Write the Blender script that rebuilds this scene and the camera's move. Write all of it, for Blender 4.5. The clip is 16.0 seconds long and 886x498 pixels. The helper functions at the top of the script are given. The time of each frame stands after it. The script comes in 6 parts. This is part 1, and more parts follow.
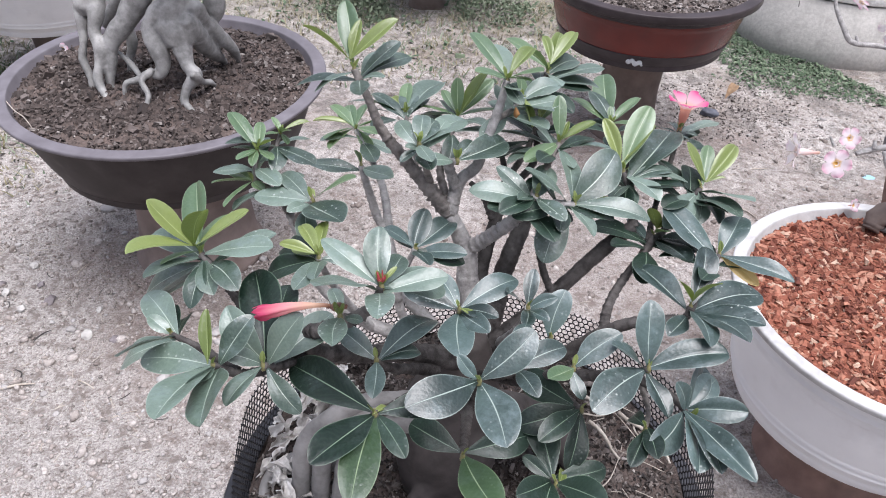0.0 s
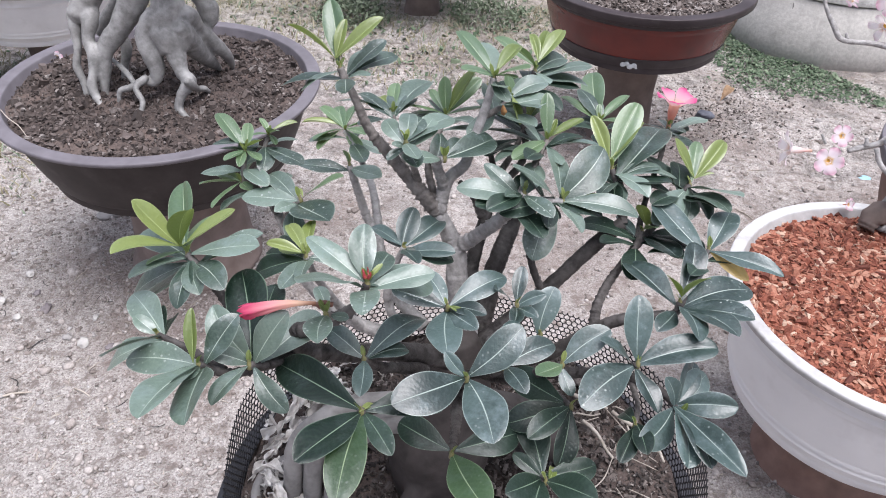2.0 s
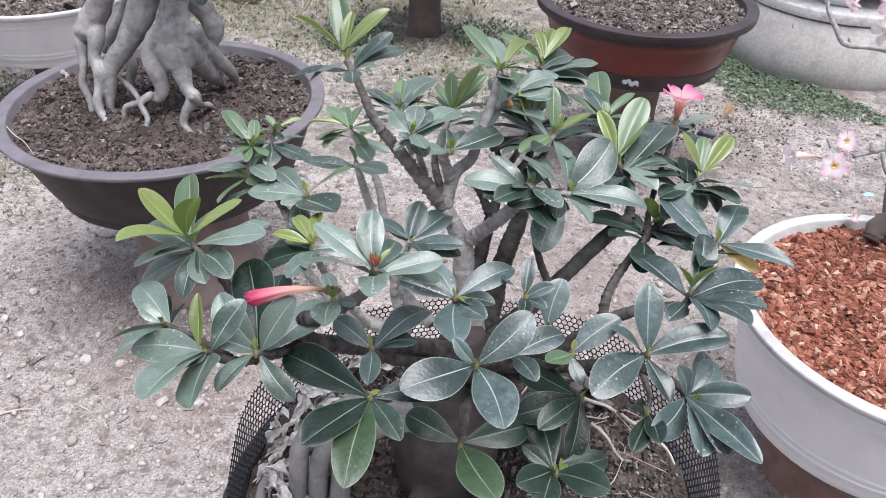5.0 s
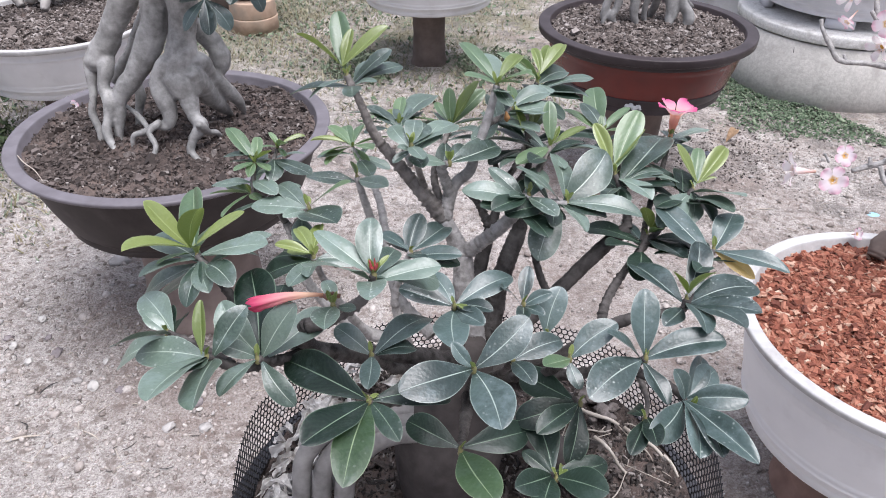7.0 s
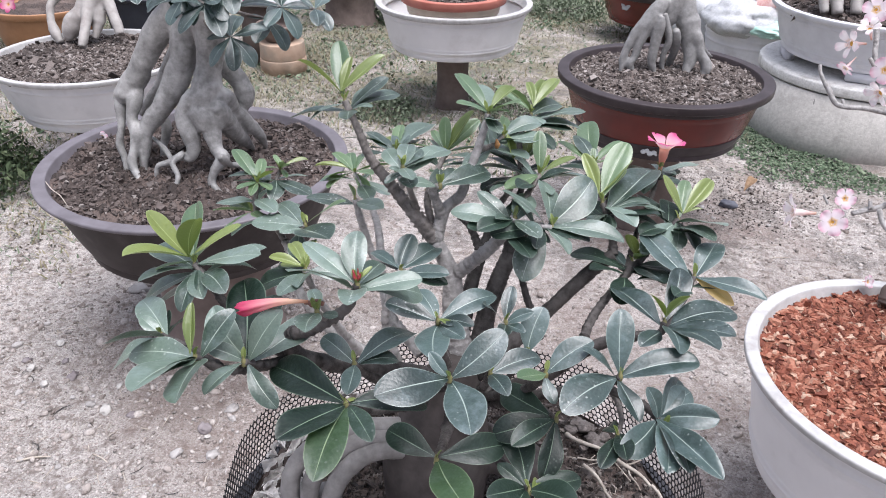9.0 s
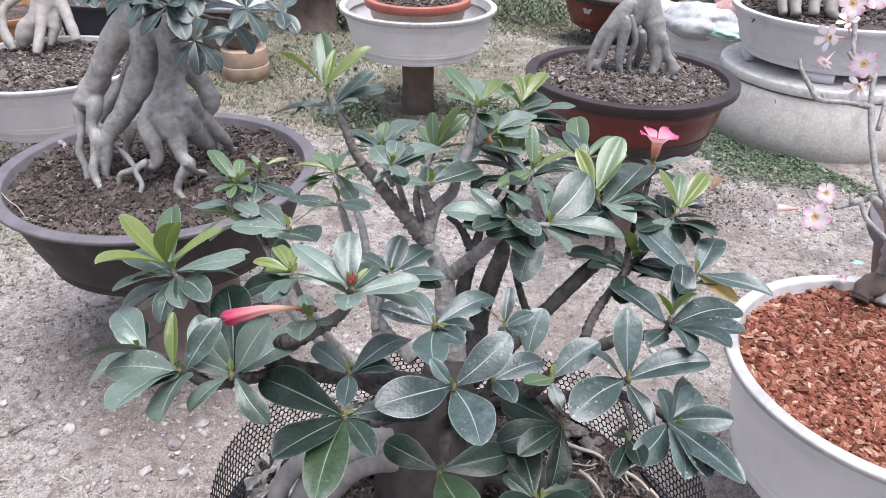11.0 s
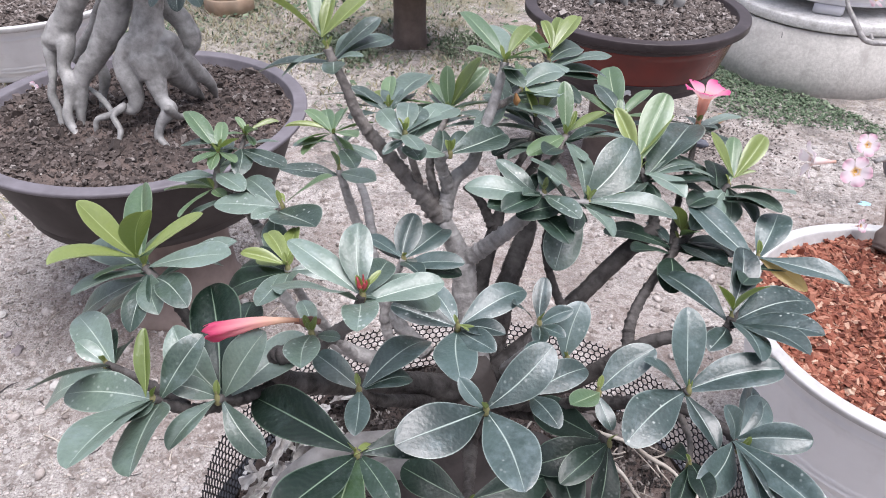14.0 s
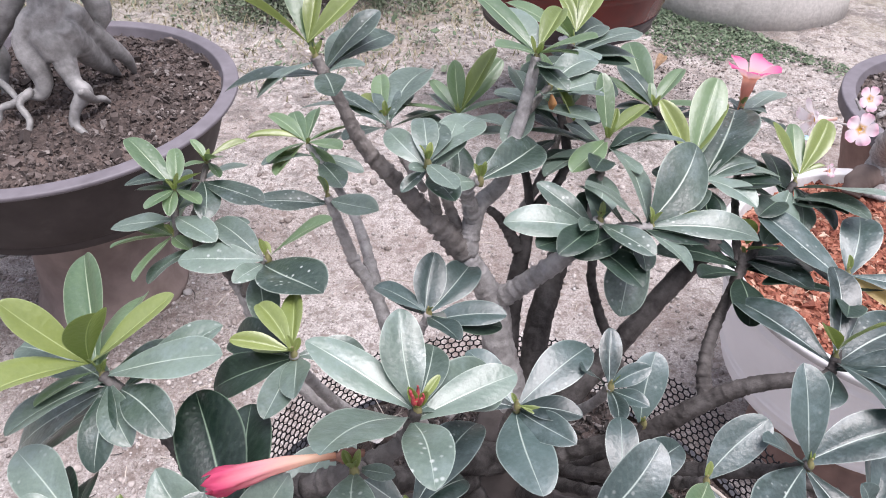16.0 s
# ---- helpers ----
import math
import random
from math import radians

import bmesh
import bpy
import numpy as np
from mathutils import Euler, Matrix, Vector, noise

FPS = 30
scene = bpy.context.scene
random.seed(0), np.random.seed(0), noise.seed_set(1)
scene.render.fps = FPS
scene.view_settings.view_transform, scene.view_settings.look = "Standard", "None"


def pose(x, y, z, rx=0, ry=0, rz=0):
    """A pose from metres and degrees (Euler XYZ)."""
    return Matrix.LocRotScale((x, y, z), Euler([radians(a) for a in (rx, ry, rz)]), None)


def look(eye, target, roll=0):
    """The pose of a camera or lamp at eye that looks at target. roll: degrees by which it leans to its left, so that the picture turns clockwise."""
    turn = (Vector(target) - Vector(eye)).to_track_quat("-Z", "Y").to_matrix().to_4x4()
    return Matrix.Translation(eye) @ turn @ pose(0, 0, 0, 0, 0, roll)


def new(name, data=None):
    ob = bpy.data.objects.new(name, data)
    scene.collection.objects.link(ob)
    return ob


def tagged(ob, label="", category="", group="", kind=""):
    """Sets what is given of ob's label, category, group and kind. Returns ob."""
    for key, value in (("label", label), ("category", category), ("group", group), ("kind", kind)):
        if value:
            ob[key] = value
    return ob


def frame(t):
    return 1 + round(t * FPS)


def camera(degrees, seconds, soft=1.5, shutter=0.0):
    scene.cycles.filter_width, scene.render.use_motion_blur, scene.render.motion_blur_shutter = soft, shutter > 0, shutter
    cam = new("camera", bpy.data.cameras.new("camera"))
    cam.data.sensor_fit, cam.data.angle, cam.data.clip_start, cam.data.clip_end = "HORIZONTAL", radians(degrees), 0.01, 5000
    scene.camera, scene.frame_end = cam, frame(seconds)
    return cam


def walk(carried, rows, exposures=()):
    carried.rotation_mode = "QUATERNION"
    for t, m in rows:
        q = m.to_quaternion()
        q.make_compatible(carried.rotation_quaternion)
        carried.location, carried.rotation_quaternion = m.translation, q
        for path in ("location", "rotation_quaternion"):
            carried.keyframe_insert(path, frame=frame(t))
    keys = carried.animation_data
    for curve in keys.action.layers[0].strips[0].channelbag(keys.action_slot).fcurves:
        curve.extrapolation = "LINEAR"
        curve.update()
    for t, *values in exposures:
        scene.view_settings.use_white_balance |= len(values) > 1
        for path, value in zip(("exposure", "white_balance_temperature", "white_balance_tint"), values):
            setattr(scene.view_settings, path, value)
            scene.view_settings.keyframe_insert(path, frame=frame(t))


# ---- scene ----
cam = camera(60.8, 16.0, 1.0)
PATH = [
    (0, (0.1352, -0.0145, 1.6234), (0.0396, 1.5431, 0.3725), 2.38),
    (0.5, (0.1352, -0.0165, 1.6235), (0.0376, 1.5442, 0.3766), 2.28),
    (1, (0.1402, -0.0195, 1.6236), (0.0396, 1.5433, 0.3796), 1.87),
    (1.5, (0.1441, -0.0187, 1.6205), (0.0426, 1.5438, 0.3761), 1.57),
    (2, (0.1461, -0.0168, 1.6164), (0.0506, 1.5515, 0.3790), 1.79),
    (2.5, (0.1440, -0.0161, 1.6114), (0.0486, 1.5514, 0.3729), 2.19),
    (3, (0.1390, -0.0114, 1.6042), (0.0395, 1.5542, 0.3636), 2.08),
    (3.5, (0.1400, -0.0145, 1.6023), (0.0446, 1.5605, 0.3734), 1.79),
    (4, (0.1419, -0.0197, 1.5985), (0.0427, 1.5684, 0.3869), 1.59),
    (6.3, (0.1448, -0.0484, 1.5838), (0.0242, 1.5849, 0.4359), 0.87),
    (6.5, (0.1468, -0.0503, 1.5859), (0.0232, 1.5884, 0.4461), 0.67),
    (7, (0.1528, -0.0505, 1.5819), (0.0223, 1.5994, 0.4590), 0.37),
    (7.5, (0.1588, -0.0496, 1.5798), (0.0085, 1.6132, 0.4786), 0.24),
    (8, (0.1657, -0.0507, 1.5778), (0.0107, 1.6270, 0.5001), 0.54),
    (8.5, (0.1777, -0.0628, 1.5762), (0.0078, 1.6220, 0.5120), 0.42),
    (9, (0.1897, -0.0838, 1.5771), (-0.0078, 1.6224, 0.5525), 0.98),
    (9.5, (0.1827, -0.0920, 1.5715), (0.0163, 1.6270, 0.5630), 1.15),
    (9.7, (0.1766, -0.0893, 1.5655), (0.0272, 1.6345, 0.5623), 0.88),
    (11.8, (0.1595, -0.0468, 1.5536), (0.0621, 1.6757, 0.5420), 1.56),
    (12, (0.1606, -0.0457, 1.5565), (0.0532, 1.6821, 0.5549), 1.75),
    (12.5, (0.1646, -0.0407, 1.5573), (0.0463, 1.6884, 0.5591), 1.63),
    (13, (0.1705, -0.0299, 1.5517), (0.0039, 1.6763, 0.5217), 2.04),
    (13.5, (0.1615, -0.0103, 1.5438), (-0.0026, 1.6694, 0.4707), 2.22),
    (14, (0.1284, 0.0503, 1.5333), (0.0557, 1.6826, 0.3798), 1.47),
    (14.5, (0.1002, 0.1096, 1.5167), (0.0890, 1.6954, 0.2981), 1.77),
    (15, (0.0873, 0.1468, 1.5211), (0.1058, 1.7163, 0.2815), 2.43),
    (15.5, (0.0753, 0.1647, 1.5183), (0.1276, 1.7162, 0.2573), 1.89),
    (16, (0.0592, 0.1906, 1.5142), (0.1616, 1.7405, 0.2545), 0.90),
]
walk(cam, [(t, look(eye, target, roll)) for t, eye, target, roll in PATH],
     [(0, 0.04, 6400, 14), (13, 0.04, 6400, 14), (14.5, 0.14, 6480, 16.5), (16, 0.17, 6550, 18.5)])

# ---- daylight: a bright overcast sky ----
world = bpy.data.worlds.new("overcast_sky")
scene.world = world
world.use_nodes = True
wn = world.node_tree.nodes
sky = wn.new("ShaderNodeTexSky")
sky.sky_type = "NISHITA"
sky.sun_disc = False
sky.sun_elevation = radians(62)
sky.sun_rotation = radians(150)
sky.dust_density = 4.0
sky.air_density = 1.0
veil = wn.new("ShaderNodeMix")            # cloud cover greys the blue
veil.data_type = "RGBA"
veil.inputs[0].default_value = 0.75
veil.inputs[7].default_value = (8.7, 9.4, 11.2, 1)
world.node_tree.links.new(sky.outputs[0], veil.inputs[6])
place = wn.new("ShaderNodeTexCoord")            # an overcast sky is about three times brighter overhead than at the horizon
split = wn.new("ShaderNodeSeparateXYZ")
rise = wn.new("ShaderNodeMapRange")
rise.inputs[1].default_value, rise.inputs[2].default_value = -0.05, 1.0
rise.inputs[3].default_value, rise.inputs[4].default_value = 0.42, 1.45
dome = wn.new("ShaderNodeVectorMath")
dome.operation = "SCALE"
world.node_tree.links.new(place.outputs["Generated"], split.inputs[0])
world.node_tree.links.new(split.outputs[2], rise.inputs[0])
world.node_tree.links.new(veil.outputs[2], dome.inputs[0])
world.node_tree.links.new(rise.outputs[0], dome.inputs["Scale"])
world.node_tree.links.new(dome.outputs[0], wn["Background"].inputs[0])
wn["Background"].inputs[1].default_value = 0.094
sun = new("sun", bpy.data.lights.new("sun", "SUN"))
sun.data.energy = 5.3
sun.data.angle = radians(45)
sun.data.color = (1.0, 0.985, 0.985)
sun.matrix_world = look((0.7, -0.5, 3.4), (0, 0, 0))

# ---- materials ----


def mat(name, build):
    m = bpy.data.materials.new(name)
    m.use_nodes = True
    build(m.node_tree, m.node_tree.nodes["Principled BSDF"])
    return m


def node(nt, kind, **inputs):
    n = nt.nodes.new(kind)
    for k, v in inputs.items():
        n.inputs[k.replace("_", " ")].default_value = v
    return n


def coords(nt, scale=1.0, local=False):
    c = nt.nodes.new("ShaderNodeTexCoord")
    m = nt.nodes.new("ShaderNodeMapping")
    m.inputs["Scale"].default_value = (scale, scale, scale)
    if local:
        nt.links.new(c.outputs["Object"], m.inputs["Vector"])
    else:
        g = nt.nodes.new("ShaderNodeNewGeometry")
        nt.links.new(g.outputs["Position"], m.inputs["Vector"])
    return m.outputs["Vector"]


def grain(nt, vec, scale, detail=4.0, rough=0.6):
    n = node(nt, "ShaderNodeTexNoise", Scale=scale, Detail=detail, Roughness=rough)
    nt.links.new(vec, n.inputs["Vector"])
    return n.outputs["Fac"]


def ramp(nt, fac, *stops):
    r = nt.nodes.new("ShaderNodeValToRGB")
    el = r.color_ramp.elements
    while len(el) < len(stops):
        el.new(0.5)
    for e, (p, c) in zip(el, stops):
        e.position = p
        e.color = (*c, 1)
    nt.links.new(fac, r.inputs[0])
    return r.outputs[0]


def mixed(nt, fac, a, b, blend="MIX"):
    m = nt.nodes.new("ShaderNodeMix")
    m.data_type = "RGBA"
    m.blend_type = blend
    for sock, v in ((0, fac), (6, a), (7, b)):
        if isinstance(v, (int, float)):
            m.inputs[sock].default_value = v
        elif isinstance(v, tuple):
            m.inputs[sock].default_value = (*v, 1)
        else:
            nt.links.new(v, m.inputs[sock])
    return m.outputs[2]


def relief(nt, bsdf, fac, strength=0.4, depth=0.004):
    b = node(nt, "ShaderNodeBump", Strength=strength, Distance=depth)
    nt.links.new(fac, b.inputs["Height"])
    nt.links.new(b.outputs[0], bsdf.inputs["Normal"])


def surface(name, dark, light, scale, rough=0.8, bump=0.3, depth=0.003, stain=None, stain_scale=3.0, stain_lo=0.5, stain_hi=0.7,
            local=False, metal=0.0, spec=0.4):
    """Grain of two tones, stains of a third over it, fine relief."""
    def build(nt, b):
        v = coords(nt, 1.0, local)
        g = grain(nt, v, scale, 6)
        col = ramp(nt, g, (0.3, dark), (0.7, light))
        if stain:
            s = ramp(nt, grain(nt, v, stain_scale, 5), (stain_lo, (0, 0, 0)), (stain_hi, (1, 1, 1)))
            col = mixed(nt, s, col, stain)
        nt.links.new(col, b.inputs["Base Color"])
        b.inputs["Roughness"].default_value = rough
        b.inputs["Metallic"].default_value = metal
        b.inputs["Specular IOR Level"].default_value = spec
        relief(nt, b, g, bump, depth)
    return mat(name, build)




def earth(nt, b):
    """Trodden sandy earth: grit, clods, darker brown patches, and thin turf in the back of the yard."""
    v = coords(nt)
    fine, clod = grain(nt, v, 150, 6, 0.7), grain(nt, v, 26, 6, 0.65)
    col = ramp(nt, fine, (0.34, (0.29, 0.255, 0.233)), (0.5, (0.57, 0.523, 0.492)), (0.65, (0.82, 0.778, 0.746)))
    col = mixed(nt, ramp(nt, clod, (0.36, (0.9, 0.9, 0.9)), (0.52, (0, 0, 0))), col, (0.27, 0.225, 0.2))
    col = mixed(nt, ramp(nt, grain(nt, v, 1.7, 6, 0.6), (0.47, (0, 0, 0)), (0.66, (0.65, 0.65, 0.65))), col, (0.29, 0.222, 0.192))
    for cx, cy, reach, share in ((-0.74, 1.8, 0.42, 0.58), (1.17, 3.25, 0.34, 0.52), (0.42, 2.22, 0.42, 0.55), (0.75, 3.2, 0.45, 0.45)):      # ragged patches of darker brown earth at set places
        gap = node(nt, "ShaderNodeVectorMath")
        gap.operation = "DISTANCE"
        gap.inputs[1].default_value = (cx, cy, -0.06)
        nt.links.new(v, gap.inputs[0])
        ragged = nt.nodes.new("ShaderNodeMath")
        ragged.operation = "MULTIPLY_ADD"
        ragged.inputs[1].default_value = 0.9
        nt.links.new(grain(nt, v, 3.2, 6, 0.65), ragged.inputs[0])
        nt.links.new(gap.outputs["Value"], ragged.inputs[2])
        browned = ramp(nt, ragged.outputs[0], (reach * 0.55 + 0.3, (share, share, share)), (min(1.0, reach + 0.5), (0, 0, 0)))
        col = mixed(nt, browned, col, ramp(nt, fine, (0.3, (0.15, 0.112, 0.096)), (0.7, (0.34, 0.265, 0.232))))
    sep = nt.nodes.new("ShaderNodeSeparateXYZ")
    nt.links.new(v, sep.inputs[0])
    back = nt.nodes.new("ShaderNodeMapRange")
    back.inputs[1].default_value, back.inputs[2].default_value = 3.4, 5.4
    nt.links.new(sep.outputs[1], back.inputs[0])
    turf = mixed(nt, 1.0, ramp(nt, grain(nt, v, 2.3, 7, 0.7), (0.38, (0, 0, 0)), (0.58, (0.85, 0.85, 0.85))), ramp(nt, back.outputs[0], (0.0, (0, 0, 0)), (1.0, (1, 1, 1))), "MULTIPLY")
    col = mixed(nt, turf, col, ramp(nt, grain(nt, v, 70, 5, 0.7), (0.3, (0.12, 0.115, 0.07)), (0.7, (0.31, 0.29, 0.19))))
    mid = nt.nodes.new("ShaderNodeMapRange")
    mid.inputs[1].default_value, mid.inputs[2].default_value = 1.9, 3.1
    nt.links.new(sep.outputs[1], mid.inputs[0])
    debris = mixed(nt, 1.0, ramp(nt, grain(nt, v, 5.5, 6, 0.75), (0.47, (0, 0, 0)), (0.6, (0.8, 0.8, 0.8))), ramp(nt, mid.outputs[0], (0.0, (0.12, 0.12, 0.12)), (1.0, (1, 1, 1))), "MULTIPLY")
    col = mixed(nt, debris, col, ramp(nt, fine, (0.35, (0.11, 0.098, 0.09)), (0.65, (0.3, 0.275, 0.255))))
    nt.links.new(col, b.inputs["Base Color"])
    b.inputs["Roughness"].default_value = 0.97
    b.inputs["Specular IOR Level"].default_value = 0.15
    h = mixed(nt, 0.5, clod, fine)
    relief(nt, b, h, 1.0, 0.035)


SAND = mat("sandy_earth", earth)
STONE = surface("grey_stone", (0.22, 0.205, 0.195), (0.42, 0.40, 0.385), 25, 0.85, 0.4, 0.003)
DULL_POT = surface("dull_grey_white_clay", (0.58, 0.577, 0.588), (0.7, 0.697, 0.708), 6, 0.5, 0.05, 0.002, (0.3, 0.29, 0.28), 4, 0.55, 0.85)
WHITE_POT = surface("white_glazed_clay", (0.68, 0.677, 0.685), (0.76, 0.757, 0.765), 6, 0.42, 0.05, 0.002, (0.5, 0.48, 0.47), 4, 0.55, 0.85)
WHITE_LIP = surface("worn_white_lip", (0.36, 0.352, 0.348), (0.5, 0.495, 0.49), 30, 0.6, 0.3, 0.002, (0.3, 0.28, 0.265), 14, 0.55, 0.75)
GREY_POT = surface("light_grey_glaze", (0.60, 0.60, 0.63), (0.71, 0.71, 0.74), 7, 0.4, 0.05, 0.002, (0.42, 0.41, 0.42), 4, 0.55, 0.8)
BROWN_POT = surface("dark_brown_plastic", (0.032, 0.026, 0.025), (0.055, 0.046, 0.044), 14, 0.55, 0.15, 0.002, (0.11, 0.097, 0.093), 7, 0.58, 0.9, spec=0.2)
LIP_BROWN = surface("faded_brown_lip", (0.11, 0.1, 0.11), (0.165, 0.152, 0.168), 18, 0.55, 0.1, 0.002)
RED_POT = surface("red_brown_glaze", (0.085, 0.014, 0.011), (0.15, 0.023, 0.017), 5, 0.26, 0.06, 0.002, (0.06, 0.018, 0.014), 3, 0.5, 0.8)
DARK_LIP = surface("black_brown_glaze", (0.03, 0.023, 0.024), (0.055, 0.044, 0.047), 12, 0.42, 0.08, 0.002, (0.12, 0.1, 0.1), 9, 0.6, 0.9, spec=0.25)
ORANGE_POT = surface("orange_red_glaze", (0.36, 0.11, 0.08), (0.46, 0.17, 0.125), 8, 0.45, 0.06, 0.002)
CREAM = surface("cream_glaze", (0.5, 0.42, 0.33), (0.62, 0.53, 0.42), 10, 0.5, 0.06, 0.002)
TERRACOTTA = surface("weathered_terracotta", (0.36, 0.25, 0.18), (0.5, 0.37, 0.28), 12, 0.85, 0.25, 0.003, (0.3, 0.25, 0.2), 5)
CONCRETE = surface("weathered_concrete", (0.375, 0.36, 0.334), (0.515, 0.498, 0.466), 60, 0.92, 0.5, 0.004, (0.33, 0.315, 0.293), 9, 0.52, 0.72)
LID = surface("bleached_concrete", (0.52, 0.51, 0.488), (0.72, 0.71, 0.69), 90, 0.92, 0.8, 0.005, (0.42, 0.405, 0.385), 16, 0.5, 0.7)
SOIL = surface("dark_potting_soil", (0.022, 0.017, 0.015), (0.115, 0.088, 0.078), 80, 0.95, 1.0, 0.014, (0.17, 0.128, 0.112), 7, 0.45, 0.7)
BLACK_PLASTIC = surface("black_plastic", (0.02, 0.02, 0.024), (0.04, 0.04, 0.046), 30, 0.42, 0.1, 0.001)
MESH_PLASTIC = surface("black_netting", (0.012, 0.012, 0.014), (0.025, 0.025, 0.028), 30, 0.45, 0.1, 0.001, spec=0.25)
CLAY_STAND = surface("faded_clay_stand", (0.17, 0.127, 0.11), (0.26, 0.205, 0.182), 12, 0.88, 0.3, 0.003, (0.13, 0.1, 0.088), 5, 0.5, 0.8)
RED_STAND = surface("reddish_clay_stand", (0.17, 0.1, 0.08), (0.3, 0.19, 0.155), 9, 0.85, 0.3, 0.003, (0.12, 0.08, 0.065), 5, 0.5, 0.75)
STAND = surface("brown_clay_stand", (0.1, 0.075, 0.064), (0.2, 0.155, 0.135), 9, 0.85, 0.3, 0.003)
BARK = surface("smooth_grey_bark", (0.17, 0.162, 0.156), (0.39, 0.376, 0.365), 120, 0.6, 1.0, 0.003, (0.5, 0.485, 0.475), 45, 0.5, 0.8)
TWIG_BARK = surface("ringed_branch_bark", (0.07, 0.061, 0.056), (0.215, 0.195, 0.181), 110, 0.6, 1.0, 0.003, (0.28, 0.26, 0.245), 30, 0.5, 0.72)
# limbs inside the bush: bark tone darkened for the shade there
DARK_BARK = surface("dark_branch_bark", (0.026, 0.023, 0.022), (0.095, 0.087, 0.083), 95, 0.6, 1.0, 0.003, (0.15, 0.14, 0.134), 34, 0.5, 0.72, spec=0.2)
GREY_BARK = surface("grey_root_bark", (0.17, 0.167, 0.16), (0.31, 0.304, 0.293), 60, 0.42, 0.4, 0.003, (0.52, 0.51, 0.495), 16, 0.48, 0.8)
SLATE_BARK = surface("slate_root_bark", (0.18, 0.177, 0.171), (0.31, 0.305, 0.296), 60, 0.46, 0.3, 0.003, (0.29, 0.284, 0.28), 16, 0.5, 0.8)
WHITE_BARK = surface("whitish_root_bark", (0.27, 0.25, 0.235), (0.4, 0.38, 0.36), 25, 0.65, 0.4, 0.004, (0.2, 0.175, 0.16), 8, 0.55, 0.8)
DRY_LEAF = surface("dry_grey_leaf", (0.46, 0.435, 0.41), (0.78, 0.755, 0.72), 90, 0.8, 0.8, 0.003, (0.2, 0.17, 0.145), 40, 0.48, 0.7)
# brown-grey skin, its tone lowered to hold the canopy's shade
CAUDEX = surface("shaded_brown_grey_caudex", (0.048, 0.041, 0.039), (0.092, 0.08, 0.075), 45, 0.6, 0.5, 0.002, (0.12, 0.108, 0.1), 18, 0.52, 0.78, spec=0.2)
ROOT_BARK = surface("grey_root_skin", (0.15, 0.142, 0.136), (0.29, 0.277, 0.267), 55, 0.55, 0.6, 0.002, (0.38, 0.366, 0.354), 20, 0.5, 0.8)
STRAW = surface("dry_straw", (0.28, 0.24, 0.2), (0.52, 0.47, 0.41), 50, 0.85, 0.3, 0.002)
SACK = surface("white_woven_sack", (0.34, 0.35, 0.36), (0.48, 0.49, 0.5), 60, 0.6, 0.2, 0.002)
SACK_RED = surface("red_print_on_sack", (0.55, 0.2, 0.17), (0.75, 0.62, 0.6), 18, 0.6, 0.2, 0.002)
SACK_GREEN = surface("green_print_on_sack", (0.28, 0.5, 0.42), (0.5, 0.66, 0.6), 12, 0.6, 0.2, 0.002)
BLUE_SCRAP = surface("faded_blue_plastic", (0.22, 0.42, 0.55), (0.32, 0.52, 0.64), 20, 0.5, 0.1, 0.002)
NAVY = surface("navy_black_plastic", (0.012, 0.014, 0.022), (0.022, 0.025, 0.036), 10, 0.45, 0.1, 0.002)
PALE_STONE = surface("pale_stone", (0.34, 0.32, 0.3), (0.54, 0.52, 0.49), 40, 0.85, 0.5, 0.003)
VIOLET_STONE = surface("violet_stone", (0.13, 0.11, 0.112), (0.25, 0.222, 0.225), 40, 0.85, 0.5, 0.003)
NAVY_STONE = surface("slate_stone", (0.06, 0.065, 0.085), (0.13, 0.135, 0.16), 25, 0.7, 0.4, 0.003)
OCHRE = surface("ochre_plastic", (0.29, 0.14, 0.07), (0.4, 0.21, 0.11), 8, 0.5, 0.1, 0.002)
LEAF_YOUNG_BUD = surface("brown_green_bud", (0.12, 0.12, 0.05), (0.22, 0.2, 0.09), 90, 0.5, 0.3, 0.001)
WITHERED = surface("withered_orange_leaf", (0.22, 0.1, 0.04), (0.42, 0.22, 0.08), 120, 0.6, 0.5, 0.002)
DEAD_LEAF = surface("dead_brown_leaf", (0.15, 0.09, 0.05), (0.3, 0.2, 0.12), 60, 0.8, 0.4, 0.002)
LUMP = surface("crumbly_soil_lump", (0.1, 0.085, 0.077), (0.24, 0.21, 0.195), 90, 0.95, 1.0, 0.006)
CALYX = surface("shrivelled_calyx", (0.1, 0.045, 0.035), (0.26, 0.13, 0.09), 120, 0.6, 0.5, 0.002)
BUD_RED = surface("red_bud", (0.2, 0.022, 0.03), (0.36, 0.06, 0.07), 60, 0.45, 0.1, 0.001)


def per_piece(name, stops, rough=0.9, island=False, bump=0.6):
    """Each piece gets its own tone; fine grain over it."""
    def build(nt, b):
        if island:
            g = nt.nodes.new("ShaderNodeNewGeometry")
            fac = g.outputs["Random Per Island"]
        else:
            fac = nt.nodes.new("ShaderNodeObjectInfo").outputs["Random"]
        col = ramp(nt, fac, *stops)
        n = grain(nt, coords(nt), 140, 5)
        col = mixed(nt, 0.55, col, ramp(nt, n, (0.3, (0.35, 0.33, 0.31)), (0.7, (1, 1, 1))), "MULTIPLY")
        nt.links.new(col, b.inputs["Base Color"])
        b.inputs["Roughness"].default_value = rough
        relief(nt, b, n, bump, 0.003)
    return mat(name, build)


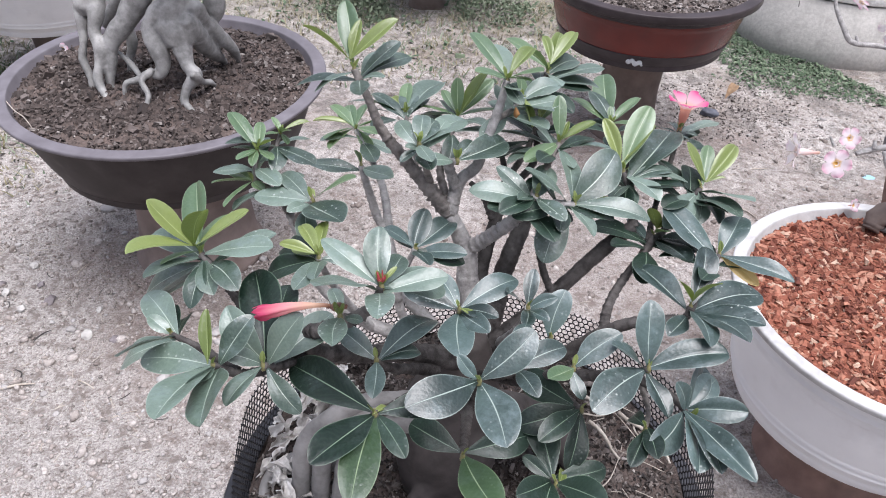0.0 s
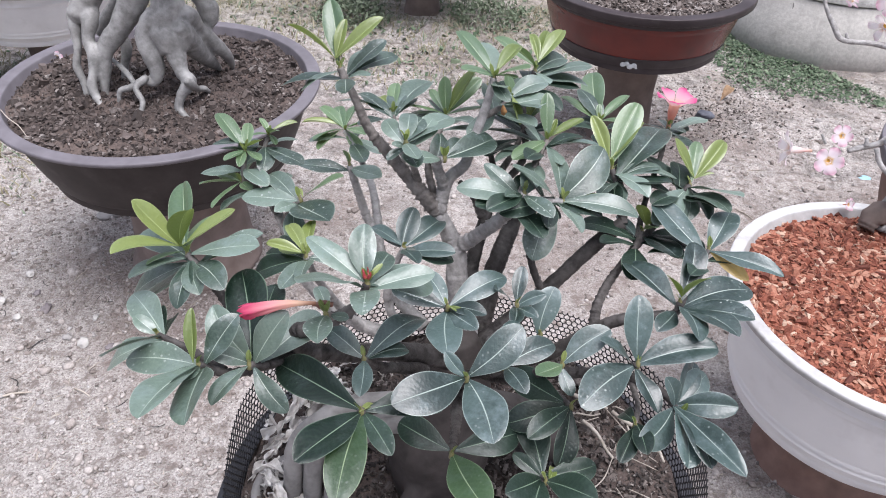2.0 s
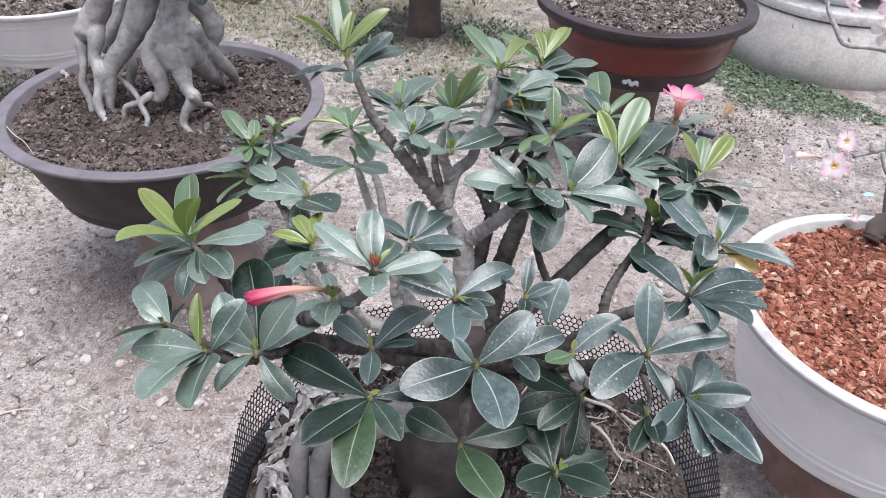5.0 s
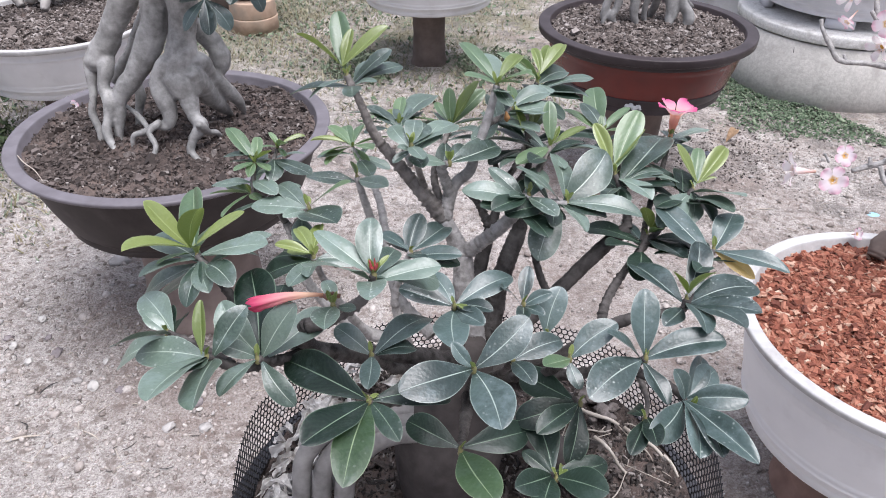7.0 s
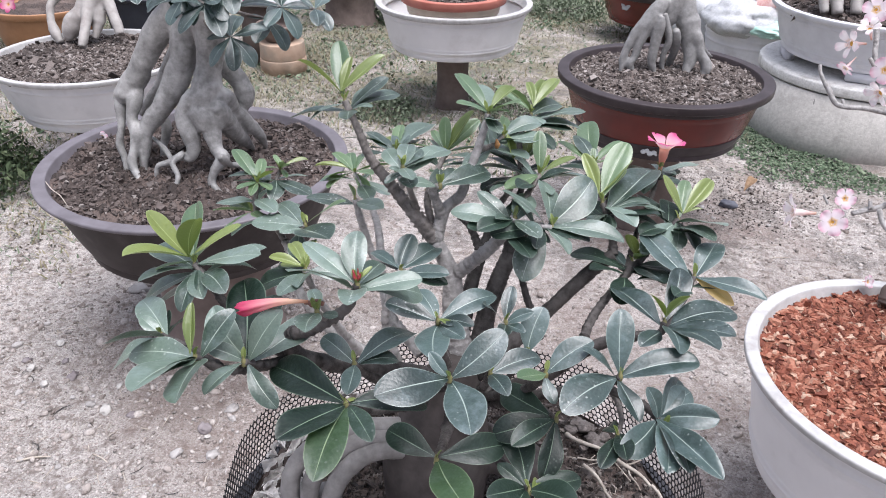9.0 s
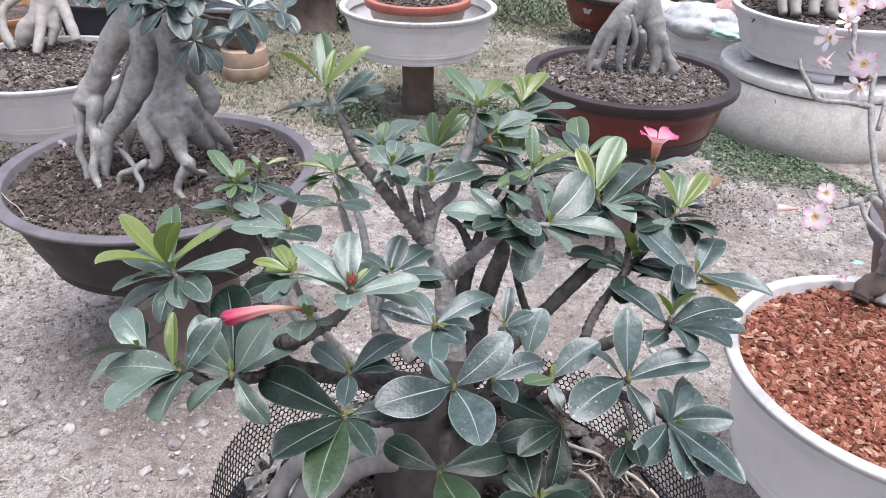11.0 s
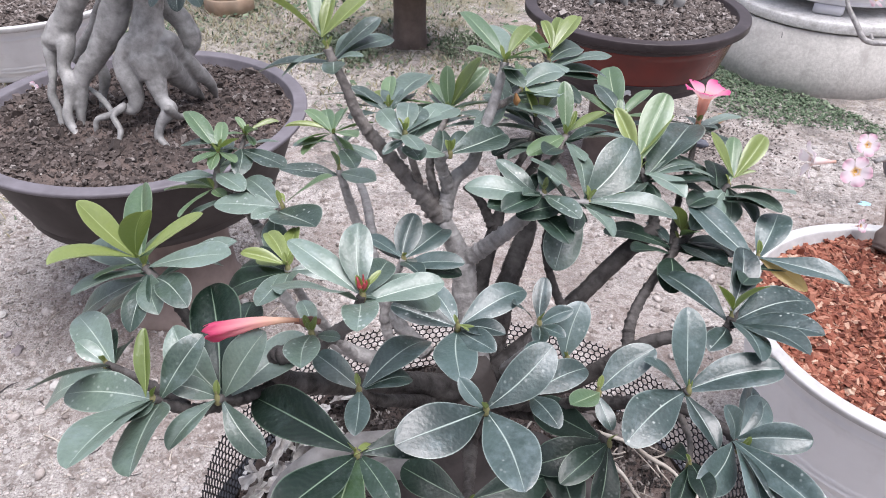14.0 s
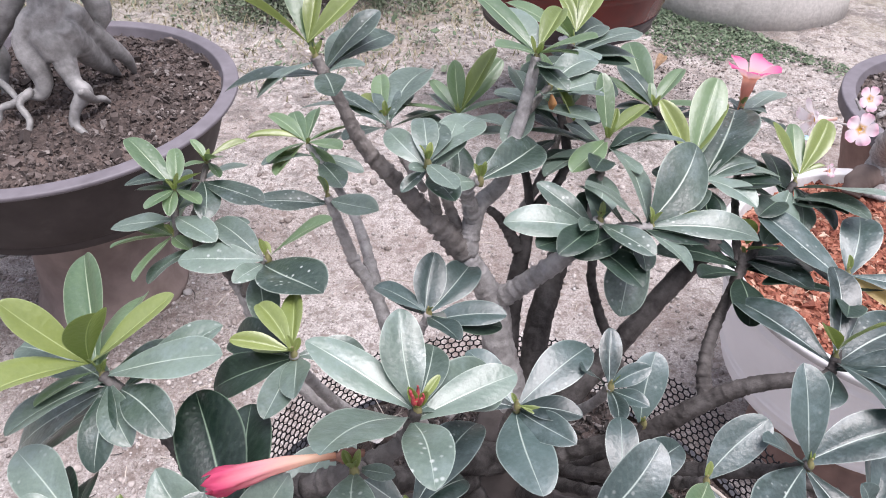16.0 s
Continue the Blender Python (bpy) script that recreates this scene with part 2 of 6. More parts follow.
CHIP_STOPS = ((0.0, (0.12, 0.035, 0.022)), (0.3, (0.25, 0.078, 0.046)), (0.6, (0.36, 0.13, 0.08)), (0.87, (0.44, 0.21, 0.14)), (1.0, (0.62, 0.45, 0.34)))
CHIP = per_piece("red_bark_chip", CHIP_STOPS)
CHIP_BED = per_piece("red_bark_bed", CHIP_STOPS, island=True)
CHIP_DUST = surface("red_bark_dust", (0.15, 0.05, 0.03), (0.33, 0.125, 0.075), 130, 0.95, 1.0, 0.01)
CRUMB_STOPS = ((0.0, (0.04, 0.031, 0.028)), (0.5, (0.095, 0.075, 0.067)), (0.88, (0.16, 0.13, 0.12)), (1.0, (0.32, 0.29, 0.27)))
CRUMB = per_piece("soil_crumb", CRUMB_STOPS, island=True)
HUSK_STOPS = ((0.0, (0.045, 0.036, 0.032)), (0.4, (0.12, 0.098, 0.088)), (0.8, (0.21, 0.178, 0.163)), (1.0, (0.38, 0.345, 0.325)))
HUSK = per_piece("bark_husk_mulch", HUSK_STOPS, island=True)
FIBRE = per_piece("dark_fibre", ((0.0, (0.03, 0.025, 0.023)), (0.6, (0.095, 0.078, 0.07)), (0.9, (0.2, 0.17, 0.155)), (1.0, (0.4, 0.365, 0.335))), island=True)
GRAVEL = per_piece("grit", ((0.0, (0.2, 0.175, 0.16)), (0.5, (0.36, 0.33, 0.31)), (0.96, (0.47, 0.44, 0.42)), (1.0, (0.56, 0.55, 0.54))), island=True)
CLOD = per_piece("earth_clod", ((0.0, (0.2, 0.168, 0.15)), (0.4, (0.38, 0.335, 0.308)), (1.0, (0.54, 0.495, 0.465))), island=True, bump=1.0)
GRASS_DRY = per_piece("dry_grass", ((0.0, (0.12, 0.11, 0.06)), (0.5, (0.24, 0.215, 0.135)), (1.0, (0.37, 0.335, 0.24))), island=True, bump=0.1)
WEED_GREEN = per_piece("dark_weed", ((0.0, (0.025, 0.045, 0.02)), (0.6, (0.07, 0.105, 0.05)), (1.0, (0.15, 0.19, 0.1))), island=True, bump=0.1)
CREEPER = per_piece("small_leaved_creeper", ((0.0, (0.05, 0.085, 0.045)), (0.6, (0.11, 0.16, 0.095)), (1.0, (0.23, 0.285, 0.19))), island=True, bump=0.1)
GRASS_GREEN = per_piece("low_green_creeper", ((0.0, (0.10, 0.135, 0.085)), (0.6, (0.17, 0.215, 0.14)), (1.0, (0.28, 0.32, 0.235))), island=True, bump=0.1)


def foliage(name, dark, light, vein, rough, through_colour, through_share, dust, gloss=0.8):
    """Leaf blade: thin pale midrib, faint side veins, mottled green, pale dust flecks, a waxy pebbled sheen and light through the blade."""
    def build(nt, b):
        L = nt.links
        uv = nt.nodes.new("ShaderNodeUVMap")
        sep = nt.nodes.new("ShaderNodeSeparateXYZ")
        L.new(uv.outputs[0], sep.inputs[0])

        def m(op, a, c, third=None):
            n = nt.nodes.new("ShaderNodeMath")
            n.operation = op
            for i, v in enumerate((a, c, third)):
                if v is None:
                    continue
                if isinstance(v, (int, float)):
                    n.inputs[i].default_value = v
                else:
                    L.new(v, n.inputs[i])
            return n.outputs[0]
        u, v = sep.outputs[0], sep.outputs[1]
        place = coords(nt)
        off = m("MULTIPLY", m("ABSOLUTE", m("SUBTRACT", v, 0.5), 0), 2.0)
        mid = ramp(nt, m("ADD", off, m("MULTIPLY", u, 0.04)), (0.02, (1, 1, 1)), (0.07, (0, 0, 0)))
        sway = m("MULTIPLY", m("SUBTRACT", grain(nt, place, 60, 2), 0.5), 0.2)
        wave = m("FRACT", m("MULTIPLY", m("ADD", m("SUBTRACT", u, m("MULTIPLY", off, 0.2)), sway), 13.0), 0)
        side = ramp(nt, m("ABSOLUTE", m("SUBTRACT", wave, 0.5), 0), (0.0, (1, 1, 1)), (0.3, (0, 0, 0)))
        info = nt.nodes.new("ShaderNodeObjectInfo")
        n1 = grain(nt, place, 38, 4)
        fine = grain(nt, place, 420, 3, 0.65)
        cells = node(nt, "ShaderNodeTexVoronoi", Scale=330.0)
        L.new(place, cells.inputs["Vector"])
        tone = m("ADD", m("ADD", m("MULTIPLY", n1, 0.55), m("MULTIPLY", fine, 0.4)), m("SUBTRACT", m("MULTIPLY", info.outputs["Random"], 0.6), 0.2))
        col = ramp(nt, tone, (0.3, dark), (0.92, light))
        col = mixed(nt, mixed(nt, 1.0, side, (0.03, 0.03, 0.03), "MULTIPLY"), col, vein)
        col = mixed(nt, mid, col, vein)
        edge = ramp(nt, off, (0.94, (0, 0, 0)), (1.0, (0.6, 0.6, 0.6)))
        col = mixed(nt, edge, col, vein)
        fleck = node(nt, "ShaderNodeTexVoronoi", Scale=190.0)
        L.new(place, fleck.inputs["Vector"])
        patch = ramp(nt, grain(nt, place, 17, 3), (0.5, (0, 0, 0)), (0.7, (1, 1, 1)))
        spots = ramp(nt, fleck.outputs["Distance"], (0.1, (dust, dust, dust)), (0.24, (0, 0, 0)))
        col = mixed(nt, mixed(nt, 1.0, spots, patch, "MULTIPLY"), col, (0.42, 0.46, 0.43))
        film = ramp(nt, grain(nt, place, 52, 6, 0.75), (0.5, (0, 0, 0)), (0.7, (dust * 0.3, dust * 0.3, dust * 0.3)))
        col = mixed(nt, film, col, (0.25, 0.32, 0.335))
        L.new(col, b.inputs["Base Color"])
        worn = m("ADD", m("MULTIPLY", grain(nt, place, 90, 4), 0.26), rough - 0.13)
        L.new(worn, b.inputs["Roughness"])
        b.inputs["Specular IOR Level"].default_value = gloss
        b.inputs["Coat Weight"].default_value = 0.1
        b.inputs["Coat Roughness"].default_value = 0.35
        hgt = m("ADD", m("MULTIPLY", side, -0.05), m("ADD", m("MULTIPLY", mid, -1.1), m("MULTIPLY", n1, 0.9)))
        hgt = m("ADD", hgt, m("ADD", m("MULTIPLY", fine, 0.5), m("MULTIPLY", cells.outputs["Distance"], 0.35)))
        relief(nt, b, m("ADD", hgt, m("MULTIPLY", grain(nt, place, 120, 4), 0.5)), 0.21, 0.002)
        tr = nt.nodes.new("ShaderNodeBsdfTranslucent")
        tr.inputs[0].default_value = (*through_colour, 1)
        mx = nt.nodes.new("ShaderNodeMixShader")
        mx.inputs[0].default_value = through_share
        L.new(b.outputs[0], mx.inputs[1])
        L.new(tr.outputs[0], mx.inputs[2])
        L.new(mx.outputs[0], nt.nodes["Material Output"].inputs[0])
    return mat(name, build)


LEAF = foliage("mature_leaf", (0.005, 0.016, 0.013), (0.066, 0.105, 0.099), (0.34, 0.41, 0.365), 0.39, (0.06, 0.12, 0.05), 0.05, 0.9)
# paler copy of LEAF for high rosettes; their stronger light is in the colour
LEAF_LIT = foliage("lit_upper_leaf", (0.018, 0.038, 0.027), (0.145, 0.2, 0.162), (0.38, 0.45, 0.38), 0.38, (0.08, 0.16, 0.06), 0.07, 0.9)
# darker, cleaner leaf for low and inner leaves; its colour also holds their shade
LEAF_SHADED = foliage("shaded_leaf", (0.003, 0.011, 0.007), (0.022, 0.042, 0.03), (0.17, 0.24, 0.17), 0.4, (0.04, 0.1, 0.03), 0.04, 0.25, 0.4)
LEAF_MID = foliage("half_grown_leaf", (0.06, 0.11, 0.055), (0.12, 0.19, 0.09), (0.4, 0.47, 0.32), 0.38, (0.2, 0.32, 0.08), 0.15, 0.4)
LEAF_GREEN = foliage("grass_green_leaf", (0.009, 0.026, 0.009), (0.042, 0.08, 0.036), (0.26, 0.34, 0.2), 0.4, (0.1, 0.2, 0.04), 0.08, 0.3, 0.5)
LEAF_YOUNG = foliage("young_leaf", (0.1, 0.14, 0.032), (0.2, 0.245, 0.075), (0.38, 0.45, 0.21), 0.36, (0.28, 0.38, 0.06), 0.18, 0.1)
LEAF_YELLOW = foliage("yellowed_leaf", (0.6, 0.42, 0.14), (0.72, 0.54, 0.22), (0.7, 0.6, 0.3), 0.45, (0.6, 0.4, 0.06), 0.2, 0.1)


def petal_skin(name, inner, outer, edge, throat):
    """Petals blush from the throat to the margin."""
    def build(nt, b):
        uv = nt.nodes.new("ShaderNodeUVMap")
        sep = nt.nodes.new("ShaderNodeSeparateXYZ")
        nt.links.new(uv.outputs[0], sep.inputs[0])
        col = ramp(nt, sep.outputs[0], (0.0, throat), (0.22, inner), (0.6, outer), (0.9, edge))
        nt.links.new(col, b.inputs["Base Color"])
        b.inputs["Roughness"].default_value = 0.55
        relief(nt, b, grain(nt, coords(nt), 120, 3), 0.2, 0.001)
        tr = nt.nodes.new("ShaderNodeBsdfTranslucent")
        nt.links.new(col, tr.inputs[0])
        mx = nt.nodes.new("ShaderNodeMixShader")
        mx.inputs[0].default_value = 0.4
        nt.links.new(b.outputs[0], mx.inputs[1])
        nt.links.new(tr.outputs[0], mx.inputs[2])
        nt.links.new(mx.outputs[0], nt.nodes["Material Output"].inputs[0])
    return mat(name, build)


PETAL_PALE = petal_skin("pale_pink_petal", (0.84, 0.77, 0.8), (0.82, 0.7, 0.75), (0.74, 0.46, 0.56), (0.7, 0.42, 0.08))
PETAL_WHITE = petal_skin("whitish_petal", (0.84, 0.78, 0.78), (0.85, 0.8, 0.8), (0.82, 0.7, 0.73), (0.7, 0.5, 0.4))
THROAT = surface("yellow_flower_throat", (0.6, 0.33, 0.05), (0.72, 0.45, 0.09), 200, 0.6, 0.2, 0.001)
PETAL_PINK = petal_skin("pink_petal", (0.76, 0.44, 0.5), (0.7, 0.23, 0.36), (0.62, 0.085, 0.25), (0.76, 0.5, 0.4))
PETAL_TUBE = petal_skin("flower_tube", (0.72, 0.36, 0.26), (0.72, 0.34, 0.27), (0.75, 0.4, 0.32), (0.6, 0.25, 0.1))
PETAL_WILT = petal_skin("wilting_pink_tube", (0.74, 0.5, 0.36), (0.7, 0.3, 0.32), (0.58, 0.07, 0.16), (0.4, 0.18, 0.1))
PETAL_PALE_TUBE = petal_skin("pale_flower_tube", (0.8, 0.55, 0.5), (0.84, 0.68, 0.66), (0.86, 0.78, 0.78), (0.6, 0.4, 0.3))

# ---- geometry helpers ----
SLOPE_X, SLOPE_Y = -0.0087, -0.0472


def ground_z(x, y):
    """The yard falls gently towards the back."""
    return SLOPE_X * x + SLOPE_Y * y


def link(name, bm, material, parent=None, label="", smooth=True, kind=""):
    me = bpy.data.meshes.new(name)
    bm.normal_update()
    bm.to_mesh(me)
    bm.free()
    for p in me.polygons:
        p.use_smooth = smooth
    for m in material if isinstance(material, (list, tuple)) else (material,):
        me.materials.append(m)
    ob = new(name, me)
    ob.parent = parent
    if label or kind:
        tagged(ob, label, kind=kind)
    return ob


def part(name, bm, material, parent, label="", smooth=True, kind=""):
    return link(name, bm, material, parent, label, smooth, kind)


def thing(name, at, label, category, group=""):
    e = new(name)
    e.location = at
    e.empty_display_size = 0.1
    return tagged(e, label, category, group)


def lathe(profile, segments=72, wobble=0.0, seed=0):
    """A solid of revolution about z: profile of (radius, height), drawn from bottom to top outside, then down inside."""
    bm = bmesh.new()
    rings = []
    for r, z in profile:
        ring = []
        for i in range(segments):
            a = 2 * math.pi * i / segments
            w = 1 + wobble * (noise.noise(Vector((math.cos(a) * 2, math.sin(a) * 2, z * 3 + seed))))
            ring.append(bm.verts.new((r * w * math.cos(a), r * w * math.sin(a), z)))
        rings.append(ring)
    for a, b in zip(rings, rings[1:]):
        for i in range(segments):
            j = (i + 1) % segments
            bm.faces.new((a[i], a[j], b[j], b[i]))
    return bm


def sweep(points, sides=10, closed_ends=True, steps=4, rough=0.0, seed=0, scars=0.0):
    """A tapered tube along (x, y, z, radius) points in millimetres, smoothed by a Catmull-Rom curve."""
    P = [np.array(p, float) / 1000 for p in points]
    ext = [2 * P[0] - P[1]] + P + [2 * P[-1] - P[-2]]
    pts = []
    for k in range(1, len(ext) - 2):
        a, b, c, d = ext[k - 1:k + 3]
        for j in range(steps):
            t = j / steps
            pts.append(0.5 * (2 * b + (c - a) * t + (2 * a - 5 * b + 4 * c - d) * t * t + (3 * b - a - 3 * c + d) * t ** 3))
    pts.append(P[-1])
    bm = bmesh.new()
    rings = []
    run = 0.0
    side = Vector((0.37, 0.61, 0.7))
    for k, p in enumerate(pts):
        ahead = Vector(pts[min(k + 1, len(pts) - 1)][:3] - pts[max(k - 1, 0)][:3])
        if ahead.length < 1e-7:
            ahead = Vector((0, 0, 1))
        ahead.normalize()
        side = (side - ahead * side.dot(ahead)).normalized()
        up = ahead.cross(side)
        c = Vector(p[:3])
        ring = []
        run += float(np.linalg.norm(p[:3] - pts[max(k - 1, 0)][:3]))
        ridge = scars * (max(0.0, math.sin(run * 820 + 2 * noise.noise(c * 90))) ** 3 - 0.3)
        for i in range(sides):
            a = 2 * math.pi * i / sides
            d = side * math.cos(a) + up * math.sin(a)
            r = max(p[3], 0.0006)
            if rough:
                r *= 1 + ridge * (0.6 + noise.noise((c + d * r) * 150)) + rough * noise.noise((c + d * r) * (1.1 / max(p[3], 0.004)) + Vector((seed, 0, 0))) + 0.5 * rough * noise.noise(Vector((k * 0.5, seed, 0)))
            ring.append(bm.verts.new(c + d * r))
        rings.append(ring)
    for a, b in zip(rings, rings[1:]):
        for i in range(sides):
            j = (i + 1) % sides
            bm.faces.new((a[i], a[j], b[j], b[i]))
    if closed_ends:
        bm.faces.new(rings[0][::-1])
        bm.faces.new(rings[-1])
    bmesh.ops.recalc_face_normals(bm, faces=bm.faces)
    return bm


def merge(parts):
    """Several bmeshes as one."""
    bm = bmesh.new()
    for b in parts:
        me = bpy.data.meshes.new("piece")
        b.to_mesh(me)
        b.free()
        bm.from_mesh(me)
        bpy.data.meshes.remove(me)
    return bm


def fused(ob, voxel):
    """Melts overlapping roots of one tree into a single skin."""
    r = ob.modifiers.new("fuse", "REMESH")
    r.mode = "VOXEL"
    r.voxel_size = voxel
    r.use_smooth_shade = True
    k = ob.modifiers.new("soften", "SMOOTH")
    k.iterations = 6
    k.factor = 0.5
    return ob


def scattered(name, pieces, material, label, category, parent=None):
    """Many small loose pieces as one object: pieces give (centre, axes, half sizes) of chipped, wedge-shaped bits."""
    corners = np.array([(-1, -1, -1), (1, -1, -1), (1, 1, -1), (-1, 1, -1), (-0.7, -0.8, 1), (0.8, -0.6, 1), (0.6, 0.7, 1), (-0.8, 0.6, 1)], float)
    quads = np.array([(0, 3, 2, 1), (4, 5, 6, 7), (0, 1, 5, 4), (1, 2, 6, 5), (2, 3, 7, 6), (3, 0, 4, 7)])
    rng = np.random.default_rng(len(pieces))
    verts, faces = [], []
    for n, (c, ax, half) in enumerate(pieces):
        k = corners + rng.uniform(-0.25, 0.25, corners.shape)
        verts.append(np.asarray(c) + (k * np.asarray(half)) @ np.asarray(ax).T)
        faces.append(quads + 8 * n)
    me = bpy.data.meshes.new(name)
    me.from_pydata(np.concatenate(verts).tolist(), [], np.concatenate(faces).tolist())
    me.materials.append(material)
    ob = new(name, me)
    ob.parent = parent
    return tagged(ob, label, category, kind="stuff")


def lumps(name, pieces, material, label, category, parent=None):
    """Many small rounded lumps as one object: pieces give (centre, axes, half sizes)."""
    ball = bmesh.new()
    bmesh.ops.create_icosphere(ball, subdivisions=1, radius=1)
    ball.verts.ensure_lookup_table()
    shell = np.array([v.co[:] for v in ball.verts])
    tris = np.array([[v.index for v in f.verts] for f in ball.faces])
    ball.free()
    rng = np.random.default_rng(len(pieces) + 1)
    verts, faces = [], []
    for n, (c, ax, half) in enumerate(pieces):
        k = shell * rng.uniform(0.7, 1.2, (len(shell), 1))
        verts.append(np.asarray(c) + (k * np.asarray(half)) @ np.asarray(ax).T)
        faces.append(tris + len(shell) * n)
    me = bpy.data.meshes.new(name)
    me.from_pydata(np.concatenate(verts).tolist(), [], np.concatenate(faces).tolist())
    me.materials.append(material)
    me.polygons.foreach_set("use_smooth", [True] * len(me.polygons))
    ob = new(name, me)
    ob.parent = parent
    return tagged(ob, label, category, kind="stuff")


def tumble(rng, flat=0.5):
    """A random turn, flatter for a small value."""
    return np.array(Euler((rng.normal(0, flat), rng.normal(0, flat), rng.uniform(0, 6.28))).to_matrix())


def heap_z(x, y, radius, rise, rough, seed):
    k = math.hypot(x, y) / radius
    return rise * (1 - k * k) + rough * noise.fractal(Vector((x * 14, y * 14, seed)), 0.8, 2.0, 4)


def heap(radius, rise, rough, seed, rings=26, segments=72):
    """A slightly domed, lumpy disc of soil."""
    bm = bmesh.new()
    top = bm.verts.new((0, 0, rise))
    prev = None
    for k in range(1, rings + 1):
        r = radius * k / rings
        ring = []
        for i in range(segments):
            a = 2 * math.pi * i / segments
            x, y = r * math.cos(a), r * math.sin(a)
            z = rise * (1 - (k / rings) ** 2) + rough * noise.fractal(Vector((x * 14, y * 14, seed)), 0.8, 2.0, 4)
            ring.append(bm.verts.new((x, y, z)))
        for i in range(segments):
            j = (i + 1) % segments
            if prev:
                bm.faces.new((prev[i], ring[i], ring[j], prev[j]))
            else:
                bm.faces.new((top, ring[i], ring[j]))
        prev = ring
    return bm


# ---- the yard ----
bm = bmesh.new()
N = 300


def ground_point(i, j):
    u, v = (i / N - 0.5) * 2, (j / N - 0.5) * 2
    x = 3.2 * u + 60 * u ** 7
    y = 2.6 + 3.6 * v + 60 * v ** 7
    return x, y, yard_z(x, y)


def yard_z(x, y):
    d = math.hypot(x, y - 2.6)
    fade = max(0.0, 1 - max(0.0, d - 9) / 20)
    lump = 0.014 * noise.fractal(Vector((x * 2.2, y * 2.2, 0)), 0.8, 2.0, 3) + 0.009 * noise.fractal(Vector((x * 11, y * 11, 3)), 0.7, 2.0, 4)
    return ground_z(x, y) * fade - 0.4 * (1 - fade) + lump * fade


grid = [[bm.verts.new(ground_point(i, j)) for j in range(N + 1)] for i in range(N + 1)]
for i in range(N):
    for j in range(N):
        bm.faces.new((grid[i][j], grid[i + 1][j], grid[i + 1][j + 1], grid[i][j + 1]))
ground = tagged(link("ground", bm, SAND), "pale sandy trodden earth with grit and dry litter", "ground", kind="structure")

# ---- pots and their stands ----


def bowl(r, foot, height, lip_h, lip_w, ridges):
    """Outer wall of a round bonsai pot below its rim, with raised bands at the given heights."""
    rf = r * foot
    prof = [(0.002, -height), (rf - 0.01, -height), (rf, -height + 0.006), (rf, -height + 0.025)]
    n = 40
    for k in range(n + 1):
        u = k / n
        z = -height + 0.027 + (height - 0.027 - lip_h) * u
        rad = rf + (r - lip_w * 0.75 - rf) * (u ** 0.75)
        for zr, w, out in ridges:
            d = abs(z - zr) / w
            if d < 1:
                rad += out * (1 - d ** 4)
        prof.append((rad, z))
    return prof


def pot(name, label, x, y, rim_z, radius, height, body, lip, foot=0.72, lip_h=0.03, lip_w=0.04, ridges=(), stand_r=0.0, group="bonsai pots", base_z=None, stand_skin=None, stand_label="brown clay drum that carries a pot"):
    t = thing(name, (x, y, rim_z), label, "plant pot", group)
    r = radius
    part("body", lathe(bowl(r, foot, height, lip_h, lip_w, ridges)), body, t)
    rim = [(r - lip_w * 0.75, -lip_h - 0.002), (r - 0.008, -lip_h), (r - 0.001, -lip_h + 0.005), (r, -0.006), (r - 0.0003, -0.003), (r - 0.002, -0.0008), (r - 0.004, -0.0002), (r - 0.007, 0),
           (r - lip_w + 0.006, -0.001), (r - lip_w + 0.003, -0.0013), (r - lip_w + 0.001, -0.003), (r - lip_w, -0.01), (r - lip_w - 0.02, -0.045)]
    part("rim", lathe(rim, 96), lip, t, "flat turned-out rim")
    if stand_r:
        g = yard_z(x, y) - 0.02 if base_z is None else base_z
        h = rim_z - height - g
        st = thing("pot_stand", (x, y, g), stand_label, "pot stand", "pot stands")
        part("drum", lathe([(0.002, 0), (stand_r * 1.12, 0), (stand_r * 1.1, 0.03), (stand_r, 0.06), (stand_r * 0.93, h * 0.5), (stand_r, h - 0.03), (stand_r * 1.06, h), (0.002, h)], 48, 0.02), stand_skin or STAND, st)
    return t


BANDS = ((-0.062, 0.006, 0.005), (-0.078, 0.004, 0.003))
LOW = lambda h: ((-h + 0.055, 0.007, 0.006), (-h + 0.072, 0.004, 0.004))
brown = pot("bonsai_pot", "wide dark brown plastic bonsai pot with faded rim", -0.852, 2.024, 0.58, 0.481, 0.252, BROWN_POT, LIP_BROWN, 0.76, 0.016, 0.042, (), 0.2, stand_skin=CLAY_STAND, stand_label="faded brown clay drum under a brown pot")
red = pot("bonsai_pot", "red glazed bonsai pot with black rim and base", 0.762, 3.23, 0.57, 0.459, 0.275, RED_POT, DARK_LIP, 0.76, 0.035, 0.05, ((-0.06, 0.025, 0.003),), 0.14)
base_band = [(rr + 0.003, z) for rr, z in bowl(0.459, 0.76, 0.275, 0.035, 0.05, ()) if -0.27 < z < -0.195]
part("base_band", lathe(base_band + [(base_band[-1][0] - 0.006, base_band[-1][1])]), DARK_LIP, red, "black glazed base band")
bm = bmesh.new()
for k, (u, v, r) in enumerate(((-0.022, 0.002, 0.012), (-0.008, 0.007, 0.011), (0.006, -0.003, 0.013), (0.021, 0.003, 0.012), (0.03, -0.005, 0.006))):
    bmesh.ops.create_icosphere(bm, subdivisions=2, radius=r, matrix=Matrix.Translation((0, u, v)) @ Matrix.Diagonal((0.22, 1, 0.8, 1)))
mark = part("painted_mark", bm, SACK, red, "chipped white painted mark")
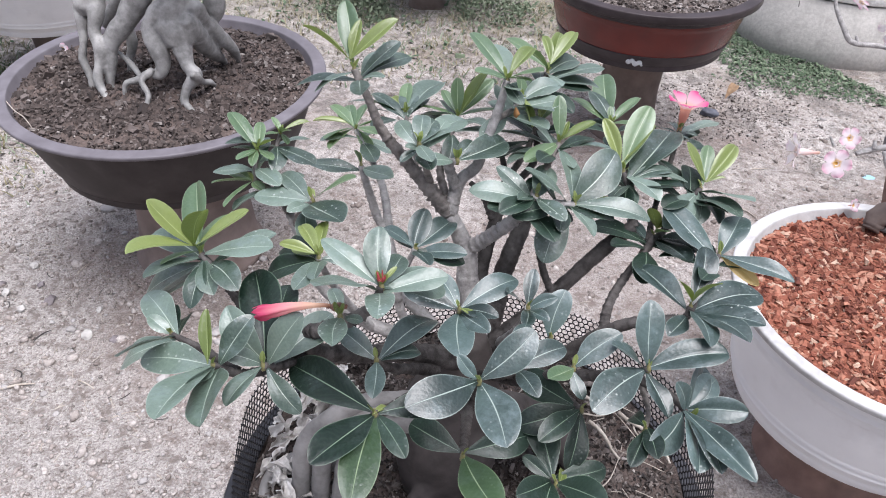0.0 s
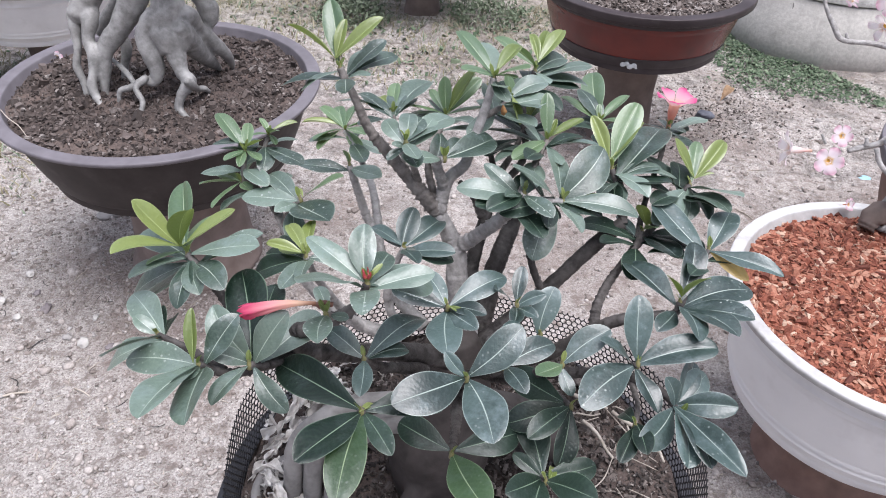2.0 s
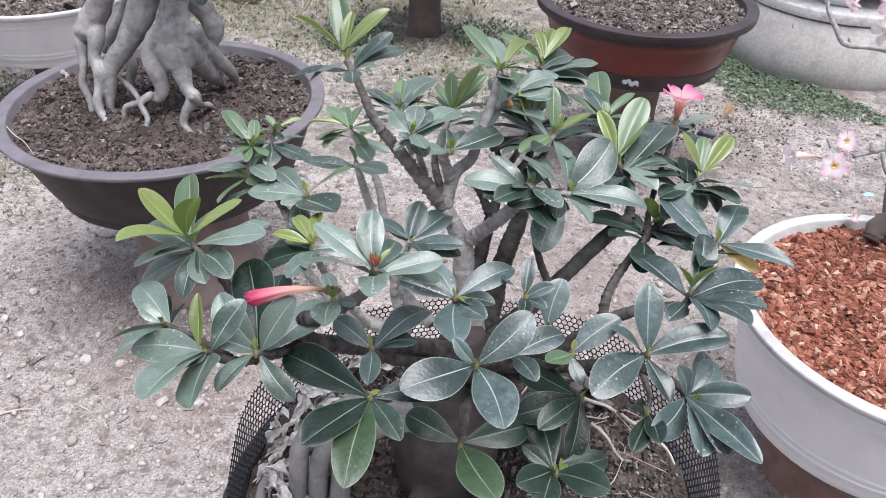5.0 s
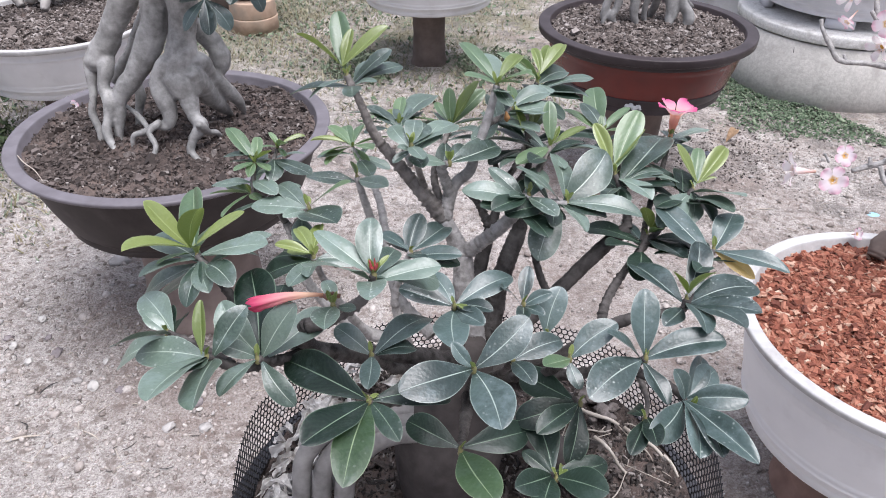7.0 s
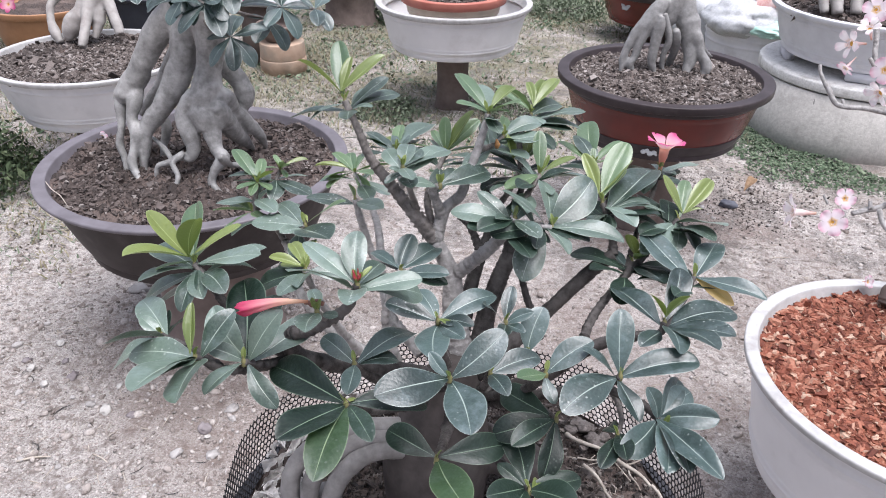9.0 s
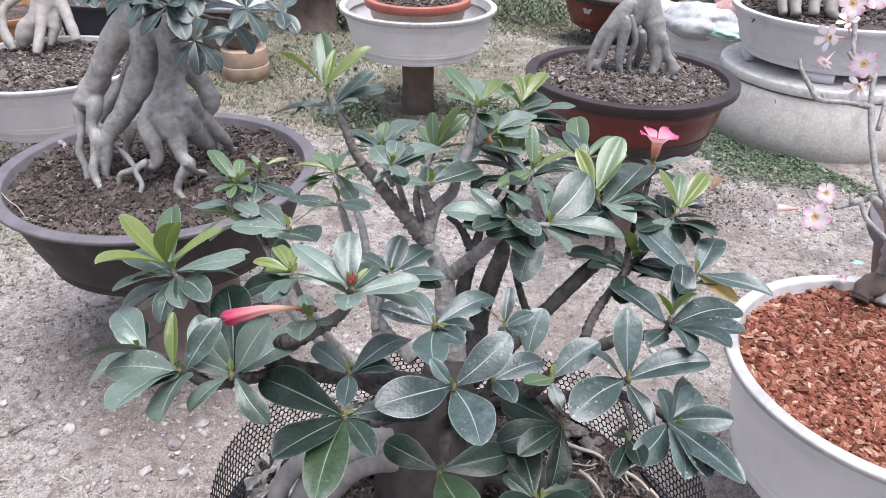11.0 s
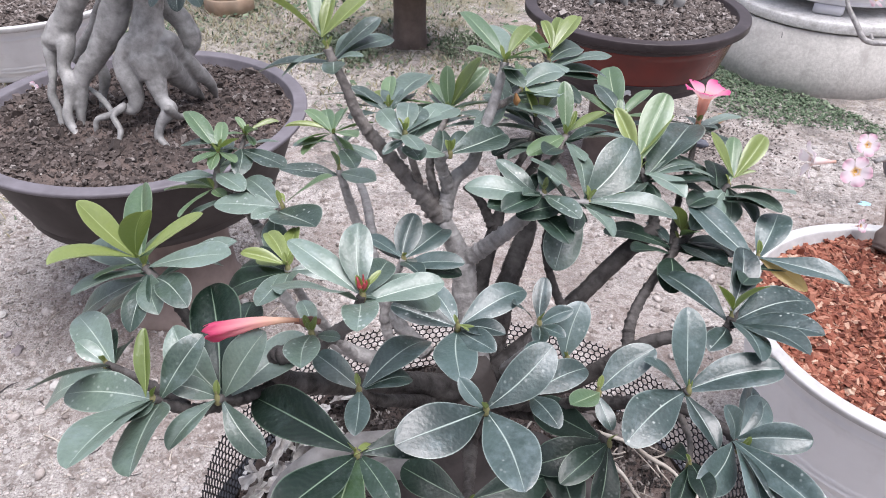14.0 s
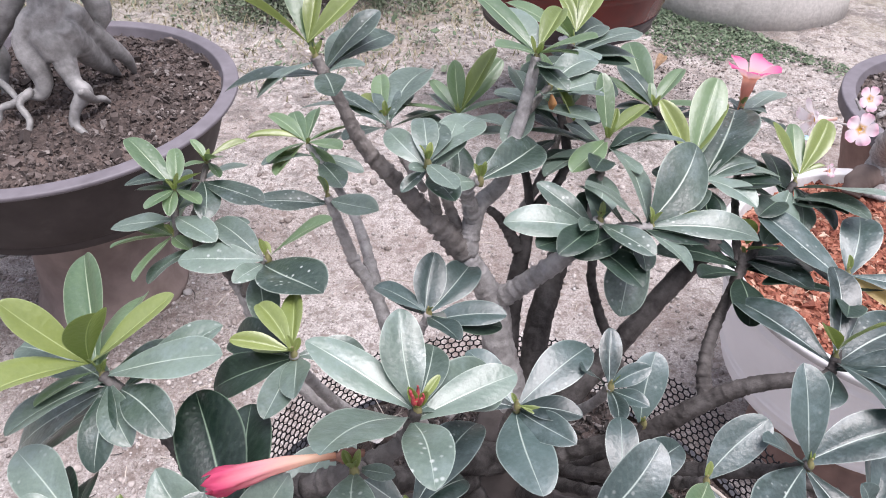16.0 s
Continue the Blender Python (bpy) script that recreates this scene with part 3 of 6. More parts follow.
mark.location = (-0.073, -0.376, -0.225)
mark.rotation_euler = (0, radians(-18), radians(-101))
# dark strip laid on the neck as the shade below the overhanging rim
top_band = [(rr + 0.003, z) for rr, z in bowl(0.459, 0.76, 0.275, 0.035, 0.05, ()) if -0.065 < z < -0.036]
part("neck_band", lathe([(top_band[0][0] - 0.006, top_band[0][1])] + top_band), DARK_LIP, red, "black band in place of the shade under the rim")
whitec = pot("bonsai_pot", "white glazed bonsai pot holding a smaller orange pot", -0.335, 4.83, 0.475, 0.5, 0.285, WHITE_POT, WHITE_LIP, 0.8, 0.03, 0.04, BANDS[:1] + LOW(0.285), 0.11)
whiter = pot("bonsai_pot", "white glazed bonsai pot full of red bark chips", 1.115, 1.331, 0.5, 0.39, 0.31, WHITE_POT, WHITE_LIP, 0.8, 0.02, 0.032, BANDS + LOW(0.31), 0.17, stand_skin=RED_STAND, stand_label="reddish brown clay drum under a white pot")
whitel = pot("bonsai_pot", "white glazed bonsai pot with dark husk mulch", -2.014, 3.433, 0.45, 0.486, 0.28, DULL_POT, WHITE_LIP, 0.76, 0.025, 0.03, BANDS[:1] + LOW(0.28), 0.16)
edge_pot = pot("bonsai_pot", "red-brown clay bonsai pot with a faded purple-grey rim", 1.8, 2.01, 0.47, 0.45, 0.27, RED_STAND, LIP_BROWN, 0.84, 0.045, 0.042, (), 0.2)

# concrete well ring with a lid, and the grey pot on it
RX, RY = 2.24, 4.85
g0 = yard_z(RX, RY) - 0.03
ring = thing("concrete_ring", (RX, RY, g0), "pale weathered cast concrete ring with a loose lid", "concrete ring")
part("ring_wall", lathe([(0.56, 0), (0.645, 0), (0.628, 0.16), (0.6, 0.132 - g0), (0.55, 0.132 - g0), (0.55, 0)], 96, 0.006, 2), CONCRETE, ring)
crack = [(0, -1, 0, 1.2), (6, -2, -45, 2.4), (2, -1, -90, 2.0), (14, 0, -140, 1.0)]
o = part("crack", sweep(crack, 5, True, 6, 0.4, 3), DARK_BARK, ring, "dark crack in the concrete wall")
o.location = (-0.4, -0.458, 0.1 - g0)
part("lid", lathe([(0.002, 0.142 - g0), (0.598, 0.142 - g0), (0.603, 0.144 - g0), (0.605, 0.149 - g0), (0.605, 0.191 - g0), (0.602, 0.197 - g0), (0.595, 0.2 - g0), (0.585, 0.201 - g0), (0.002, 0.205 - g0)], 96, 0.012, 5), LID, ring, "chipped round concrete lid")
greyp = pot("bonsai_pot", "light grey glazed bonsai pot on a concrete lid", RX, RY, 0.55, 0.61, 0.285, GREY_POT, GREY_POT, 0.82, 0.03, 0.04, BANDS[:1] + LOW(0.285))
for k in range(5):
    a = 2 * math.pi * k / 5 - 1.95
    bm = bmesh.new()
    bmesh.ops.create_cube(bm, size=1, matrix=Matrix.Translation((0.46 * math.cos(a), 0.46 * math.sin(a), -0.313)) @ Matrix.Rotation(a, 4, "Z") @ Matrix.Diagonal((0.06, 0.16, 0.062, 1)))
    bmesh.ops.bevel(bm, geom=bm.edges[:], offset=0.008, segments=2, affect="EDGES")
    part("foot", bm, GREY_POT, greyp)

# small orange pot inside the white one
orange = pot("bonsai_pot", "small orange-red bonsai pot with cream bands", -0.335, 4.79, 0.535, 0.335, 0.2, CREAM, ORANGE_POT, 0.8, 0.05, 0.045, ((-0.09, 0.006, 0.004), (-0.11, 0.005, 0.004)))
block = thing("pot_stand", (-0.335, 4.79, 0.475 - 0.284), "brown clay drum that carries a pot", "pot stand", "pot stands")
part("drum", lathe([(0.002, 0), (0.2, 0), (0.2, 0.14), (0.002, 0.14)], 40), STAND, block)

# the black pot of the main plant, with its collar of hexagonal netting
MX, MY, COLLAR_TOP, COLLAR_R = 0.144, 0.524, 0.9, 0.271
main = pot("training_pot", "black plastic pot with a collar of black netting", MX, MY, 0.79, 0.302, 0.27, BLACK_PLASTIC, BLACK_PLASTIC, 0.8, 0.03, 0.024, ((-0.1, 0.01, 0.003),), 0.16, "")


def netting(radius, z0, z1, cell, wire):
    """Hexagonal plastic netting rolled into a collar."""
    cols = int(round(2 * math.pi * radius / cell))
    step = 2 * math.pi / cols
    side = cell / math.sqrt(3)
    rows = int((z1 - z0) / (1.5 * side))
    verts, faces = [], []

    def at(a, z):
        lean = 1 + 0.035 * (z - z1) / 0.1 + 0.012 * math.sin(3 * a + 1) + 0.008 * math.sin(7 * a)
        z += 0.006 * math.sin(2 * a + 0.5) + 0.003 * math.sin(9 * a)
        return np.array((radius * lean * math.cos(a), radius * lean * math.sin(a), z))

    def strut(a0, za, a1, zb):
        p, q = at(a0, za), at(a1, zb)
        d = (q - p) / np.linalg.norm(q - p)
        out = np.array((math.cos(a0), math.sin(a0), 0))
        s = np.cross(d, out)
        s /= np.linalg.norm(s)
        o = len(verts)
        for e in (p - d * wire * 0.3, q + d * wire * 0.3):
            verts.extend((e + s * wire / 2, e - s * wire / 2 + out * 0, e + out * wire * 0.8))
        faces.extend(((o, o + 1, o + 4, o + 3), (o + 1, o + 2, o + 5, o + 4), (o + 2, o, o + 3, o + 5)))
    for r in range(rows):
        zc = z1 - r * 1.5 * side
        sh = 0.5 * (r % 2)
        for c in range(cols):
            a = (c + sh) * step
            strut(a, zc, a - step / 2, zc - side / 2)
            strut(a, zc, a + step / 2, zc - side / 2)
            strut(a - step / 2, zc - side / 2, a - step / 2, zc - 1.5 * side)
            if r == 0:
                strut(a, zc, a, zc + 0.45 * side)
    me = bpy.data.meshes.new("netting")
    me.from_pydata([tuple(v) for v in verts], [], faces)
    me.materials.append(MESH_PLASTIC)
    return me


collar = new("netting_collar", netting(COLLAR_R, 0.785, COLLAR_TOP, 0.0085, 0.0017))
collar.parent = main
collar.location = (0, 0, -0.79)
tagged(collar, "black hexagonal plastic netting")

# soil and mulch in the pots
ROUGH = 0.02


def soil(t, radius, drop, rise, seed, label):
    ob = link("potting_soil", heap(radius, rise, ROUGH, seed), SOIL)
    ob.location = t.location - Vector((0, 0, drop))
    return tagged(ob, label, "soil", kind="stuff")


def litter(t, radius, drop, rise, seed, count, size, material, name, label, flat=0.5, long=1.6, skip=0.0):
    rng = np.random.default_rng(seed)
    pieces = []
    while len(pieces) < count:
        x, y = rng.uniform(-radius, radius, 2)
        if math.hypot(x, y) > radius * 0.985 or math.hypot(x, y) < skip:
            continue
        s = size * rng.lognormal(0, 0.4)
        z = heap_z(x, y, radius, rise, ROUGH, seed) + s * 0.25
        pieces.append(((t.location.x + x, t.location.y + y, t.location.z - drop + z), tumble(rng, flat), (s * long * rng.uniform(0.6, 1.3), s * 0.8, s * rng.uniform(0.25, 0.6))))
    return scattered(name, pieces, material, label, "mulch")


soil(brown, 0.437, 0.026, 0.012, 11, "dark crumbly potting soil in a brown pot")
litter(brown, 0.437, 0.026, 0.012, 11, 9000, 0.0028, CRUMB, "soil_crumbs", "loose crumbs of dark soil in a brown pot", 1.0, 1.2)
litter(brown, 0.43, 0.026, 0.012, 11, 1500, 0.0056, CRUMB, "soil_clods", "clods of dark soil and bark in a brown pot", 1.0, 1.1)
soil(red, 0.41, 0.03, 0.03, 12, "dark soil under husk mulch in a red pot")
litter(red, 0.41, 0.03, 0.03, 12, 12000, 0.0041, HUSK, "husk_mulch", "grey-brown husk mulch in a red pot")
soil(whitel, 0.456, 0.03, 0.02, 13, "dark soil under husk mulch in a white pot")
litter(whitel, 0.456, 0.03, 0.02, 13, 10000, 0.0046, HUSK, "husk_mulch", "grey-brown husk mulch in a white pot")
soil(edge_pot, 0.4, 0.03, 0.01, 18, "grey gritty soil in a red-brown pot")
litter(edge_pot, 0.4, 0.03, 0.01, 18, 5000, 0.005, HUSK, "husk_mulch", "pale gritty husk mulch in a red-brown pot", 1.0, 1.1)
soil(greyp, 0.57, 0.035, 0.01, 14, "dark gritty soil in a grey pot")
litter(greyp, 0.57, 0.035, 0.01, 14, 3000, 0.007, CRUMB, "soil_crumbs", "loose gritty soil in a grey pot")
soil(orange, 0.29, 0.02, 0.01, 15, "dark soil in a small orange pot")
litter(orange, 0.29, 0.02, 0.01, 15, 1200, 0.006, CRUMB, "soil_crumbs", "loose dark soil in a small orange pot")
soil(main, 0.259, -0.044, 0.01, 16, "dark soil in a black pot")
litter(main, 0.258, -0.044, 0.01, 16, 15000, 0.0014, FIBRE, "husk_mulch", "dark chopped husk and fibre in a black pot", 0.9, 2.4)
litter(main, 0.256, -0.046, 0.01, 16, 900, 0.0016, HUSK, "husk_bits", "pale bits of husk on dark soil in a black pot", 0.8, 2.2)
ob = link("soil_flank", lathe([(0.2, 0.77), (0.258, 0.775), (0.26, 0.8), (0.259, 0.832)], 72, 0.01), SOIL)
ob.location = (MX, MY, 0)
tagged(ob, "dark soil held by a netting collar", "soil", kind="stuff")
ob = link("bark_bed", heap(0.357, 0.012, 0.006, 17), CHIP_DUST)
ob.location = whiter.location - Vector((0, 0, 0.026))
tagged(ob, "red-brown bark dust and fibre in a white pot", "mulch", kind="stuff")

# ---- leaves and flowers ----


def blade(fold, droop, wave, width, seed, nu=18, nv=10):
    """A leaf blade of unit length, broadest past its middle, wedge-shaped at the base, channelled along the midrib and bowed."""
    bm = bmesh.new()
    uvs = bm.loops.layers.uv.new("UVMap")
    rng = random.Random(seed)
    ph, sk, belly, lop = rng.uniform(0, 6), rng.uniform(-0.05, 0.05), rng.uniform(0.56, 0.66), rng.uniform(-0.06, 0.06)
    blunt, twist = rng.uniform(0.52, 0.66), rng.uniform(-0.22, 0.22)
    rows = []
    for i in range(nu + 1):
        u = 1 - (1 - i / nu) ** 1.4
        if u < belly:
            w = 0.045 + 0.955 * math.sin(math.pi / 2 * u / belly) ** 1.25
        else:
            w = max(0.0, 1 - ((u - belly) / (1 - belly)) ** 2.2) ** blunt
        row = []
        for j in range(nv + 1):
            v = j / nv * 2 - 1
            lift = fold * (0.95 * math.sqrt(v * v + 0.012) - 0.5 * v * v) * w * width
            bow = droop * (u - u * u) * (0.75 + 0.5 * u)
            ripple = wave * w * abs(v) ** 1.6 * math.sin(7 * u + ph + (1.4 if v > 0 else 0))
            z = lift + bow + ripple + twist * v * w * width * 0.5 * (u - 0.3)
            row.append((bm.verts.new((u * (1 - 0.06 * droop), v * w * width / 2 * (1 + lop * (1 if v > 0 else -1)) + sk * math.sin(3.1 * u), z)), u, (v + 1) / 2))
        rows.append(row)
    for i in range(nu):
        for j in range(nv):
            q = (rows[i][j], rows[i + 1][j], rows[i + 1][j + 1], rows[i][j + 1])
            f = bm.faces.new([c[0] for c in q])
            for lp, c in zip(f.loops, q):
                lp[uvs].uv = (c[1], c[2])
    return bm


def blade_mesh(name, material, *args):
    bm = blade(*args)
    me = bpy.data.meshes.new(name)
    bm.to_mesh(me)
    bm.free()
    for p in me.polygons:
        p.use_smooth = True
    me.materials.append(material)
    return me


BLADES = {
    "g": [blade_mesh("leaf", LEAF, f, d, w, 0.42 + 0.03 * (k % 3), k) for k, (f, d, w) in enumerate(
        ((0.30, 0.16, 0.014), (0.22, 0.30, 0.022), (0.36, 0.12, 0.012), (0.16, 0.38, 0.016), (0.12, 0.22, 0.03), (0.08, 0.34, 0.016), (0.42, 0.2, 0.014), (0.26, 0.26, 0.034), (0.2, 0.1, 0.02)))],
    "o": [blade_mesh("leaf", LEAF_SHADED, f, d, w, 0.44 + 0.025 * (k % 3), 10 + k) for k, (f, d, w) in enumerate(
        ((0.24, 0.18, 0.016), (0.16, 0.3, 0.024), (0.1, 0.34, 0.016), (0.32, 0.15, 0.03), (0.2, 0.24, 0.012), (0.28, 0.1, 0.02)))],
    "h": [blade_mesh("leaf", LEAF_LIT, f, d, w, 0.42 + 0.03 * (k % 3), 50 + k) for k, (f, d, w) in enumerate(
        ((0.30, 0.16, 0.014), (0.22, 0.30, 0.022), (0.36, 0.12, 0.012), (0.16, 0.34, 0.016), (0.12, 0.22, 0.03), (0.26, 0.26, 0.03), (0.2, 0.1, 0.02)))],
    "m": [blade_mesh("leaf", LEAF_MID, f, d, 0.012, 0.40, 20 + k) for k, (f, d) in enumerate(((0.32, 0.05), (0.24, 0.14), (0.4, 0.1)))],
    "y": [blade_mesh("leaf", LEAF_YOUNG, f, d, 0.01, 0.42, 30 + k) for k, (f, d) in enumerate(((0.5, 0.03), (0.4, 0.16), (0.6, 0.09), (0.34, -0.08)))],
    "G": [blade_mesh("leaf", LEAF_GREEN, f, d, 0.016, 0.44, 36 + k) for k, (f, d) in enumerate(((0.24, 0.12), (0.18, 0.2)))],
    "Y": [blade_mesh("leaf", LEAF_YELLOW, 0.2, 0.1, 0.02, 0.36, 40)],
}
leaf_rng = random.Random(7)
SKYWARD = Vector((0.0, -0.26, 1.0))


def leaf(parent, at, reach, kind, breadth=1.0, axis=None, facing=None):
    """One leaf from its base at a point (metres), its tip displaced by reach (millimetres); its upper face turns to the shoot's axis and the sky."""
    d = Vector(reach) / 1000
    size = d.length
    d.normalize()
    up = SKYWARD if axis is None else (SKYWARD + axis * 0.6).normalized()
    n = up + Vector((leaf_rng.uniform(-0.2, 0.2), leaf_rng.uniform(-0.2, 0.2), 0))
    if d.z > 0.5:      # steep leaves cup round the shoot
        n -= Vector((0.45 * d.x, d.y + (0.12 if d.y > 0 else -0.12), 0)) * 2.2
    if facing:
        n = Vector(facing)
    n = n - d * n.dot(d)
    if n.length < 0.05:
        n = Vector((0, -1, 0.2))
    n.normalize()
    s = n.cross(d)
    ob = new("leaf", leaf_rng.choice(BLADES[kind]))
    ob.parent = parent
    w = size * leaf_rng.uniform(0.92, 1.1) * breadth
    m = Matrix((d * size, s * w, n * size)).transposed().to_4x4()
    ob.matrix_local = Matrix.Translation(at) @ m
    return ob


def petal_bm(length, width, cup, seed):
    bm = bmesh.new()
    uvs = bm.loops.layers.uv.new("UVMap")
    rows = []
    for i in range(10):
        u = 1 - (1 - i / 9) ** 1.3
        w = width * (0.36 + 0.64 * math.sin(min(1.0, u * 1.12) * math.pi * 0.6)) * max(0.08, 1 - max(0.0, (u - 0.62) / 0.38) ** 2.4) ** 0.5
        row = []
        for j in range(7):
            v = j / 6 * 2 - 1
            z = 0.06 * length * u * u * math.sin(5 * v + 2.1 * seed) + cup * (1.3 * u - 0.75 * u * u) * length + 0.1 * length * math.sin(4 * u + seed) * v * u + 0.05 * length * v * v * u
            row.append((bm.verts.new((u * length, v * w / 2, z)), u))
        rows.append(row)
    for i in range(9):
        for j in range(6):
            q = (rows[i][j], rows[i + 1][j], rows[i + 1][j + 1], rows[i][j + 1])
            f = bm.faces.new([c[0] for c in q])
            for lp, c in zip(f.loops, q):
                lp[uvs].uv = (c[1], 0.5)
    return bm


def pebble(r, seed):
    """A rough, broken little stone."""
    bm = bmesh.new()
    bmesh.ops.create_icosphere(bm, subdivisions=3, radius=r)
    for v in bm.verts:
        d = v.co.normalized()
        chip = min(1.0, 0.82 + 0.5 * abs(noise.noise(d * 1.3 + Vector((seed, 3, 0)))))
        v.co *= chip * (1 + 0.3 * noise.noise(d * 1.7 + Vector((seed, 0, 0))) + 0.1 * noise.noise(d * 6 + Vector((0, seed, 0))))
        v.co.x *= 1.25
        v.co.z *= 0.62
    return bm


def tube_bm(profile, segments=14):
    bm = lathe(profile, segments)
    uvs = bm.loops.layers.uv.new("UVMap")
    z1 = max(p[1] for p in profile)
    for f in bm.faces:
        for lp in f.loops:
            lp[uvs].uv = (lp.vert.co.z / z1, 0.5)
    return bm


def flower(parent, at, axis, tube_len, petal_len, skin, tube_skin, label, cup=0.15, seed=0, girth=0.16, breadth=1.0):
    """A trumpet flower with five rounded petals; at is the stalk end of its tube, in metres."""
    r = petal_len * girth
    fl = part("flower", tube_bm([(r * 0.45, 0), (r * 0.5, tube_len * 0.3), (r * 0.95, tube_len * 0.6), (r * 1.1, tube_len * 0.9), (r * 1.35, tube_len)]), tube_skin, parent, label)
    z = Vector(axis).normalized()
    fl.matrix_local = Matrix.Translation(at) @ z.to_track_quat("Z", "Y").to_matrix().to_4x4()
    part("throat", lathe([(r * 0.9, tube_len * 0.86), (r * 0.7, tube_len * 0.84), (r * 0.25, tube_len * 0.8), (0.0003, tube_len * 0.78)], 14), THROAT, fl)
    for k in range(5):
        p = part("petal", petal_bm(petal_len, petal_len * breadth, cup, seed + k), skin, fl)
        p.matrix_local = Matrix.Translation((0, 0, tube_len * 0.965 + 0.0004 * (k % 2))) @ Matrix.Rotation(2 * math.pi * k / 5 + seed, 4, "Z") @ Matrix.Translation((r * 1.12, 0, 0)) @ Matrix.Rotation(0.1, 4, "X")
    return fl


# ---- the main plant ----
plant = thing("desert_rose", (MX, MY, 0.83), "bushy desert rose with dark glossy leaves and one open pink flower", "potted plant")
DROP = Vector((0, 0, -0.83))
BUD_BM = [(0, 0, -4, 2.4), (0.3, 0, 0, 2.3), (-0.3, 0.3, 3, 1.3), (0, 0, 6, 0.4)]


def branch(path, leaves, bark=None):
    """A limb from its leafy tip down to its foot, with the leaves of its rosette: points (x, y, z, radius) and tips of leaves, in millimetres."""
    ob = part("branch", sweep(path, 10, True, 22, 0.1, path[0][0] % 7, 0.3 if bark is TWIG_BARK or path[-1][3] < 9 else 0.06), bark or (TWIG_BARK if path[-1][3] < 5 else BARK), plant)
    ob.location = DROP
    tip = Vector(path[0][:3]) / 1000
    axis = (tip - Vector(path[1][:3]) / 1000).normalized()
    if leaves:
        part("leaf_bud", sweep(BUD_BM, 7, True, 3), LEAF_YOUNG_BUD, ob).location = tip
        turn = leaf_rng.uniform(0, 6.28)
        for k in range(3 if tip.z > 1.2 else 1):
            a = turn + 2.3 * k
            leaf(ob, tip, (5 * math.cos(a), 5 * math.sin(a), leaf_rng.uniform(8, 14)), "y", 0.8, axis)
    for dx, dy, dz, kind, *broad in leaves:
        # high rosettes take the copy with light in its colour
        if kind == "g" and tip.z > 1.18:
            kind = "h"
        slim = {"y": 0.7, "m": 0.82}.get(kind, 0.92 if tip.z < 1.19 else 0.9) * (broad[0] if broad else 1)
        facing = broad[1:] or None
        tall = 1.8 if len(leaves) > 9 else 1.0
        seat = {"y": 0.005, "m": 0.002}.get(kind, -leaf_rng.uniform(0.0, 0.009)) * tall
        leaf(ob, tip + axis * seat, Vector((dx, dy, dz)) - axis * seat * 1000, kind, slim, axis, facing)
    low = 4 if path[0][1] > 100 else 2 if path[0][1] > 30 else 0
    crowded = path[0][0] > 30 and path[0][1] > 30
    for k in range(4 if leaves and crowded else low if 4 < len(leaves) < 11 and tip.z < 1.29 else 0):      # leaves lower on the shoot; crowded ones take the shade-darkened copy
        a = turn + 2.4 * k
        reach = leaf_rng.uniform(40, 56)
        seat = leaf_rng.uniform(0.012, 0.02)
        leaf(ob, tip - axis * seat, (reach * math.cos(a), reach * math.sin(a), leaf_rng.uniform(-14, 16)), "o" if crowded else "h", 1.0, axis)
    return ob


ARCHING = (
    [(-50, -10, 990, 12), (-125, -28, 992, 11), (-174, -48, 958, 10.5), (-184, -57, 905, 10.5), (-187, -60, 855, 10.5), (-188, -60, 812, 10)],
    [(-45, -18, 985, 12), (-110, -34, 986, 11), (-152, -52, 952, 10.5), (-162, -60, 900, 10.5), (-165, -62, 852, 10.5), (-166, -62, 812, 10)],
    [(-40, -25, 978, 12), (-95, -42, 978, 11), (-128, -58, 946, 11), (-138, -65, 895, 11), (-141, -66, 850, 11), (-142, -64, 812, 10)],
    [(-140, -30, 900, 11.5), (-176, -20, 874, 13.0), (-206, -16, 862, 13.0), (-230, -26, 853, 8.2), (-236, -48, 843, 6.6), (-222, -60, 838, 5.7)],
)
CORE = []
CORE.append([(-14, 8, 1075, 21.3), (-16, 4, 1030, 37), (-22, 0, 985, 52), (-28, 0, 935, 61), (-30, 2, 880, 58), (-30, 4, 825, 50)])
CORE.append([(-20, -34, 930, 15), (-46, -56, 882, 10.5), (-28, -78, 855, 8.4), (10, -92, 846, 7.2), (40, -110, 838, 6)])
CORE.append([(-30, -40, 910, 12), (-66, -68, 866, 9), (-58, -98, 850, 7.4), (-30, -128, 842, 6)])
CORE.append([(0, -36, 920, 13), (28, -62, 868, 9.6), (62, -78, 848, 8), (95, -100, 838, 6.5)])
CORE.append([(30, 0, 955, 21.3), (92, 12, 915, 18.9), (124, 20, 868, 16.4), (133, 25, 812, 14.8)])
CORE.append([(20, 30, 945, 19.7), (68, 66, 898, 16.4), (92, 82, 855, 13.9), (98, 88, 812, 12.3)])
CORE.append([(-40, 30, 930, 18.0), (-85, 60, 885, 13.9), (-110, 80, 845, 10.7), (-120, 90, 812, 9.0)])
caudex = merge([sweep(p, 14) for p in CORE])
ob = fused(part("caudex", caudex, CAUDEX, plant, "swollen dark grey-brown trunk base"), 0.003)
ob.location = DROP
for k, p in enumerate(ARCHING):
    ob = part("root", sweep(p, 14, True, 6, 0.1, k), ROOT_BARK, plant, "arching grey root")
    ob.location = DROP
branch([(-42, 76, 1177, 7.7), (-32, 69, 1161, 8.7), (-21, 60, 1139, 10.6), (-18, 47, 1112, 12.0), (-9, 31, 1077, 13.5), (-6, 12, 1038, 16.3)], [])
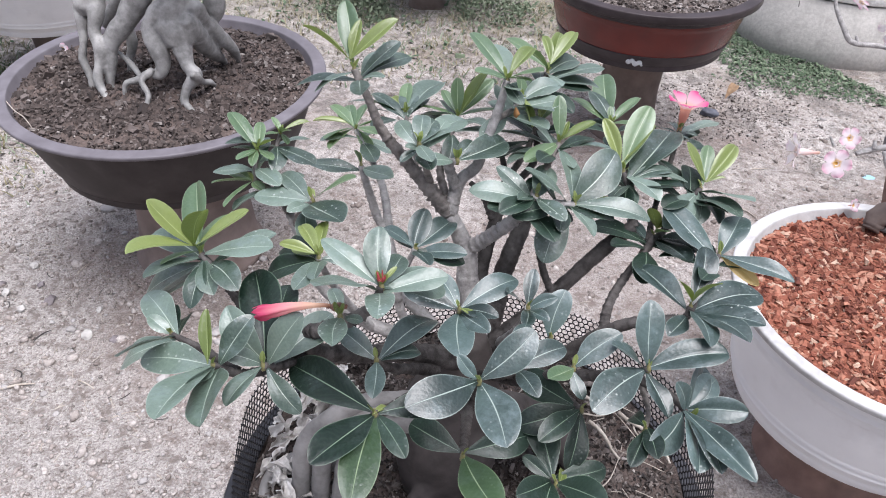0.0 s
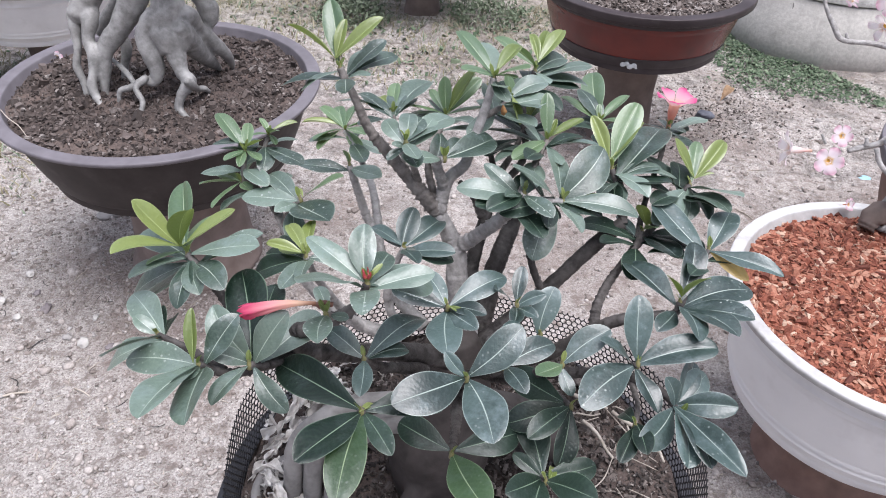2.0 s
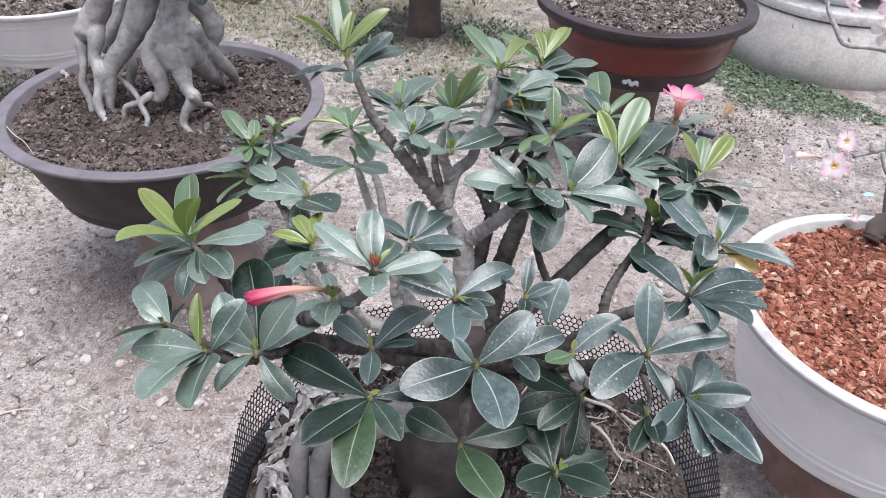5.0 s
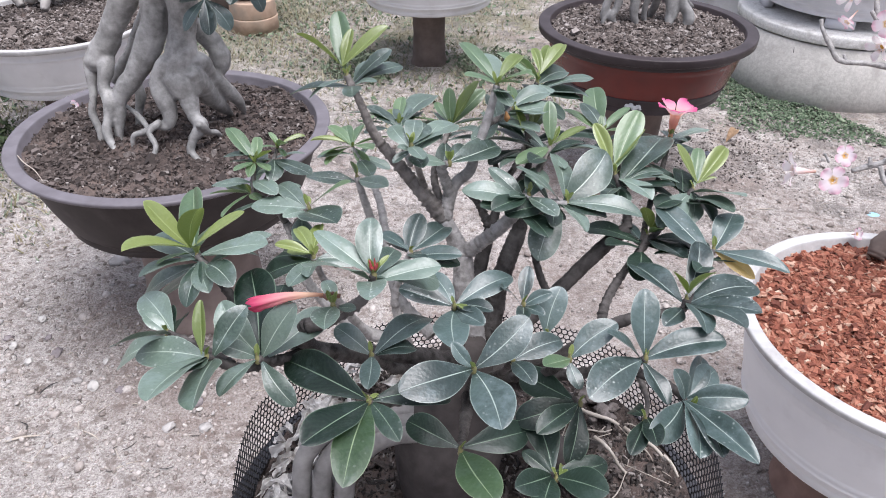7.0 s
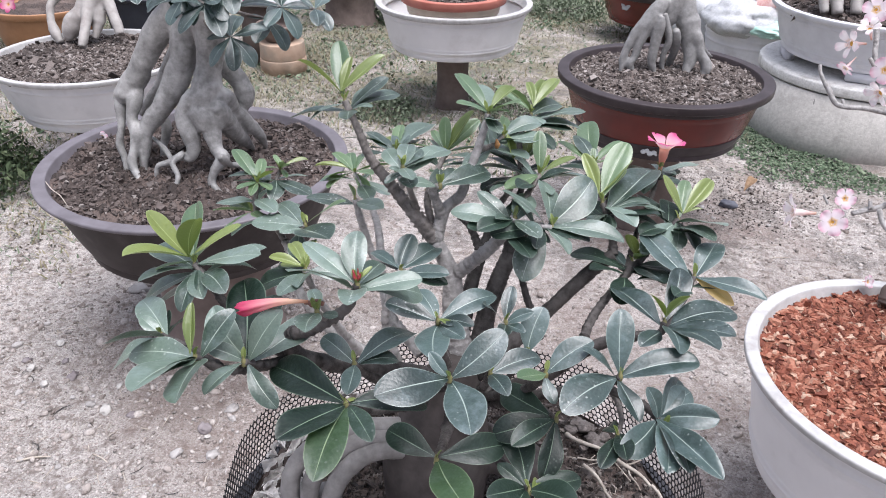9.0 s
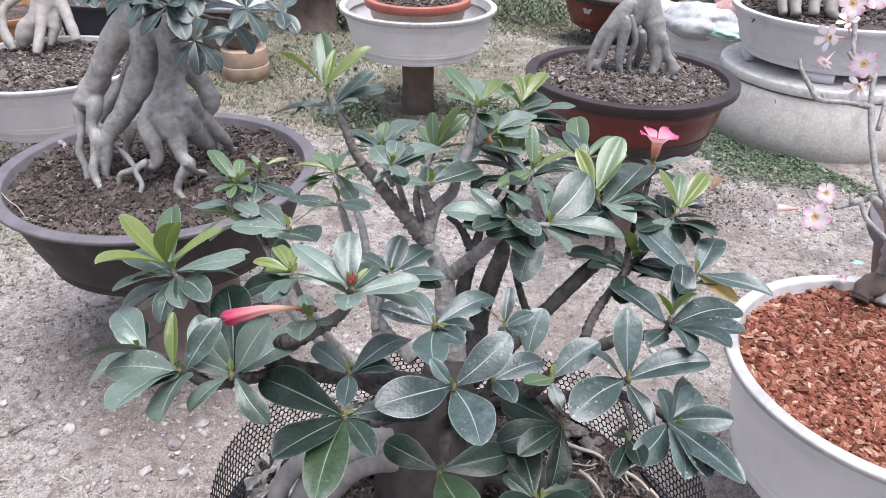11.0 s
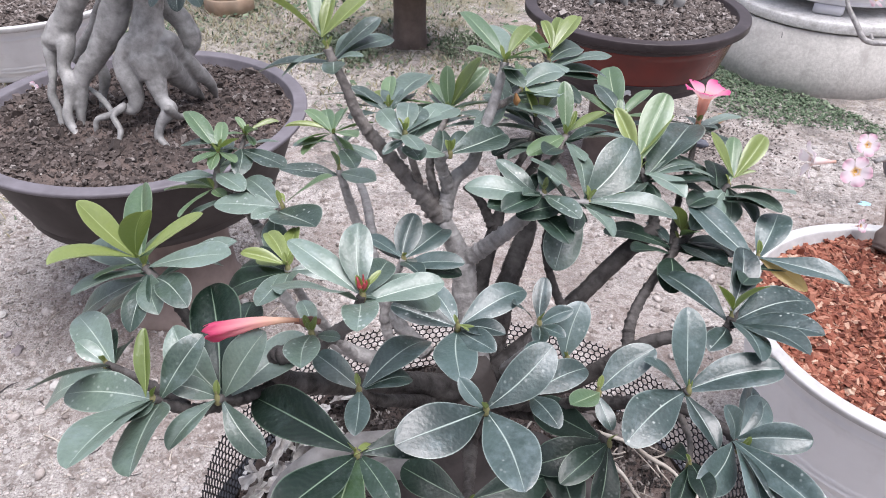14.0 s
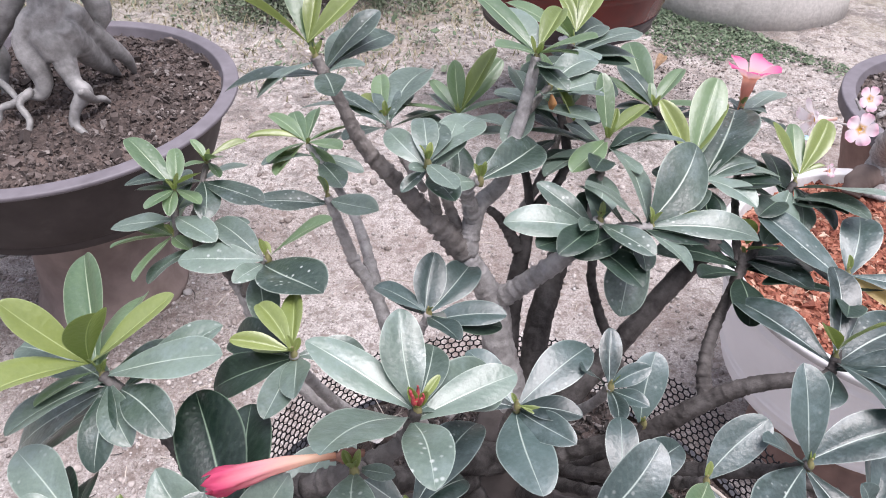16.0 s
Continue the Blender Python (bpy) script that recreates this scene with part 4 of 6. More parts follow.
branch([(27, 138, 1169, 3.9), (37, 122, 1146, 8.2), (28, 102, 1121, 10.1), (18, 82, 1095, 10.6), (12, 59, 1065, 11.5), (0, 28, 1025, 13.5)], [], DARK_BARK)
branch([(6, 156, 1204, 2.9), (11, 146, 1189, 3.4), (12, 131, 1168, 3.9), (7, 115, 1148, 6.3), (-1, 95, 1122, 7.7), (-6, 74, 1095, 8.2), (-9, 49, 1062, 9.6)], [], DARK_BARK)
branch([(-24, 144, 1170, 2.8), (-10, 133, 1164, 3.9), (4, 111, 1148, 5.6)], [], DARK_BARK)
branch([(-134, 85, 1322, 3.4), (-122, 82, 1296, 3.9), (-109, 79, 1265, 5.0), (-89, 78, 1238, 6.2), (-66, 77, 1208, 7.3), (-42, 76, 1177, 9.0)],
       [(-14, 43, 46, 'm'), (-44, -2, 38, 'y'), (38, 20, 41, 'y'), (3, 24, 36, 'y'), (38, 32, 15, 'g'), (45, 53, -9, 'g'), (31, 44, 2, 'g'), (-57, 2, -23, 'g'), (-37, -8, -23, 'g'), (14, -48, -1, 'g'), (30, -8, -2, 'g')], TWIG_BARK)
branch([(5, 126, 1301, 3.4), (-2, 114, 1272, 4.5), (-12, 102, 1242, 5.0), (-18, 94, 1223, 5.6), (-32, 89, 1210, 6.2), (-38, 83, 1194, 7.3), (-42, 76, 1177, 9.0)],
       [(-39, 49, 25, 'm'), (24, 46, 14, 'y'), (-31, -23, 18, 'm'), (32, -26, 24, 'm'), (15, -37, -6, 'g'), (-16, 50, 14, 'g'), (11, -32, 6, 'g'), (21, -26, 13, 'm')])
branch([(-36, 61, 1249, 2.8), (-44, 68, 1239, 4.5), (-41, 76, 1222, 5.0), (-36, 86, 1199, 6.2)],
       [(45, 50, -5, 'g'), (-30, -24, 11, 'g'), (17, 36, -2, 'g')])
branch([(40, 45, 1227, 3.9), (35, 46, 1214, 5.6), (18, 51, 1188, 6.7), (-3, 57, 1163, 7.3), (-22, 62, 1142, 8.4)],
       [(-39, 22, 15, 'g'), (-64, -5, 4, 'g'), (26, -37, 0, 'g'), (12, 53, 0, 'g'), (-18, -22, 9, 'g'), (-34, -37, 3, 'o')])
branch([(77, 51, 1216, 2.8), (57, 49, 1216, 4.5), (33, 44, 1210, 5.0)],
       [(38, 46, 34, 'g', 1.3, 0.15, -0.8, 0.6), (-11, 64, 19, 'g'), (39, 11, 0, 'y'), (72, -9, -6, 'g', 0.75), (-26, -45, -38, 'g', 1.2, 0.1, -0.8, 0.6), (-51, -7, 40, 'g'), (17, -38, -8, 'g')])
branch([(62, 127, 1236, 2.8), (49, 91, 1226, 3.4), (35, 47, 1216, 4.5)],
       [(-3, 29, 39, 'm'), (38, 38, 7, 'y'), (9, 18, 16, 'y'), (50, -19, 9, 'g'), (-34, -42, 1, 'm'), (-41, 36, 6, 'g'), (-65, 26, -7, 'g'), (-50, -32, -9, 'g'), (13, -43, -1, 'g')])
branch([(43, 187, 1222, 2.2), (30, 162, 1197, 3.4), (2, 128, 1165, 3.9)],
       [(-19, 60, 26, 'm'), (-31, 42, 14, 'm'), (4, 51, 16, 'y'), (-11, 15, 9, 'y'), (21, 49, 7, 'm'), (-54, 20, 11, 'g'), (20, -39, -4, 'g'), (-56, 10, 18, 'g')])
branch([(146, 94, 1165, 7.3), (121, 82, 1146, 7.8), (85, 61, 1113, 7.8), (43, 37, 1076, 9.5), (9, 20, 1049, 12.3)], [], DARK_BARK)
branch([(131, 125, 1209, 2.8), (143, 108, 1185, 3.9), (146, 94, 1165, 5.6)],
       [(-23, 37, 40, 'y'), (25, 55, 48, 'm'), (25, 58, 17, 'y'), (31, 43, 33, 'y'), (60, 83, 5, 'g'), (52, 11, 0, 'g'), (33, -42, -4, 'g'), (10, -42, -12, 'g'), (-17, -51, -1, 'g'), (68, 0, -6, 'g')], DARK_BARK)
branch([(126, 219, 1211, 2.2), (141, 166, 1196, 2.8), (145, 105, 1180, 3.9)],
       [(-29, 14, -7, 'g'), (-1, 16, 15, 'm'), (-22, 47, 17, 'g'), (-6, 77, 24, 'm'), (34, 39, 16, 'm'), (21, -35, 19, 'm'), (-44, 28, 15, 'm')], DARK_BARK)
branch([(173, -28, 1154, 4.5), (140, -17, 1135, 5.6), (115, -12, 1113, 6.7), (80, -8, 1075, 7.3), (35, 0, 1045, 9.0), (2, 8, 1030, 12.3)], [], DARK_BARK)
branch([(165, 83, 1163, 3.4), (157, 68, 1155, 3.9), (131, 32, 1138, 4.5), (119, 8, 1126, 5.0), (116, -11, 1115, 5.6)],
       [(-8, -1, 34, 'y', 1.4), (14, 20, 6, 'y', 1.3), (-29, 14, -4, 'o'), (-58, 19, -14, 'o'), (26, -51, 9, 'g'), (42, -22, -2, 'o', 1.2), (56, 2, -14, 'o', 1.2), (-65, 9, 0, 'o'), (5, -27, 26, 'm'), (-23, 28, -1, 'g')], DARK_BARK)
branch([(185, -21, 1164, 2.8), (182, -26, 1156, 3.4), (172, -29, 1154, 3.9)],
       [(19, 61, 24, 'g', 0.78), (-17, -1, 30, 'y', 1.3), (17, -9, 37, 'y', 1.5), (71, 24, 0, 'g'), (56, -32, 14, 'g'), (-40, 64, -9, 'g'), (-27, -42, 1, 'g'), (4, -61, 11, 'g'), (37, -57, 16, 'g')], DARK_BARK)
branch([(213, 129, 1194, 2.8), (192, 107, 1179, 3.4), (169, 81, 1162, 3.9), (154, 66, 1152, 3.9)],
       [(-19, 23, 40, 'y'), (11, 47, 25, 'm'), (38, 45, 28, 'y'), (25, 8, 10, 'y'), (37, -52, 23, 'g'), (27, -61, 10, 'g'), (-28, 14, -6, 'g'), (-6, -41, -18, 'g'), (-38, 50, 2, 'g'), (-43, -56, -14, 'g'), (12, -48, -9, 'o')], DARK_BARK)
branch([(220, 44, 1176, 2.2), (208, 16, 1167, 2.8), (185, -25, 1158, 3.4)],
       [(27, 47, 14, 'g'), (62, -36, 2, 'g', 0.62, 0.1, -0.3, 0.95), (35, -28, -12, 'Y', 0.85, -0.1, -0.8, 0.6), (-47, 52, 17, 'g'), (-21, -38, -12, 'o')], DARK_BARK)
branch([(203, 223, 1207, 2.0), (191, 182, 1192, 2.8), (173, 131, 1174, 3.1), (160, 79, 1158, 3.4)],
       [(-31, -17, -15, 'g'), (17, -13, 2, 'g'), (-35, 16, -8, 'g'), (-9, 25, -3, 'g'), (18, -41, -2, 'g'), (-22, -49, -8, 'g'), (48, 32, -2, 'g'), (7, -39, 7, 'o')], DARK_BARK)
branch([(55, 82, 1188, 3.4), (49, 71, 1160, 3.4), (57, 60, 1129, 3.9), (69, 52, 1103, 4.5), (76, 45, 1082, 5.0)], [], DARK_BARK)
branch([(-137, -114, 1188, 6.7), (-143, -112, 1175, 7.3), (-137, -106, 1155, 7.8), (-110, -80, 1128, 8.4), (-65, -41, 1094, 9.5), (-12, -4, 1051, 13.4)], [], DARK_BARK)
branch([(-81, -112, 1240, 2.8), (-89, -115, 1219, 4.5), (-116, -116, 1198, 6.2), (-137, -115, 1187, 6.7)],
       [(-7, 39, 28, 'g'), (-51, 28, 19, 'g'), (50, 25, -6, 'g'), (45, 53, -41, 'g'), (11, 10, 12, 'y'), (-37, -54, 43, 'g'), (6, -55, 18, 'g'), (10, 48, -8, 'g')], DARK_BARK)
branch([(-110, -132, 1224, 2.2), (-108, -121, 1211, 2.8), (-107, -113, 1201, 3.4)],
       [(-12, 28, 2, 'g'), (19, -4, 1, 'g'), (4, -43, 12, 'g')])
branch([(-169, -150, 1181, 2.8), (-157, -134, 1167, 3.9), (-140, -107, 1155, 5.0)],
       [(-36, 35, 28, 'g'), (31, 19, 43, 'g'), (-17, -41, -2, 'g'), (33, -22, -27, 'g'), (-29, -3, 15, 'g'), (-28, 86, 22, 'o', 0.95, 0.0, -0.75, 0.65), (-2, 92, 4, 'o', 0.9, -0.1, -0.7, 0.7), (43, 61, 4, 'g')], DARK_BARK)
branch([(-200, -168, 1197, 2.8), (-184, -154, 1174, 3.9), (-160, -128, 1160, 4.5), (-142, -108, 1153, 5.0)],
       [(-7, 24, 35, 'y'), (27, 27, 30, 'g'), (-64, 12, -14, 'g'), (-14, -37, 9, 'g'), (14, -65, 11, 'g'), (-10, -75, 28, 'g'), (-1, 0, -21, 'g'), (-7, -36, 17, 'o')], DARK_BARK)
branch([(-251, -125, 1181, 2.2), (-224, -136, 1179, 3.4), (-188, -153, 1176, 3.9)],
       [(-9, -61, 37, 'g'), (-51, -2, -42, 'g'), (-21, 9, 10, 'g'), (-36, 40, 5, 'g'), (-11, 32, -1, 'o'), (0, 37, -14, 'o')], DARK_BARK)
branch([(-245, -57, 1210, 3.4), (-226, -69, 1197, 3.9), (-209, -81, 1182, 4.5), (-192, -95, 1166, 5.0), (-142, -107, 1155, 5.6)],
       [(-39, 5, 49, 'y', 1.3), (-24, 71, 25, 'm', 1.2), (13, -7, 52, 'y', 1.55), (35, 33, 26, 'y', 1.2), (-40, -45, 32, 'y', 1.25), (59, 29, 6, 'g'), (68, -9, 22, 'g'), (4, 71, -8, 'm'), (37, 47, -31, 'g'), (23, -40, -9, 'g'), (-54, -14, -44, 'g'), (-58, -6, -74, 'g'), (-33, -42, 5, 'g'), (-24, -26, 7, 'm'), (46, -43, 1, 'g'), (-55, 28, -5, 'g'), (4, -48, -20, 'g')], DARK_BARK)
branch([(-203, 66, 1168, 4.5), (-195, 58, 1153, 4.5), (-180, 38, 1117, 5.0), (-135, 21, 1078, 6.2), (-72, 14, 1055, 7.8)], [])
branch([(-245, 93, 1185, 2.8), (-222, 83, 1181, 3.4), (-203, 66, 1168, 3.9)],
       [(-33, -29, 14, 'm'), (-18, -44, -3, 'm'), (2, 50, 4, 'm'), (16, -20, 4, 'm', 1.3), (-35, 23, -4, 'm', 1.1)])
branch([(-243, 109, 1212, 2.2), (-244, 101, 1199, 2.8), (-243, 92, 1184, 2.8)],
       [(-36, 34, 24, 'm', 1.1), (-5, 35, 14, 'm'), (23, -11, 22, 'y'), (-30, 9, -4, 'm'), (-13, -27, 5, 'm'), (1, -26, -2, 'm'), (22, -20, 3, 'm'), (12, 26, -9, 'm'), (-20, 16, 6, 'y')])
branch([(-174, 52, 1197, 2.2), (-190, 57, 1175, 2.8), (-197, 60, 1156, 3.4)],
       [(-61, 8, -6, 'g'), (-42, 41, 1, 'g'), (45, -2, 32, 'm'), (-17, -32, 7, 'g'), (42, -58, 20, 'g'), (-2, 8, 8, 'y')])
branch([(-148, -39, 1202, 2.8), (-144, -25, 1166, 3.4), (-130, -3, 1111, 4.5), (-112, 16, 1065, 5.0)],
       [(-35, 5, 8, 'y'), (-24, 37, 5, 'y'), (-3, 44, 6, 'y'), (-27, 14, -4, 'y'), (-49, -2, -25, 'o', 1.15), (-11, -45, 0, 'g'), (-44, 48, -30, 'o'), (40, 8, -10, 'g'), (4, -36, 4, 'g')])
branch([(-124, 125, 1130, 5.0), (-109, 105, 1117, 5.6), (-88, 59, 1085, 6.2), (-49, 24, 1066, 7.8)], [])
branch([(-141, 134, 1188, 3.4), (-133, 129, 1161, 4.5), (-124, 125, 1130, 5.0)],
       [(-55, -6, 1, 'g'), (-5, -4, 21, 'm'), (39, -28, 6, 'g')])
branch([(-166, 239, 1169, 2.8), (-143, 203, 1155, 3.4), (-122, 162, 1140, 4.5), (-107, 107, 1120, 5.0)],
       [(-53, 4, 5, 'y'), (-27, 35, 4, 'm'), (-27, -46, 12, 'm'), (5, 53, 7, 'm'), (-16, 46, 8, 'm'), (-37, 38, 10, 'm'), (32, -39, 19, 'm'), (40, 25, 4, 'm'), (-22, -49, 1, 'm'), (24, -30, -12, 'm')])
branch([(-70, 24, 1170, 2.8), (-80, 21, 1141, 3.4), (-86, 18, 1107, 4.5), (-73, 16, 1058, 5.0)],
       [(6, 40, 19, 'g'), (33, 49, 1, 'g'), (51, -8, 4, 'g'), (-36, 27, 1, 'g'), (18, -35, 9, 'g'), (-25, 29, -12, 'o'), (49, -5, -10, 'o')])
branch([(-70, 43, 1274, 2.2), (-67, 56, 1250, 2.8), (-62, 79, 1210, 3.9)],
       [(-24, 38, 1, 'g'), (-16, -10, -14, 'g'), (36, 67, -8, 'g'), (11, 44, 1, 'g'), (15, -33, 3, 'g'), (-11, -10, 2, 'g'), (-1, 45, 5, 'g')])
branch([(-96, 154, 1241, 2.2), (-85, 102, 1243, 2.8), (-72, 54, 1248, 2.8)],
       [(35, 61, 10, 'g'), (-20, 40, -2, 'y'), (-32, 7, -1, 'g'), (11, 43, 5, 'm'), (16, 51, -8, 'g'), (-3, 48, 12, 'm'), (-61, -8, 14, 'g')])
branch([(-42, 160, 1239, 2.8), (-50, 134, 1225, 3.4), (-55, 109, 1209, 3.9), (-46, 80, 1191, 4.5)],
       [(28, 19, 45, 'y'), (34, 32, 30, 'm'), (-46, 11, 3, 'm'), (-19, 34, 13, 'm'), (6, 14, 9, 'y'), (44, 20, 1, 'm'), (33, -30, 7, 'g'), (-23, 39, -2, 'g'), (-3, 15, 38, 'm')])
branch([(-22, -54, 1168, 2.8), (-22, -30, 1126, 3.4), (-16, 3, 1064, 4.5)],
       [(51, 41, 6, 'g'), (-26, 42, 4, 'g'), (35, -17, 10, 'g'), (-51, 12, 7, 'g'), (5, -64, 6, 'g'), (28, -34, 8, 'g'), (17, -10, 3, 'y')])
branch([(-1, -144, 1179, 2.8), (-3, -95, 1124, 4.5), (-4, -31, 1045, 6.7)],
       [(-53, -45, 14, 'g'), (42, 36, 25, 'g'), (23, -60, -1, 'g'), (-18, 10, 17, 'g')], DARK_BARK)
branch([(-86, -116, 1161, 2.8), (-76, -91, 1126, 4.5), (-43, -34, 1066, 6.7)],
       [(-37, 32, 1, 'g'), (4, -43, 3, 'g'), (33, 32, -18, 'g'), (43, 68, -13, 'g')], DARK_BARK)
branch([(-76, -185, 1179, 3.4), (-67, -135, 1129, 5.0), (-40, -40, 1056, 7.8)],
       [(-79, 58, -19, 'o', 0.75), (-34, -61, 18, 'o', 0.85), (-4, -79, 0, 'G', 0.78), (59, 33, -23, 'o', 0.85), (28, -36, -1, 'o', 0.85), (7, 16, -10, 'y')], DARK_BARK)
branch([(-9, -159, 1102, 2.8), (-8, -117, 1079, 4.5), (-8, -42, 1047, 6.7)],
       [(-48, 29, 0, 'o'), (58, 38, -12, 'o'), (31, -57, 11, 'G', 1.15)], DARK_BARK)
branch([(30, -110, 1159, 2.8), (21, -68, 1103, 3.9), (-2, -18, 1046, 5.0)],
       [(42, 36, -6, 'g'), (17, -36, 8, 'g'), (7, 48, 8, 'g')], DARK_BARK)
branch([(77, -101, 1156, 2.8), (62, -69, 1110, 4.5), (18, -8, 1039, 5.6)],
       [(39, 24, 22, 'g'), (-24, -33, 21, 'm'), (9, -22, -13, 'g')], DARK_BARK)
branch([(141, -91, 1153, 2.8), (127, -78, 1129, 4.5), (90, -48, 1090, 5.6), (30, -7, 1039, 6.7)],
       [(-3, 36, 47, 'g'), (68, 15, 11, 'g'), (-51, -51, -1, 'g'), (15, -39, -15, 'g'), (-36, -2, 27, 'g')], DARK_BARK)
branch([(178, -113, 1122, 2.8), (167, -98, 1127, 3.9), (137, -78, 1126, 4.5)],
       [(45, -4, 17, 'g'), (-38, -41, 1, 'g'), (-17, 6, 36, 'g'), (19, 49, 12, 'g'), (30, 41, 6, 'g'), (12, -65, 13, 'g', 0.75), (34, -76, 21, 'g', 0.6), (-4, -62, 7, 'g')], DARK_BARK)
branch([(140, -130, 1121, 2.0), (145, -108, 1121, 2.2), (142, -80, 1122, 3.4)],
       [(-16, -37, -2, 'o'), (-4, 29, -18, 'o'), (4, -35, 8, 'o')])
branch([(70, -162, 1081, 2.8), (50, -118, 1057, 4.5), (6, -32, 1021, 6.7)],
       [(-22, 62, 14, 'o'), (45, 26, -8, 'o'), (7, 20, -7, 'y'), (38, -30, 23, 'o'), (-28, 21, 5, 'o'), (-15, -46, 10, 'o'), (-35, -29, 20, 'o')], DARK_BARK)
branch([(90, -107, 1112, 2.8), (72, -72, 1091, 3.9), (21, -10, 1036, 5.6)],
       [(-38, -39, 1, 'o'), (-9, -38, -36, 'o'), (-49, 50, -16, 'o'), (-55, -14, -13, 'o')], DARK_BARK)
branch([(39, -34, 1159, 2.8), (37, -11, 1113, 3.9), (15, 21, 1049, 5.0)],
       [(4, 30, 21, 'g'), (26, 7, 9, 'g'), (-22, -5, 22, 'g'), (-3, -31, 4, 'g'), (19, -19, 3, 'g')])

branch([(48, 211, 1272, 2.6), (38, 201, 1242, 3.4), (43, 160, 1196, 3.9), (12, 131, 1168, 4.5)],
       [(-45, 55, 12, 'm'), (-6, 37, 25, 'y'), (13, 52, 23, 'y'), (29, 48, 27, 'y'), (-29, -23, 36, 'm'), (35, 38, -1, 'g'), (64, 33, -5, 'g'), (60, 18, -22, 'g'), (15, -32, 1, 'g'), (-27, -31, -8, 'g')], DARK_BARK)
branch([(21, 150, 1268, 2.2), (13, 144, 1261, 2.8), (-2, 114, 1266, 3.4)],
       [(40, 32, 5, 'g'), (-17, -2, 17, 'g'), (-8, -24, 4, 'g'), (31, -32, 8, 'g'), (12, -32, -11, 'y'), (-1, 39, 7, 'm')])
branch([(-226, 138, 1216, 2.0), (-232, 104, 1196, 2.4), (-243, 95, 1186, 2.8)],
       [(27, 20, 6, 'y'), (16, -21, 18, 'm'), (-13, 18, 10, 'm'), (13, -20, 1, 'm'), (-8, -22, 12, 'm')])
branch([(63, -40, 1130, 1.8), (51, -42, 1108, 2.4), (21, -10, 1036, 3.4)],
       [(11, 31, 32, 'g', 1.1, 0.0, -0.8, 0.6)], DARK_BARK)

# opened flower, red flower bud and a wilting tube
head = None
for o in plant.children:
    if o.name.startswith("branch") and abs(o.data.vertices[0].co.x - 0.203) < 0.012 and o.data.vertices[0].co.z > 1.19:
        head = o
flower(head, (0.203, 0.224, 1.205), (0.06, 0.06, 1.0), 0.031, 0.0158, PETAL_PINK, PETAL_TUBE, "open pink trumpet flower", 1.1, 1, 0.33, 1.25)
shut = tube_bm([(0.0016, 0), (0.0021, 0.006), (0.0026, 0.013), (0.0038, 0.021), (0.0043, 0.029), (0.005, 0.036), (0.0058, 0.043), (0.0064, 0.048), (0.0066, 0.053), (0.0066, 0.0575), (0.0058, 0.0585)], 25)
for v in shut.verts:
    u = v.co.z / 0.0585
    a = math.atan2(v.co.y, v.co.x)
    k = 1 + 0.3 * u * math.cos(5 * a + 5 * u) + 0.25 * u * noise.noise(v.co * 320)
    v.co = Vector((v.co.x * k, v.co.y * k * 0.86 + 0.0022 * math.sin(4.2 * u), v.co.z + 0.003 * u * math.cos(5 * a + 1.5)))
wilt = part("wilted_flower", shut, PETAL_WILT, plant, "closed wilting pink flower lying sideways")
wilt.matrix_local = Matrix.Translation(Vector((-0.1174, -0.1282, 1.2307)) + DROP) @ Vector((-0.987, -0.110, -0.118)).to_track_quat("Z", "Y").to_matrix().to_4x4() @ Matrix.Diagonal((0.85, 0.85, 0.978, 1))
calyx = part("calyx", sweep([(3, 1, -2, 1.6), (-2, 0, 0, 2.4), (-6, -1, -1, 2.9), (-9, -2, 0, 2.0), (-12, -2.5, 0, 1.6)], 9, True, 5, 0.5, 4), CALYX, plant, "shrivelled brown calyx")
calyx.location = Vector((-0.1084, -0.1262, 1.2297)) + DROP
for k in range(5):
    a = k * 1.35
    tip = Vector((-0.081, -0.112, 1.244)) + DROP
    b = part("flower_bud", sweep([(0, 0, 0, 1.0), (2.5 * math.cos(a), 2.5 * math.sin(a), 3, 1.7), (4.5 * math.cos(a), 4.5 * math.sin(a), 7 + 2 * (k % 3), 1.0), (4 * math.cos(a), 4 * math.sin(a), 10 + 3 * (k % 2), 0.4)], 7), BUD_RED, plant, "small red flower bud")
    b.location = tip
    b.scale = (0.72, 0.72, 0.72)

stub = part("withered_leaf", sweep([(0, 0, 6, 1.2), (1, -1, 2, 3.0), (2, -1, -3, 4.2), (2, 0, -8, 3.2), (3, 1, -11, 1.0)], 9, True, 4, 0.25, 3), WITHERED, plant, "shrivelled orange-brown leaf")
stub.location = Vector((0.0152, 0.1147, 1.2753)) + DROP
stub.scale = (0.65, 0.65, 0.65)

